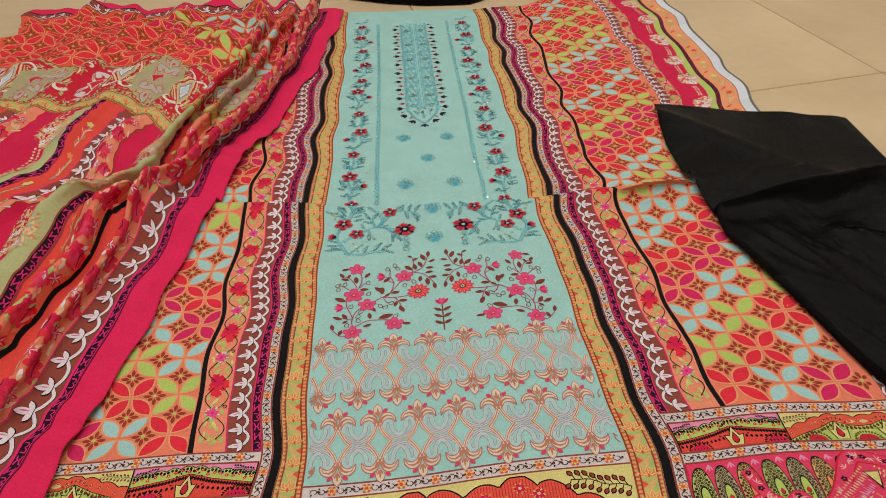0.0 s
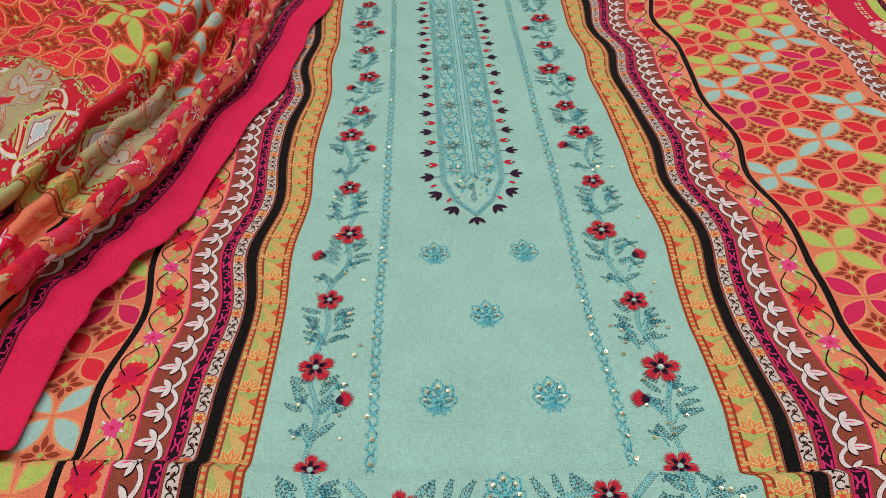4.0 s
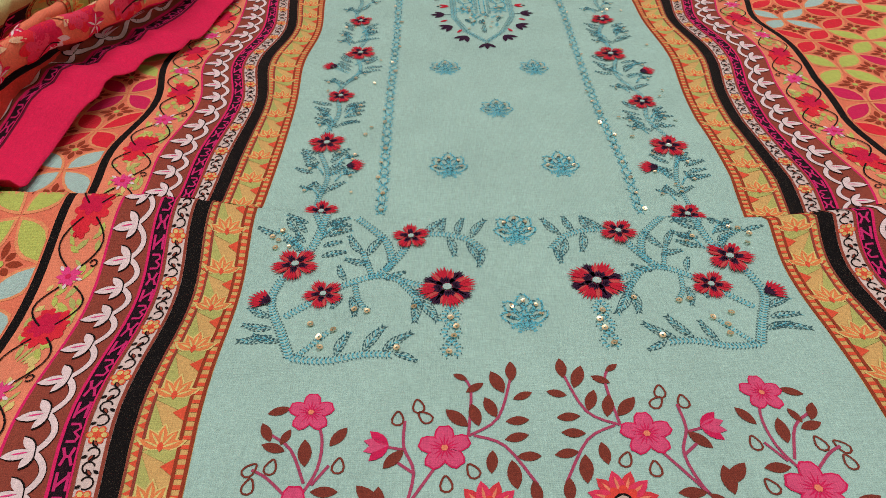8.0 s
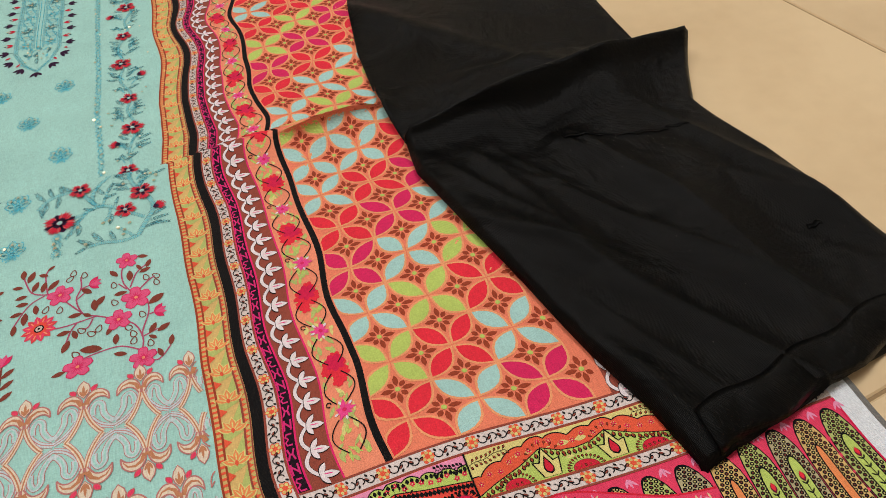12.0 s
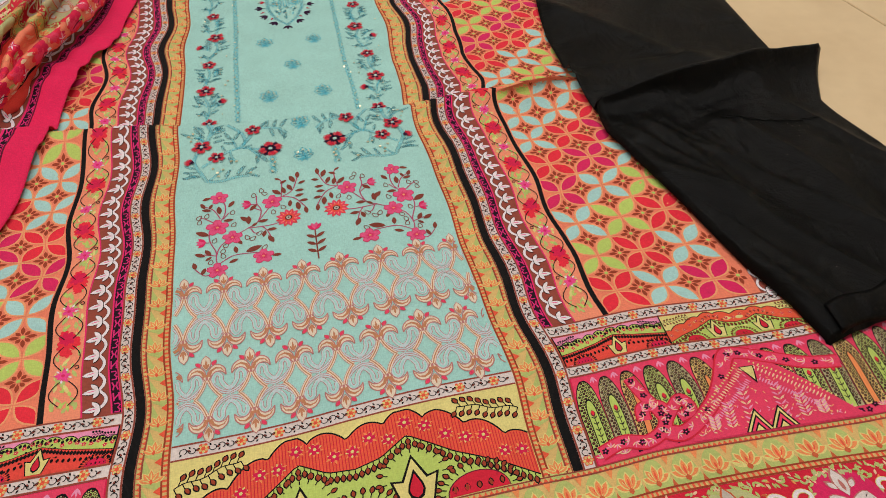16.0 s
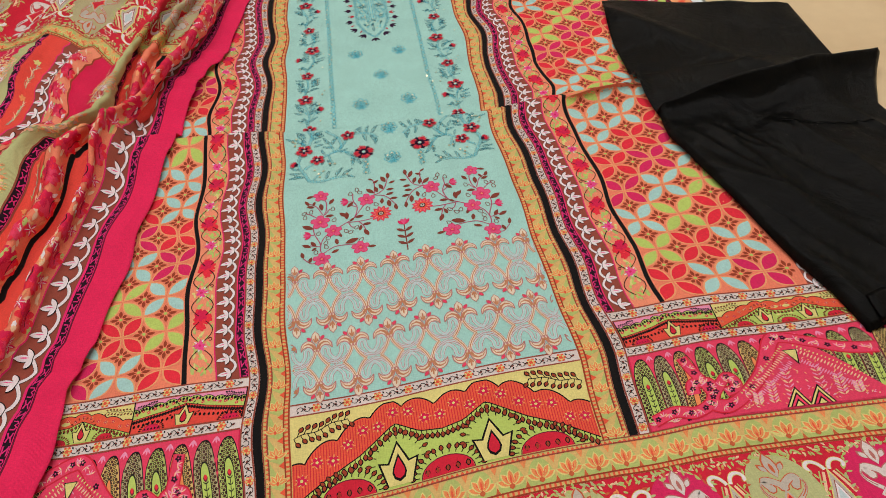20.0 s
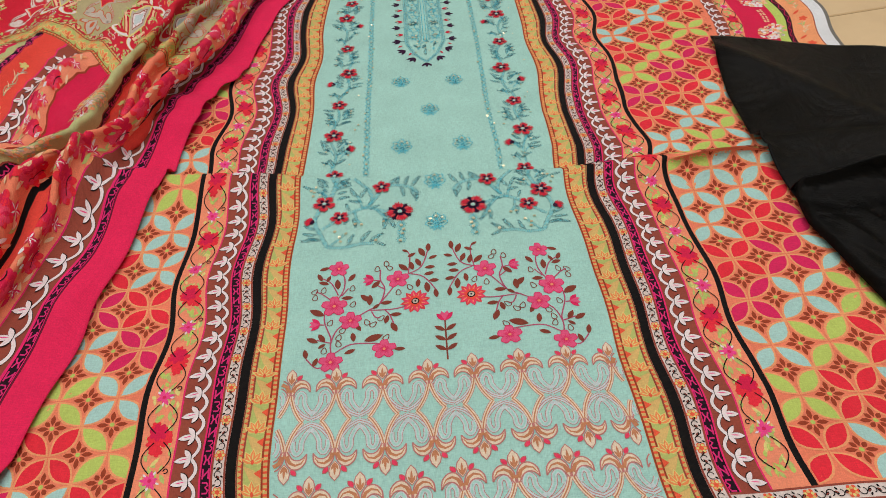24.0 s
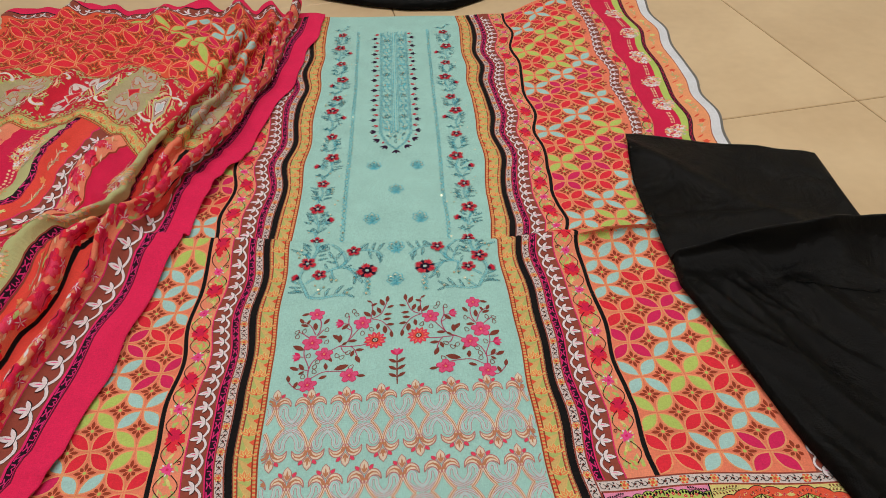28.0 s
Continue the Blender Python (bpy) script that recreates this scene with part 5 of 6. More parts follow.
#       v, large, offset of the bloom from the vine
BLOOMS = [(0.656, 0, 0.0), (0.717, 1, 0.0045), (0.768, 0, 0.0015), (0.833, 1, -0.0050), (0.886, 0, -0.001), (0.956, 1, 0.0030), (0.998, 0, -0.0015), (1.060, 1, -0.0055), (1.113, 0, -0.0020), (1.178, 1, 0.0025), (1.232, 0, 0.0)]
BUDDED = [(0.6955, -0.0127), (0.809, 0.0125), (0.935, -0.0140), (1.040, 0.0105), (1.1545, -0.0149)]
for e in (1, -1):
    vine = [(e * (0.0875 + 0.0055 * math.cos(2 * math.pi * (v - 0.717) / 0.236) + 0.0030 * math.sin(2 * math.pi * v / 0.0585)), v) for v in np.linspace(0.640, 1.240, 150)]
    stitches(K, vine, 0.0016, "teal", 2, 0.0021)
    for v, big, o in BLOOMS:
        sewn("embroidered_flower", LARGE if big else SMALL, e * (0.0875 + o), v, rnd.uniform(0, 70), RED)
        for q in range(4):
            a = rnd.uniform(20, 160)
            s_ = e * (0.0875 + o)
            fern(K, s_ + 0.004, v - 0.012 - 0.006 * q, rnd.uniform(10, 60), rnd.uniform(0.009, 0.013))
            fern(K, s_ - 0.004, v - 0.010 - 0.006 * q, rnd.uniform(120, 170), rnd.uniform(0.009, 0.013))
        fern(K, e * 0.0875, v + 0.016, 90 + rnd.uniform(30, 60), 0.012)
        fern(K, e * 0.0875, v + 0.018, 90 - rnd.uniform(30, 60), 0.012)
        for q in range(4):
            SPANGLES.append((e * 0.0875 + rnd.uniform(-0.019, 0.019), v + rnd.uniform(-0.026, 0.026), rnd.uniform(0.0010, 0.0016)))
        for q, (dv, side_) in enumerate(((-0.020, 1), (0.012, -1), (0.026, 1), (-0.030, -1))):
            x0, y0 = e * 0.0875, v + dv
            curl = [(x0 + side_ * (0.003 + 0.0075 * t), y0 + 0.004 * math.sin(t * 3.4) + 0.006 * t) for t in np.linspace(0, 1, 7)]
            stitches(K, curl, 0.0008, "teal", 2, 0.0018)
            fern(K, *curl[3], 90 - side_ * 70, 0.0075)
            fern(K, *curl[5], 90 + side_ * 20, 0.0070)
            SPANGLES.append((*curl[-1], 0.0012))
        SPANGLES.append((e * (0.0875 + o), v, 0.0015))
    for v, o in BUDDED:
        bu = e * (0.0875 + o)
        stitches(K, [(e * 0.0875, v - 0.008), (e * (0.0875 + o * 0.55), v - 0.003), (e * (0.0875 + o * 0.9), v)], 0.0013, "teal")
        sewn("embroidered_bud", BUD, bu - e * math.copysign(0.004, o), v, 15 if e * o > 0 else 165, BUDS)
    # inner braided column
    for ph, w in ((0.0, 0.0008), (math.pi, 0.0008)):
        stitches(K, [(e * (0.0605 + 0.0020 * math.sin(v * 420 + ph)), v) for v in np.linspace(0.655, 1.243, 400)], w, "teal", 2, 0.0020)
    for i in range(150):
        v = 0.657 + i * 0.0039
        for q in (-1, 1):
            K.leaf(e * 0.0605 + q * rnd.uniform(0.0004, 0.0030), v + rnd.uniform(-0.001, 0.001), 90 + q * rnd.uniform(20, 80), rnd.uniform(0.0016, 0.0030), 0.0005, "fern" if (i + q) % 3 == 0 else "teal", 2.5, 2)
    for i in range(44):
        SPANGLES.append((e * (0.0605 + rnd.uniform(-0.003, 0.003)), 0.66 + i * 0.0132, rnd.uniform(0.0010, 0.0017)))
    # corner cluster
    M = lambda pts: [(e * a, c) for a, c in spline(pts, 5)]
    for pts, w in (([(0.0885, 0.569), (0.094, 0.582), (0.101, 0.598), (0.099, 0.611), (0.094, 0.620), (0.087, 0.634), (0.084, 0.652)], 0.0022),
                   ([(0.0885, 0.569), (0.076, 0.5675), (0.062, 0.5705), (0.052, 0.570)], 0.0020),
                   ([(0.094, 0.590), (0.086, 0.597), (0.072, 0.609), (0.058, 0.6145), (0.044, 0.609), (0.031, 0.606)], 0.0020),
                   ([(0.060, 0.614), (0.054, 0.622), (0.056, 0.634), (0.062, 0.642), (0.070, 0.650)], 0.0020),
                   ([(0.056, 0.618), (0.050, 0.628), (0.046, 0.638)], 0.0020),
                   ([(0.046, 0.640), (0.032, 0.6395), (0.022, 0.636), (0.015, 0.628)], 0.0020),
                   ([(0.090, 0.628), (0.098, 0.636), (0.104, 0.640)], 0.0014),
                   ([(0.068, 0.610), (0.066, 0.600), (0.062, 0.594)], 0.0014), ([(0.050, 0.611), (0.044, 0.602), (0.042, 0.596)], 0.0016),
                   ([(0.086, 0.570), (0.080, 0.577), (0.076, 0.582)], 0.0014), ([(0.061, 0.613), (0.064, 0.623), (0.066, 0.629)], 0.0014)):
        stitches(K, M(pts), w * 1.05, "teal", 2, 0.0021)
    for x, y, a, l in ((0.020, 0.637, 60, 0.014), (0.026, 0.639, 75, 0.012), (0.033, 0.640, 80, 0.011), (0.030, 0.638, 280, 0.013), (0.022, 0.634, 290, 0.013), (0.016, 0.629, 260, 0.011), (0.040, 0.640, 50, 0.012),
                       (0.064, 0.627, 60, 0.013), (0.066, 0.628, 120, 0.013), (0.062, 0.622, 165, 0.012), (0.072, 0.612, 110, 0.010), (0.044, 0.600, 270, 0.014), (0.043, 0.600, 300, 0.016), (0.046, 0.606, 320, 0.012),
                       (0.056, 0.612, 30, 0.010), (0.069, 0.602, 280, 0.012), (0.073, 0.604, 250, 0.010), (0.098, 0.584, 170, 0.013), (0.097, 0.580, 190, 0.014), (0.100, 0.590, 150, 0.012), (0.094, 0.577, 160, 0.012),
                       (0.072, 0.570, 70, 0.013), (0.062, 0.572, 60, 0.015), (0.055, 0.572, 40, 0.014), (0.051, 0.571, 330, 0.010), (0.104, 0.638, 160, 0.010), (0.072, 0.645, 160, 0.010), (0.096, 0.640, 120, 0.010)):
        fern(K, e * x, y, a if e < 0 else 180 - a, l)
    for x, y, me in ((0.046, 0.638, SMALL), (0.094, 0.621, LARGE), (0.080, 0.603, SMALL), (0.031, 0.606, EIGHT)):
        sewn("embroidered_flower", me, e * x, y, rnd.uniform(0, 70), RED)
        SPANGLES.append((e * x, y, 0.0015))
    sewn("embroidered_bud", BUD, e * 0.102, 0.5985, 20 if e > 0 else 160, BUDS)
    for ph in (0, math.pi):
        stitches(K, [(e * (0.030 + 0.0026 * math.sin(t * 9 + ph)), 0.594 - 0.026 * t) for t in np.linspace(0, 1, 24)], 0.0015, "teal")
    for x, y in ((0.102, 0.640), (0.106, 0.636), (0.104, 0.630), (0.083, 0.586), (0.062, 0.593), (0.067, 0.594), (0.044, 0.595), (0.074, 0.583), (0.079, 0.579), (0.078, 0.574), (0.050, 0.573), (0.030, 0.588), (0.029, 0.578), (0.031, 0.570), (0.028, 0.583)):
        SPANGLES.append((e * x, y, 0.0017))
K.lay("embroidered_vine", kameez, "teal chain-stitched vines with fern leaves", "stuff")


def butti(K, x, y, k=1.0):
    """A fan of stitched loops on a short stem, with small leaves at its foot and sequins in the loops."""
    y0 = y - 0.0060 * k
    for a, ln, wd in ((90, 0.0150, 0.0032), (58, 0.0128, 0.0030), (122, 0.0128, 0.0030), (22, 0.0098, 0.0028), (158, 0.0098, 0.0028)):
        ca, sa = math.cos(radians(a)), math.sin(radians(a))
        lobe = []
        for t in np.linspace(-math.pi, math.pi, 13):
            p, q = k * ln * (0.56 + 0.44 * math.cos(t)), k * wd * math.sin(t) * (1.2 - 0.4 * math.cos(t))
            lobe.append((x + p * ca - q * sa, y0 + p * sa + q * ca))
        stitches(K, lobe, 0.0010 * k, "teal", 2, 0.0016)
        fern(K, x + k * ln * 0.35 * ca, y0 + k * ln * 0.35 * sa, a, ln * 0.42 * k, "fern")
        SPANGLES.append((x + k * ln * 0.72 * ca, y0 + k * ln * 0.72 * sa, 0.0012))
    stitches(K, [(x, y0), (x + 0.0004, y0 - 0.0050 * k)], 0.0012 * k, "teal", 2, 0.0016)
    for a in (205, 335, 240, 300):
        fern(K, x, y0 - 0.001 * k, a, 0.0068 * k, "teal")


for x, y in ((0.0285, 0.815), (-0.0285, 0.815), (0, 0.758), (0.0285, 0.700), (-0.0285, 0.700), (0, 0.644), (-0.001, 0.591)):
    butti(K, x, y)
    K.lay("embroidered_sprig", kameez, "small teal embroidered sprig")

# neck placket
for e in (1, -1):
    for x, w in ((0.0018, 0.0010), (0.0046, 0.0012)):
        stitches(K, [(e * x, v) for v in np.linspace(1.237, 0.897, 60)], w, "teal", 2, 0.0024, 10)
    for o in (0.0, 0.0022):
        stitches(K, [(e * (0.0200 + o), v) for v in np.linspace(1.237, 0.892, 60)] + [(e * (0.012 + o), 0.869), (0, 0.853 - o)], 0.0013, "teal", 2, 0.0022)
    v = 0.905
    i = 0
    while v < 1.237:
        fx = e * 0.0122
        for a in range(0, 360, 40):
            fern(K, fx + 0.0012 * math.cos(radians(a)), v + 0.0016 * math.sin(radians(a)), a, 0.0060, "fern" if i % 2 else "teal")
        for dx in (-0.0035, 0.0035):
            stitches(K, [(fx + dx + 0.0022 * math.sin(t * 6.28), v + 0.0335 * t) for t in np.linspace(0, 1, 12)], 0.0009, "teal", 2, 0.0018)
        stitches(K, [(fx + 0.0055 * math.cos(t), v + 0.0170 + 0.0050 * math.sin(t)) for t in np.linspace(0, 6.28, 12)], 0.0010, "teal", 2, 0.0018)
        for q in range(4):
            SPANGLES.append((fx + rnd.uniform(-0.004, 0.004), v + rnd.uniform(-0.005, 0.005), rnd.uniform(0.0011, 0.0017)))
        SPANGLES.append((fx, v + 0.017, 0.0014))
        v += 0.0335
        i += 1
    v = 0.897
    while v < 1.239:
        for d in (-34, 0, 34):
            a = d if e > 0 else 180 - d
            K.leaf(e * 0.0275, v, a, 0.0105 if d == 0 else 0.0088, 0.0036, "plum", 3 + 0.3 * (d == 0), 4)
        K.stroke([(e * 0.0235, v), (e * 0.0290, v)], 0.0008, "fern", 2)
        for d in (-22, 22):
            K.leaf(e * 0.0242, v + 0.0150, d if e > 0 else 180 - d, 0.0076, 0.0027, "crimson", 3, 4)
        K.disc(e * 0.0320, v + 0.0150, 0.0012, "fern", 2, 6)
        SPANGLES.append((e * 0.0318, v + 0.0150, 0.0012))
        v += 0.0318
    for x, y, a in ((0.0225, 0.878, -30), (0.0130, 0.862, -55)):
        for d in (-34, 0, 34):
            q = a + d
            K.leaf(e * x, y, q if e > 0 else 180 - q, 0.0100, 0.0036, "plum", 3, 4)
        K.leaf(e * (x + 0.003), y + 0.010, a if e > 0 else 180 - a, 0.006, 0.0024, "crimson", 3)
for d in (-40, 0, 40):
    K.leaf(0, 0.850, 270 + d, 0.0092, 0.0032, "plum", 3)
fern(K, 0, 0.866, 90, 0.012, "fern")
for i in range(16):
    q = rnd.uniform(-0.013, 0.013)
    fern(K, q, 0.874 + rnd.uniform(0, 0.020), rnd.uniform(40, 140), 0.0068, "teal" if i % 2 else "fern")
    SPANGLES.append((q * 1.1, 0.870 + rnd.uniform(0, 0.028), 0.0013))
K.lay("embroidered_neckline", kameez, "teal embroidered neck placket edged with dark and red tufts", "stuff")

# sequins: small cupped discs, each with its own tilt
V = [(math.cos(2 * math.pi * i / 10), math.sin(2 * math.pi * i / 10), 0.0) for i in range(10)]
V = [(0.0015 * a, 0.0015 * c, d) for a, c, d in V] + [(0.0005 * a, 0.0005 * c, -0.00010) for a, c, d in V]
F = [(i, (i + 1) % 10, 10 + (i + 1) % 10, 10 + i) for i in range(10)]
DISC = mesh_of("sequin", V, F, [SEQUIN], None, False)
SPANGLES.sort(key=lambda q: abs(q[1] - 0.64))
VV, FF = [], []
for k, (u, v, r) in enumerate(SPANGLES):
    p = laid(kameez_sheet, np.array([[u, v]]), np.array([0.0011]))[0]
    M_ = pose(p[0], p[1], p[2], rnd.gauss(0, 9), rnd.gauss(0, 9), rnd.uniform(0, 360)) @ Matrix.Diagonal((r / 0.0019, r / 0.0019, 1, 1))
    if k < 300:
        ob = new("sequin", DISC)
        ob.matrix_world = M_
        under(ob, kameez)
    else:
        n = len(VV)
        VV += [tuple(M_ @ Vector(q)) for q in V]
        FF += [tuple(n + i for i in f) for f in F]
sq = under(new("sequin_scatter", mesh_of("sequin_scatter", VV, FF, [SEQUIN], None, False)), kameez, "scattered pale gold sequins")
sq["kind"] = "stuff"


# ---- the black trouser length ----
def edge_at(pts, t):
    """A point along a polyline at t in 0..1, eased between its corners."""
    k = np.linspace(0, 1, len(pts))
    return np.stack([np.interp(t, k, [p[0] for p in pts]), np.interp(t, k, [p[1] for p in pts])], -1)


def patch(left, right, height, nu, nv):
    """A sheet between two edges; height(x, y, s, t) is its lie."""
    S, T = np.meshgrid(np.linspace(0, 1, nu), np.linspace(0, 1, nv))
    a, c = edge_at(left, T), edge_at(right, T)
    q = a + (c - a) * S[..., None]
    z = height(q[..., 0], q[..., 1], S, T)
    P = np.concatenate([q, z[..., None]], -1).reshape(-1, 3)
    F = [(j * nu + i, j * nu + i + 1, (j + 1) * nu + i + 1, (j + 1) * nu + i) for j in range(nv - 1) for i in range(nu - 1)]
    return P, F


def thick(ob, t=0.0007, side=-1):
    mo = ob.modifiers.new("thickness", "SOLIDIFY")
    mo.thickness, mo.offset = t, side
    return ob


trousers = tagged(new("trouser_fabric"), "plain black cotton trouser cloth folded over the printed fabric", "fabric")
edge_fade = lambda s: smooth(s / 0.06) * smooth((1 - s) / 0.06)
upper_h = lambda x, y, s, t: lie(x, y) + 0.0045 + 0.002 * np.sin(x * 30 + y * 22) * edge_fade(s) + 0.005 * np.exp(-(((x - 0.36) * 0.8 - (0.74 - y) * 0.6) / 0.012) ** 2)
P, F = patch([(0.300, 0.535), (0.286, 0.63), (0.291, 0.74), (0.3, 0.81), (0.306, 0.844)],
             [(0.530, 0.56), (0.529, 0.655), (0.5305, 0.69), (0.534, 0.745), (0.536, 0.781)], upper_h, 60, 60)
thick(under(new("back_leg", mesh_of("back_leg", P, F, [BLACK])), trousers))


def leg_h(x, y, s, t):
    """The front leg: a rolled ridge along its folded top, soft lengthwise folds and slack at the edges."""
    ridge = 0.024 * np.exp(-((1 - t) / 0.055) ** 2) * (0.35 + 0.65 * smooth(s / 0.45)) + 0.004 * np.exp(-((1 - t - 0.10) / 0.10) ** 2) * smooth((s - 0.5) / 0.3)
    ridge = ridge + 0.0060 * np.exp(-((1 - t - 0.026) / 0.013) ** 2) * (0.5 + 0.5 * smooth(s / 0.2)) * (1 - 0.6 * smooth((s - 0.75) / 0.25))
    folds = 0.0010 * np.sin(x * 60 - y * 34 + 2 * np.sin(y * 17)) * edge_fade(s)
    for k_, a_, p_, h_ in ((40, 0.30, 0.3, 0.0052), (57, 0.55, 1.9, 0.0046), (31, 0.80, 4.0, 0.0054), (75, 0.42, 2.6, 0.0030)):
        q = k_ * (x * math.cos(a_) + y * math.sin(a_)) + p_ + 0.7 * np.sin(x * 9 + y * 15 + p_)
        folds = folds + h_ * (1 - np.abs(np.sin(q))) ** 2 * edge_fade(s) * smooth((np.sin(x * 16 + p_) + np.sin(y * 14 + 2 * p_) + 0.7) / 1.4) * smooth((0.9 - t) / 0.15)
    roll = lie(x, y) + 0.0095 + ridge + folds + 0.002 * np.sin(y * 12 + 1)
    return roll - 0.0055 * (1 - smooth(s / 0.02)) - 0.006 * (1 - smooth((1 - s) / 0.02)) - 0.005 * (1 - smooth(t / 0.02)) - 0.012 * smooth((t - 0.975) / 0.025)


P, F = patch([(0.353, 0.270), (0.346, 0.312), (0.335, 0.353), (0.319, 0.420), (0.303, 0.482), (0.289, 0.545), (0.292, 0.590)],
             [(0.540, 0.310), (0.554, 0.36), (0.546, 0.425), (0.539, 0.475), (0.528, 0.515), (0.521, 0.545), (0.558, 0.622)], leg_h, 120, 200)
leg = thick(under(new("front_leg", mesh_of("front_leg", P, F, [BLACK])), trousers))
# stepped layers of the fold that peep out behind its corner
for x0, y0, dz in ((0.470, 0.600, 0.004), (0.486, 0.602, 0.007)):
    V = [(x0 + a, y0 + c, float(lie(np.array(x0 + a), np.array(y0 + c))) + 0.006 + dz + z) for a, c, z in ((0, -0.01, 0.004), (0.030, 0.026, 0.002), (0.044, 0.028, 0.0), (0.052, 0.018, 0.0), (0.05, -0.01, 0.003))]
    thick(under(new("fold_layer", mesh_of("fold_layer", V, [(0, 4, 3, 2, 1)], [BLACK], None, False)), trousers, "inner fold layer"))
hgt = lambda x, y: float(leg_h(np.array(x), np.array(y), np.array(0.5), np.array(0.75)))


def lip(x0, y0, x1, y1, deep, n=20):
    """A cut in the cloth whose upper edge stands a little proud."""
    pts = [(x0 + (x1 - x0) * i / n, y0 + (y1 - y0) * i / n + 0.0008 * math.sin(i * 1.7)) for i in range(n + 1)]
    V = [(x, y + d, hgt(x, y) + z) for x, y in pts for d, z in ((0.007 * deep, 0.0003), (0.003 * deep, 0.0014 * deep), (0.0, 0.0028 * deep), (-0.0008, 0.0012 * deep))]
    F = [(i * 4 + k, i * 4 + k + 1, i * 4 + k + 5, i * 4 + k + 4) for i in range(n) for k in range(3)]
    return thick(under(new("slit", mesh_of("slit", V, F, [BLACK])), trousers, "open seam slit"))


lip(0.401, 0.5315, 0.478, 0.5135, 0.42)
lip(0.478, 0.5165, 0.494, 0.5125, 0.36, 6)
lip(0.509, 0.3925, 0.519, 0.3935, 0.45, 6)
hem = [(0.362 + 0.178 * i / 24, 0.292 + 0.038 * i / 24 + 0.0022 * math.sin(i * 0.8)) for i in range(25)]
V = [(x, y + d, float(lie(np.array(x), np.array(y))) + 0.0115 + z) for x, y in hem for d, z in ((0.006, 0.001), (0.001, 0.0030), (-0.001, 0.0018), (-0.017, 0.0012), (-0.0195, -0.003))]
F = [(i * 5 + k, i * 5 + k + 1, i * 5 + k + 6, i * 5 + k + 5) for i in range(24) for k in range(4)]
thick(under(new("hem", mesh_of("hem", V, F, [BLACK])), trousers, "raw turned hem"))

# lint caught on the black cloth
rnd = random.Random(4)
V, F = [], []
for i in range(150):
    near = i < 95
    x, y = (rnd.gauss(0.450, 0.028), rnd.gauss(0.497, 0.016)) if near else (rnd.uniform(0.37, 0.53), rnd.uniform(0.33, 0.58))
    z = hgt(x, y) + 0.0022
    a, l, w = rnd.uniform(0, 6.28), rnd.uniform(0.0002, 0.0008), rnd.uniform(0.0001, 0.0002)
    dx, dy = math.cos(a), math.sin(a)
    n = len(V)
    V += [(x, y, z), (x + l * dx, y + l * dy, z), (x + l * dx - w * dy, y + l * dy + w * dx, z + 0.0002), (x - w * dy, y + w * dx, z + 0.0002)]
    F.append((n, n + 1, n + 2, n + 3))
lint = under(new("lint", mesh_of("lint", V, F, [MAT["dove"]], None, False)), trousers, "pale specks of lint")
lint["kind"] = "stuff"


# ---- the dupatta ----
dupatta = tagged(new("dupatta_fabric"), "red, pink and sage printed shawl cloth heaped in loose folds", "fabric")
EDGE = [(-0.330, 0.10), (-0.302, 0.25), (-0.288, 0.36), (-0.274, 0.45), (-0.258, 0.56), (-0.245, 0.67), (-0.228, 0.77), (-0.200, 0.88), (-0.172, 1.00), (-0.155, 1.12), (-0.142, 1.22), (-0.134, 1.31)]


def curve_x(pts, y):
    ys = np.array([p[1] for p in pts]); xs = np.array([p[0] for p in pts])
    x = np.interp(y, ys, xs)
    return (x + np.interp(y - 0.03, ys, xs) + np.interp(y + 0.03, ys, xs)) / 3


# folds across the cloth: where the rise begins, its length and steepness, the length of the fall, and how strong it is along the hem
Q_AT = [0.05, 0.40, 0.55, 0.64, 0.72, 0.85, 1.10, 1.35]
FOLDS = (
    (0.046, 0.019, 148.0, 0.0, [0.05, 0.05, 0.08, 0.30, 0.85, 1.00, 1.00, 0.80]),
    (0.065, 0.024, 96.0, 0.042, [0.05, 0.05, 0.10, 0.35, 0.90, 1.00, 0.95, 0.80]),
    (0.070, 0.020, 124.0, 0.030, [0.85, 0.90, 0.90, 0.60, 0.08, 0.00, 0.00, 0.00]),
    (0.150, 0.028, 98.0, 0.038, [0.75, 0.90, 1.00, 1.00, 1.00, 1.00, 0.95, 0.70]),
    (0.211, 0.033, 124.0, 0.046, [0.10, 0.20, 0.34, 0.55, 0.88, 1.00, 0.75, 0.40]),
    (0.310, 0.020, 62.0, 0.030, [0.30, 0.50, 0.70, 0.80, 0.70, 0.50, 0.55, 0.40]),
    (0.400, 0.020, 58.0, 0.034, [0.40, 0.60, 0.60, 0.40, 0.55, 0.70, 0.50, 0.50]),
    (0.495, 0.022, 60.0, 0.034, [0.50, 0.40, 0.50, 0.70, 0.60, 0.40, 0.70, 0.50]),
    (0.590, 0.020, 56.0, 0.030, [0.50, 0.60, 0.50, 0.40, 0.50, 0.60, 0.50, 0.60]),
)
P_STEP, Q_STEP, P_END = 0.0015, 0.01, 0.76
P_GRID, Q_GRID = np.arange(0, P_END + 1e-6, P_STEP), np.arange(0.05, 1.36, Q_STEP)


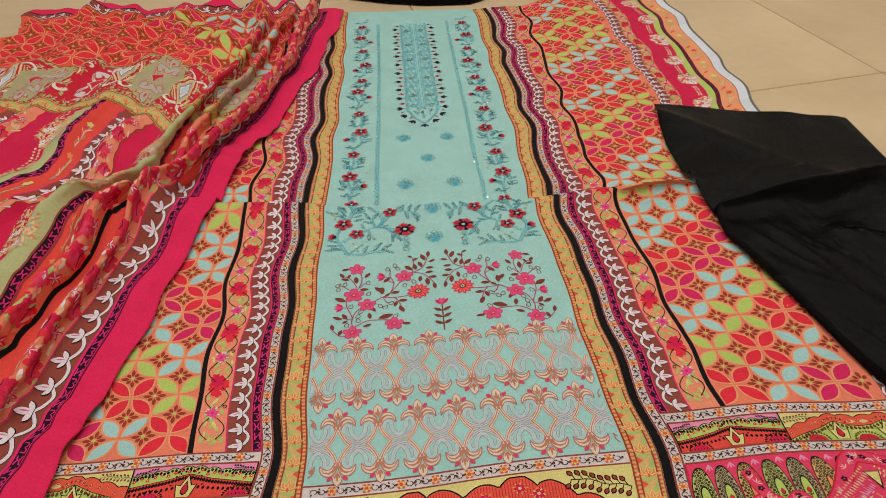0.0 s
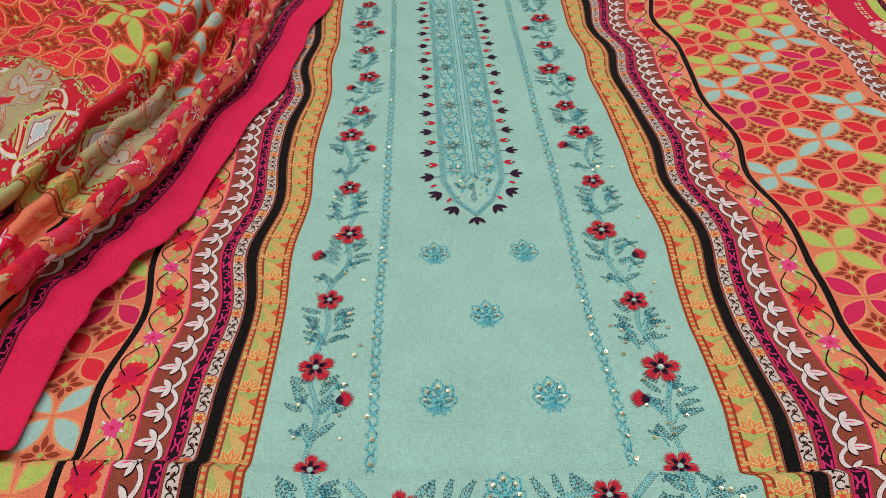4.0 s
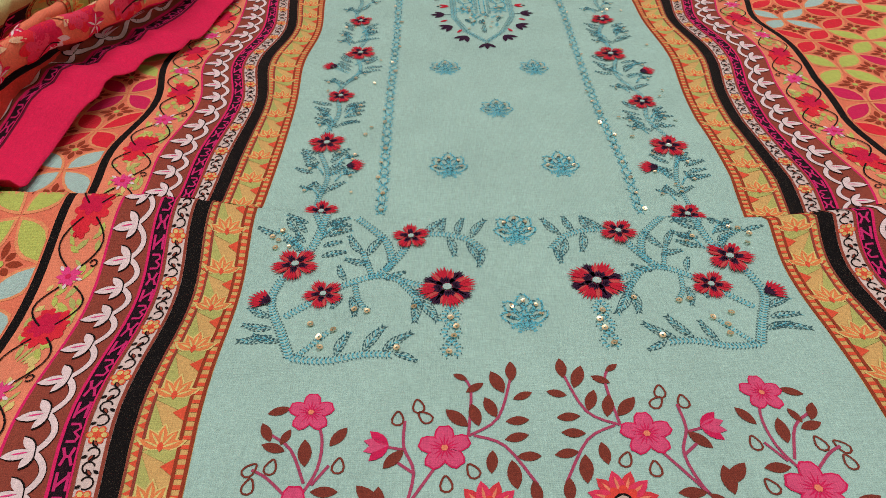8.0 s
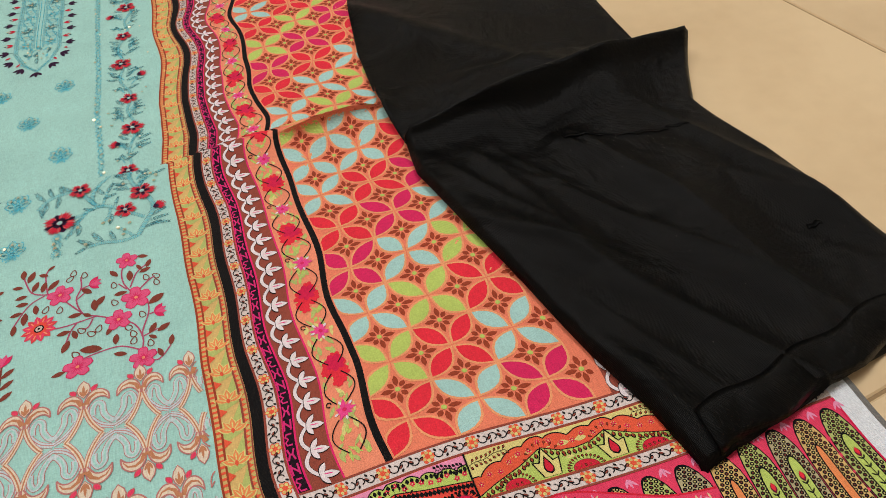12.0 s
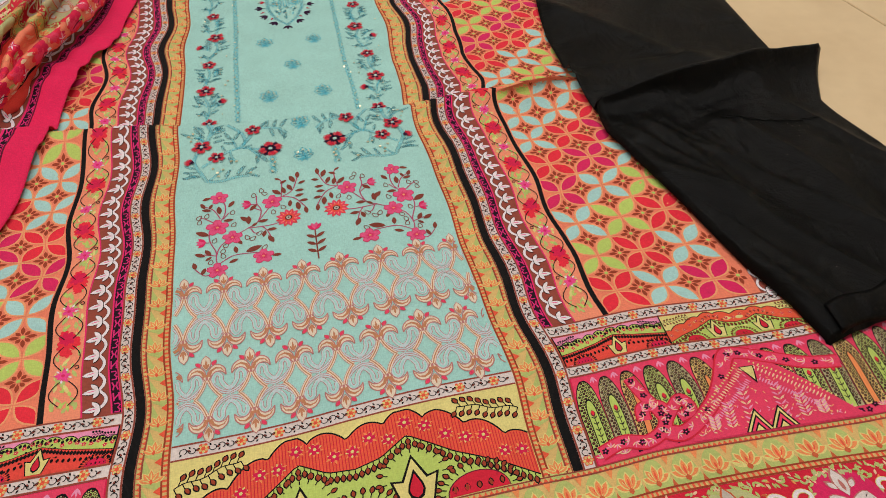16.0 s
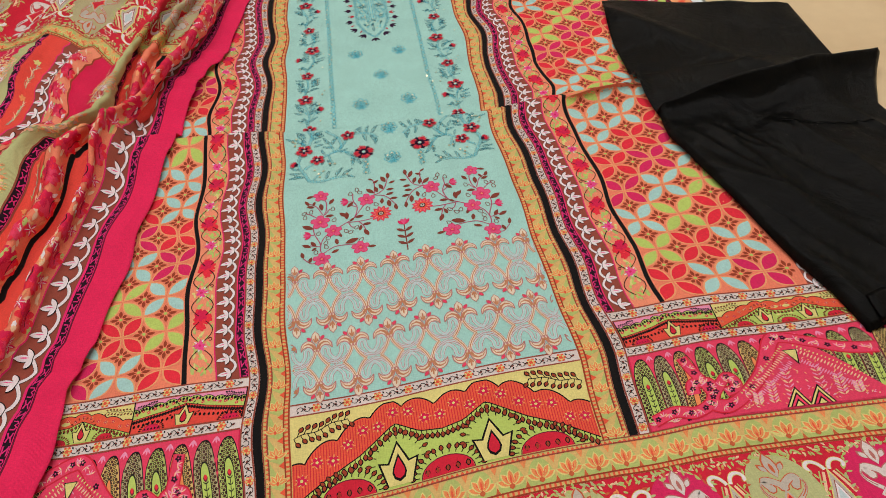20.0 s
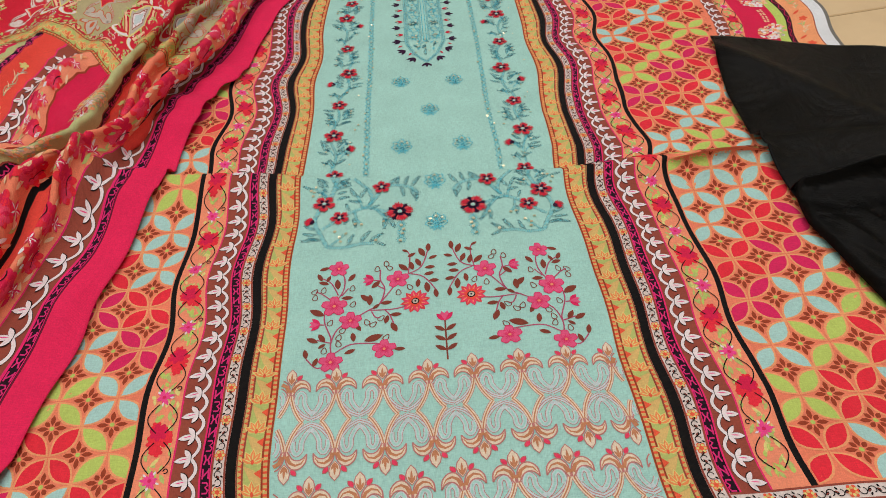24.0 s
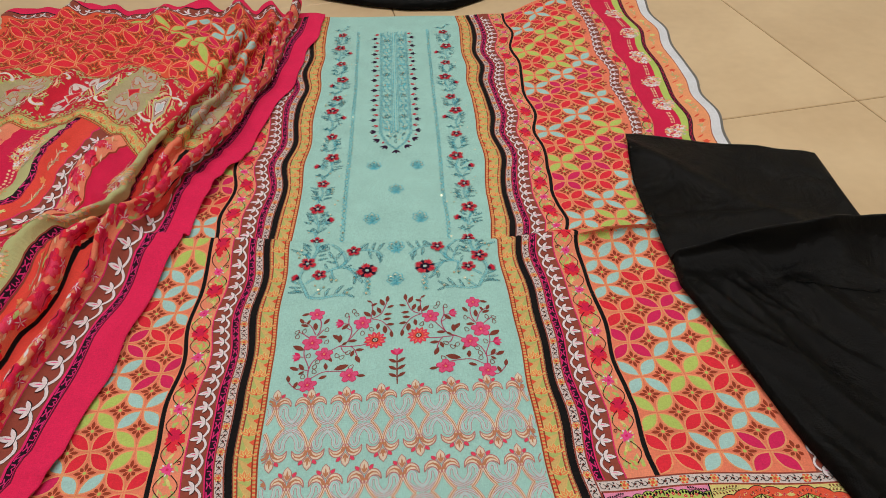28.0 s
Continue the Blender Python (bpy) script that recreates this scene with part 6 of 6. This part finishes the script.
def fold_table():
    """Bends the cloth along its width by the folds' slopes and sums it up, so that it keeps its length: how far in, how high."""
    Pg, Qg = np.meshgrid(P_GRID, Q_GRID)
    th, carried_up = np.zeros_like(Pg), 0.0
    for c, up, steep, down, force in FOLDS:
        k = np.interp(Qg, Q_AT, force)
        k = (k + np.interp(Qg - 0.04, Q_AT, force) + np.interp(Qg + 0.04, Q_AT, force)) / 3
        c0 = c + 0.005 * np.sin(Qg * 9 + c * 40)
        rise = np.radians(steep) * k
        rises = up * np.sin(rise) + (carried_up if down else 0.0)
        carried_up = 0.0 if down else rises
        fall = np.arcsin(np.clip(rises / max(down, 0.01), 0, 0.95))
        th = th + rise * ((Pg > c0) & (Pg < c0 + up)) - fall * ((Pg >= c0 + up) & (Pg < c0 + up + down))
    calm = smooth((Pg - 0.02) / 0.05)
    th = th + calm * (0.20 * np.sin(Pg * 95 + Qg * 17 + 2 * np.sin(Qg * 9)) + 0.14 * np.sin(Pg * 170 - Qg * 23 + 1.3))
    w = np.exp(-(np.arange(-6, 7) / 3.2) ** 2)
    w /= w.sum()
    th = np.stack([np.convolve(np.pad(row, 6, mode="edge"), w, mode="valid") for row in th])
    inward, high = np.cumsum(np.cos(th), 1) * P_STEP, np.cumsum(np.sin(th), 1) * P_STEP
    # lets the rest settle back onto the floor between the folds
    lowest = np.stack([np.minimum.accumulate(row[::-1])[::-1] for row in high])
    drift = np.stack([np.convolve(np.pad(row, 30, mode="edge"), np.ones(61) / 61, mode="valid") for row in lowest])
    high = high - np.minimum(drift, high)
    return inward, np.clip(high, 0, None)


INWARD, HIGH = fold_table()


def from_table(T, p, q):
    a = np.clip(np.asarray(p, float) / P_STEP, 0, len(P_GRID) - 1.001)
    b_ = np.clip((np.asarray(q, float) - Q_GRID[0]) / Q_STEP, 0, len(Q_GRID) - 1.001)
    i, j = a.astype(int), b_.astype(int)
    f, g = a - i, b_ - j
    return (T[j, i] * (1 - f) + T[j, i + 1] * f) * (1 - g) + (T[j + 1, i] * (1 - f) + T[j + 1, i + 1] * f) * g


def shawl_sheet(p, q):
    """p: across the cloth, in from the pink hem; q: along the hem."""
    p, q = np.asarray(p, float), np.asarray(q, float)
    a, h = from_table(INWARD, p, q) + np.minimum(p, 0), from_table(HIGH, p, q)
    slope = (curve_x(EDGE, q + 0.03) - curve_x(EDGE, q - 0.03)) / 0.06
    far = smooth(a / 0.16)
    slope = slope * (1 - far) + np.interp(q, [0.1, 0.5, 0.9, 1.3], [0.30, 0.30, 0.24, 0.16]) * far
    n = np.sqrt(1 + slope ** 2)
    x = curve_x(EDGE, q) - a / n + (0.0035 * np.sin(q * 31) + 0.002 * np.sin(q * 67 + 1)) * np.exp(-a / 0.03)
    sag = np.interp(a, [0, 0.06, 0.10, 0.135, 0.18, 0.24, 0.33, 0.6], [0, 0, 0, -0.040, 0.012, 0.045, 0.020, 0.0])
    y = q + a * slope / n + sag * smooth((q - 0.60) / 0.22) * (1 - 0.6 * smooth((q - 1.0) / 0.2))
    z = 0.004 + h + 0.0022 * (1 + np.sin(q * 26 + a * 40)) * smooth(a / 0.02) + 0.0016 * (1 + np.sin(q * 55 - a * 60)) * smooth(a / 0.02)
    z = z + smooth((q - 0.84) / 0.1) * smooth((a - 0.10) / 0.05) * (0.010 * np.exp(-(np.sin(a * 15 + q * 9) / 0.30) ** 2) + 0.006 * np.exp(-(np.sin(a * 11 - q * 19 + 0.7) / 0.26) ** 2))
    return np.stack([x, y, lie(x, y) + z], -1)


ONE_SIDED.add(shawl_sheet)
HEM_P = [0, 0.027, 0.0285, 0.0360, 0.0370, 0.0385, 0.0640, 0.0655, 0.103, 0.113]
HEM_C = ["fuchsia", "wine", "violet", "pink", "pink", "umber", "pink", "coral", "black"]
STRIPE_P = [0.113, 0.144, 0.150, 0.194, 0.196, 0.217, 0.219, 0.228, 0.230, 0.254, 0.318, 0.320, 0.352, 0.354, 0.378, 0.380, 0.410, 0.420, 0.448, 0.505, 0.545, 0.547, 0.570, 0.610, 0.617, 0.650, 0.76]
STRIPE_C = ["redcoral", "black", "coral", "brown", "redcoral", "umber", "violet", "umber", "sage", "hotpink", "brown", "blush", "pink", "umber", "pink", "redcoral", "violet", "sage", "hotpink", "blush", "pink", "umber", "redcoral", "violet", "sage", "hotpink"]
Q_LOW, Q_BORDER, Q_MEDAL, Q_NET, Q_END = 0.10, 0.845, 0.875, 1.010, 1.325


def shawl_colour(p, q):
    if q > Q_END - 0.020:
        return "fuchsia"
    if q > Q_END - 0.045 and p > 0.045:
        return "umber" if q < Q_END - 0.024 else "violet"
    if p < 0.113:
        for a, c, col in zip(HEM_P, HEM_P[1:], HEM_C):
            if a <= p < c:
                return col
    if q > Q_NET:
        return "tangerine"
    if q > Q_BORDER:
        return "hotred" if q > Q_MEDAL else "gold"
    for a, c, col in zip(STRIPE_P, STRIPE_P[1:], STRIPE_C):
        if a <= p < c:
            return col
    return "hotpink"


thick(base_sheet("cloth", shawl_sheet, lines(HEM_P + STRIPE_P[1:-1] + [0.755], 0.0032), lines([Q_LOW, Q_BORDER, Q_MEDAL, Q_NET, Q_END - 0.045, Q_END - 0.024, Q_END - 0.020, Q_END], 0.005), shawl_colour, dupatta, "thin red striped cloth in loose folds with a pink hem"), 0.0005, 1)
D = Cloth(shawl_sheet, 0.0004, lambda c: np.full(len(c), 0.0042))
glyph_band(D, 0.0322, 0.0075, Q_LOW, Q_END - 0.03, 1)
leaf_band(D, 0.0518, 0.0245, Q_LOW, Q_END - 0.05, 1, 0.027)
D.lay("printed_leaf_border", dupatta, "white leaf vine and pink sign print", "stuff")


def rose_band(K, at, w, s0, s1, P, squeeze=1.0, seed=1, ground="rosered"):
    """Roses with cream and green leaves and streaked peonies; squeeze: how far the band is drawn together across."""
    rnd = random.Random(seed)
    A = Along(K, False, at, 1)
    A.q = lambda c, s: (at + min(max(c / squeeze, -w / 2), w / 2), s)
    h = w / 2 * squeeze
    ok = lambda s, r: s0 + r < s < s1 - r
    k = 0
    while s0 + k * P < s1:
        s = s0 + k * P
        for i in range(22):
            c, q = rnd.uniform(-0.95, 0.95) * h, s + rnd.uniform(0.0, 1.0) * P
            if ok(q, 0.5 * h):
                A.leaf(c, q, rnd.choice((60, 75, 90, 105, 120, 250, 285)) + rnd.uniform(-15, 15), rnd.uniform(0.40, 0.80) * h, 0.19 * h, rnd.choice(("leafgreen", "cream", "cream", "peach", "hotpink", "petalwhite")), 1.4 + 1.8 * rnd.random(), 5)
        for q, e in ((s + 0.25 * P, -0.25), (s + 0.72 * P, 0.25)):
            if not ok(q, h):
                continue
            A.blossom(e * h, q, 0.86 * h, 9, "red", 2.2, 0.3, 0.4)
            A.blossom(e * h + 0.1 * h, q + 0.25 * h, 0.60 * h, 7, "hotpink", 2.6, 0.3, 0.1)
            A.blossom(e * h - 0.2 * h, q - 0.2 * h, 0.50 * h, 6, "rosepink", 2.7, 0.35, 1.1)
            for i in range(5):
                A.leaf(-e * 2.2 * h, q + 0.10 * P, 72 * i + 15, 0.44 * h, 0.20 * h, "fuchsia", 3.4, 4)
                A.leaf(-e * 2.2 * h, q + 0.10 * P, 72 * i + 22, 0.36 * h, 0.07 * h, "petalwhite", 3.9, 3)
            if squeeze < 1.5:
                A.stroke([(e * 3.2 * h * (0.9 - 0.25 * math.sin(t)), q - 0.3 * h + 0.35 * h * t) for t in np.linspace(0, 2.6, 8)], 0.0008, "black", 4)
        k += 1


rose_band(D, 0.0842, 0.037, Q_LOW, Q_END - 0.05, 0.072, 1.0, 21)
D.lay("printed_floral_border", dupatta, "red and pink rose print on coral", "stuff")
for at, w_, P_, sd in ((0.172, 0.042, 0.084, 33), (0.336, 0.031, 0.066, 32), (0.525, 0.038, 0.080, 35)):
    rose_band(D, at, w_, Q_LOW, Q_BORDER - 0.003, P_, 1.0, sd)
D.lay("printed_stripe", dupatta, "red and pink rose stripe print", "stuff")
for at, w_ in ((0.366, 0.023), (0.5585, 0.022)):
    leaf_band(D, at, w_, Q_LOW, Q_BORDER - 0.004, 1, 0.020)
for at, w_ in ((0.2235, 0.0085), (0.415, 0.0095), (0.6135, 0.0065)):
    glyph_band(D, at, w_, Q_LOW, Q_BORDER - 0.004, 1)
D.lay("printed_stripe", dupatta, "white leaf and pink sign stripe print", "stuff")
A = Along(D, False, 0.0, 1)
rnd = random.Random(8)
HEX = [(math.cos(t), math.sin(t)) for t in (0, 1.05, 2.1, 3.14, 4.2, 5.24)]
# rounded heaps of cream blossom along the sage stripes, with strings of dots between them
for c0, wide, v0 in ((0.258, 0.020, 0.125), (0.450, 0.017, 0.150), (0.652, 0.015, 0.130)):
    v = v0
    while v < Q_BORDER - 0.06:
        for i in range(330):
            a, q = rnd.uniform(0, 6.28), math.sqrt(rnd.random())
            x, y = c0 + wide * q * math.cos(a), v + 0.026 + 0.031 * q * math.sin(a)
            r = rnd.uniform(0.0010, 0.0021)
            A.poly([(x + r * h, y + r * g) for h, g in HEX], rnd.choice(("cream", "cream", "peach", "dove", "orange", "lemon")), 2 + rnd.random())
        for i in range(40):
            a = rnd.uniform(-0.6, 3.7)
            x, y = c0 + wide * math.cos(a), v + 0.026 + 0.031 * math.sin(a)
            A.leaf(x, y, math.degrees(a) + rnd.uniform(-25, 25), rnd.uniform(0.003, 0.0065), 0.0010, rnd.choice(("orange", "lemon", "peach")), 2)
        for dx, dy in ((0.4, 0.006), (-0.3, 0.012), (0.1, 0.032), (0.6, 0.030)):
            for i in range(5):
                A.leaf(c0 + dx * wide, v + dy, 72 * i + 10, 0.0058, 0.0032, "petalwhite", 4)
            A.disc(c0 + dx * wide, v + dy, 0.0011, "red", 5)
        for i in range(7):
            for e in (-1, 1):
                r = rnd.uniform(0.0016, 0.0024)
                x, y = c0 + 0.008 + e * 0.0032, v + 0.056 + i * 0.0062 + e * 0.001
                A.poly([(x + r * h, y + r * g) for h, g in HEX], "cream", 2)
        v += 0.100
for c0, k in ((0.206, 0.7), (0.395, 0.8), (0.590, 1.0)):
    v = Q_LOW + 0.02
    while v < Q_BORDER - 0.07:
        A.stroke([(c0 + k * 0.004 * math.sin(i), v + 0.005 * i) for i in range(8)], 0.0009, "khaki", 1)
        for i in range(14):
            a = rnd.uniform(30, 150)
            l_ = rnd.uniform(0.006, 0.012)
            x, y = c0, v + 0.003 * i
            ex, ey = x + k * l_ * math.cos(radians(a)), y + l_ * math.sin(radians(a))
            A.stroke([(x, y), ((x + ex) / 2, (y + ey) / 2 + 0.001), (ex, ey)], 0.0018, rnd.choice(("dove", "cream", "khaki", "leafgreen")), 2, True)
        A.blossom(c0 + 0.003, v + 0.046, 0.0065 * max(k, 0.6), 5, rnd.choice(("lemon", "orange")), 3, 0.4)
        v += 0.062
D.lay("printed_blossom", dupatta, "cream and yellow blossom print", "stuff")
gold_band(D, True, (Q_BORDER + Q_MEDAL) / 2, Q_MEDAL - Q_BORDER, 0.114, 0.75, 1)
fleur_row(D, 0.114, 0.75, Q_MEDAL, Q_NET, 0.160, 1, 1.45, "hotred", "khaki")
rnd = random.Random(12)
for i in range(520):
    w_, s_ = rnd.uniform(0.118, 0.745), rnd.uniform(Q_MEDAL + 0.006, Q_NET - 0.006)
    if rnd.random() < 0.4:
        D.leaf(w_, s_, rnd.uniform(0, 360), rnd.uniform(0.004, 0.008), 0.0018, rnd.choice(("khaki", "dove", "cream")), 1)
    else:
        a = rnd.uniform(0, 6.28)
        D.stroke([(w_ + 0.0028 * math.cos(a + j * 0.8), s_ + 0.0028 * math.sin(a + j * 0.8)) for j in range(6)], 0.0012, rnd.choice(("petalwhite", "dove", "cream")), 1)
for v_ in (Q_NET - 0.004, Q_NET + 0.001):
    D.stroke([(0.114 + 0.004 * i, v_ + 0.001 * math.sin(i)) for i in range(159)], 0.0016, "khaki" if v_ < Q_NET else "brown", 2)
D.lay("printed_medallion_border", dupatta, "red print with sage medallions and white scrolls", "stuff")
lattice(D, 0.114, 0.75, Q_NET + 0.002, Q_END - 0.047, 1, 0.135, Q_NET + 0.03, 1.4, {k: v for k, v in zip(range(-10, 4), ["hotpink", "mist", "fuchsia", "hotpink", "fuchsia", "hotpink", "mist", "fuchsia", "hotpink", "hotpink", "mist", "fuchsia", "lime", "hotpink"])})
D.lay("printed_lattice", dupatta, "red lattice print with pale aqua petals", "stuff")
leaf_band(D, Q_END - 0.035, 0.018, 0.05, 0.75, 1, 0.02, level=True)
D.lay("printed_leaf_border", dupatta, "white leaf vine print", "stuff")


# ---- black cloth bundle beyond the kameez ----
def bundle_h(x, y, s, t):
    return -0.002 + 0.045 * np.sin(math.pi * np.clip(s, 0, 1)) ** 0.6 * (0.8 + 0.2 * np.sin(x * 9 + y * 5)) * smooth(t / 0.06) * smooth((1 - t) / 0.06)


NEAR = [(-0.20, 1.45), (-0.126, 1.405), (-0.055, 1.365), (0.016, 1.338), (0.10, 1.328), (0.184, 1.385), (0.26, 1.41), (0.33, 1.44)]
P, F = patch(NEAR, [(a, c + 0.22) for a, c in NEAR], bundle_h, 30, 60)
tagged(thick(new("rolled_cloth", mesh_of("rolled_cloth", P, F, [BLACK]))), "rolled black cloth lying on the tiled floor", "fabric")

# ---- floor tiles ----
G, TA = 0.0011, radians(8.4)
bm = bmesh.new()
bmesh.ops.create_cube(bm, size=1, matrix=Matrix.Diagonal((0.6 - 2 * G, 0.6 - 2 * G, 0.008, 1)))
bmesh.ops.bevel(bm, geom=[e for e in bm.edges if all(v.co.z > 0 for v in e.verts)], offset=0.0012, segments=1, affect="EDGES")
tile_me = bpy.data.meshes.new("tile")
bm.to_mesh(tile_me); bm.free()
tile_me.materials.append(TILE)


def trimmed(poly):
    """Cuts a tile's outline to the room."""
    for ax, lim, sg in ((0, -2.199, 1), (0, 2.199, -1), (1, -1.799, 1), (1, 3.199, -1)):
        out = []
        for p, q in zip(poly, poly[1:] + poly[:1]):
            ip, iq = sg * (p[ax] - lim) >= 0, sg * (q[ax] - lim) >= 0
            if ip:
                out.append(p)
            if ip != iq:
                f = (lim - p[ax]) / (q[ax] - p[ax])
                out.append((p[0] + f * (q[0] - p[0]), p[1] + f * (q[1] - p[1])))
        poly = out
        if len(poly) < 3:
            return []
    return poly


spin = lambda a, c: (0.66 + a * math.cos(TA) - c * math.sin(TA), 0.915 + a * math.sin(TA) + c * math.cos(TA))
for i in range(-7, 6):
    for j in range(-7, 6):
        a, c = (i + 0.5) * 0.6, (j + 0.5) * 0.6
        x, y = spin(a, c)
        if abs(x) < 1.78 and -1.38 < y < 2.78:
            t_ = new("tile", tile_me)
            t_.matrix_world = pose(x, y, -0.010, 0, 0, math.degrees(TA))
            under(t_, floor)
            continue
        r = 0.3 - G
        cut = trimmed([spin(a + p * r, c + q * r) for p, q in ((-1, -1), (1, -1), (1, 1), (-1, 1))])
        if cut:
            n = len(cut)
            V = [(p, q, -0.014) for p, q in cut] + [(p, q, -0.006) for p, q in cut]
            F = [tuple(range(n, 2 * n)), tuple(range(n))[::-1]] + [(k, (k + 1) % n, n + (k + 1) % n, n + k) for k in range(n)]
            under(new("tile", mesh_of("tile", V, F, [TILE], None, False)), floor)
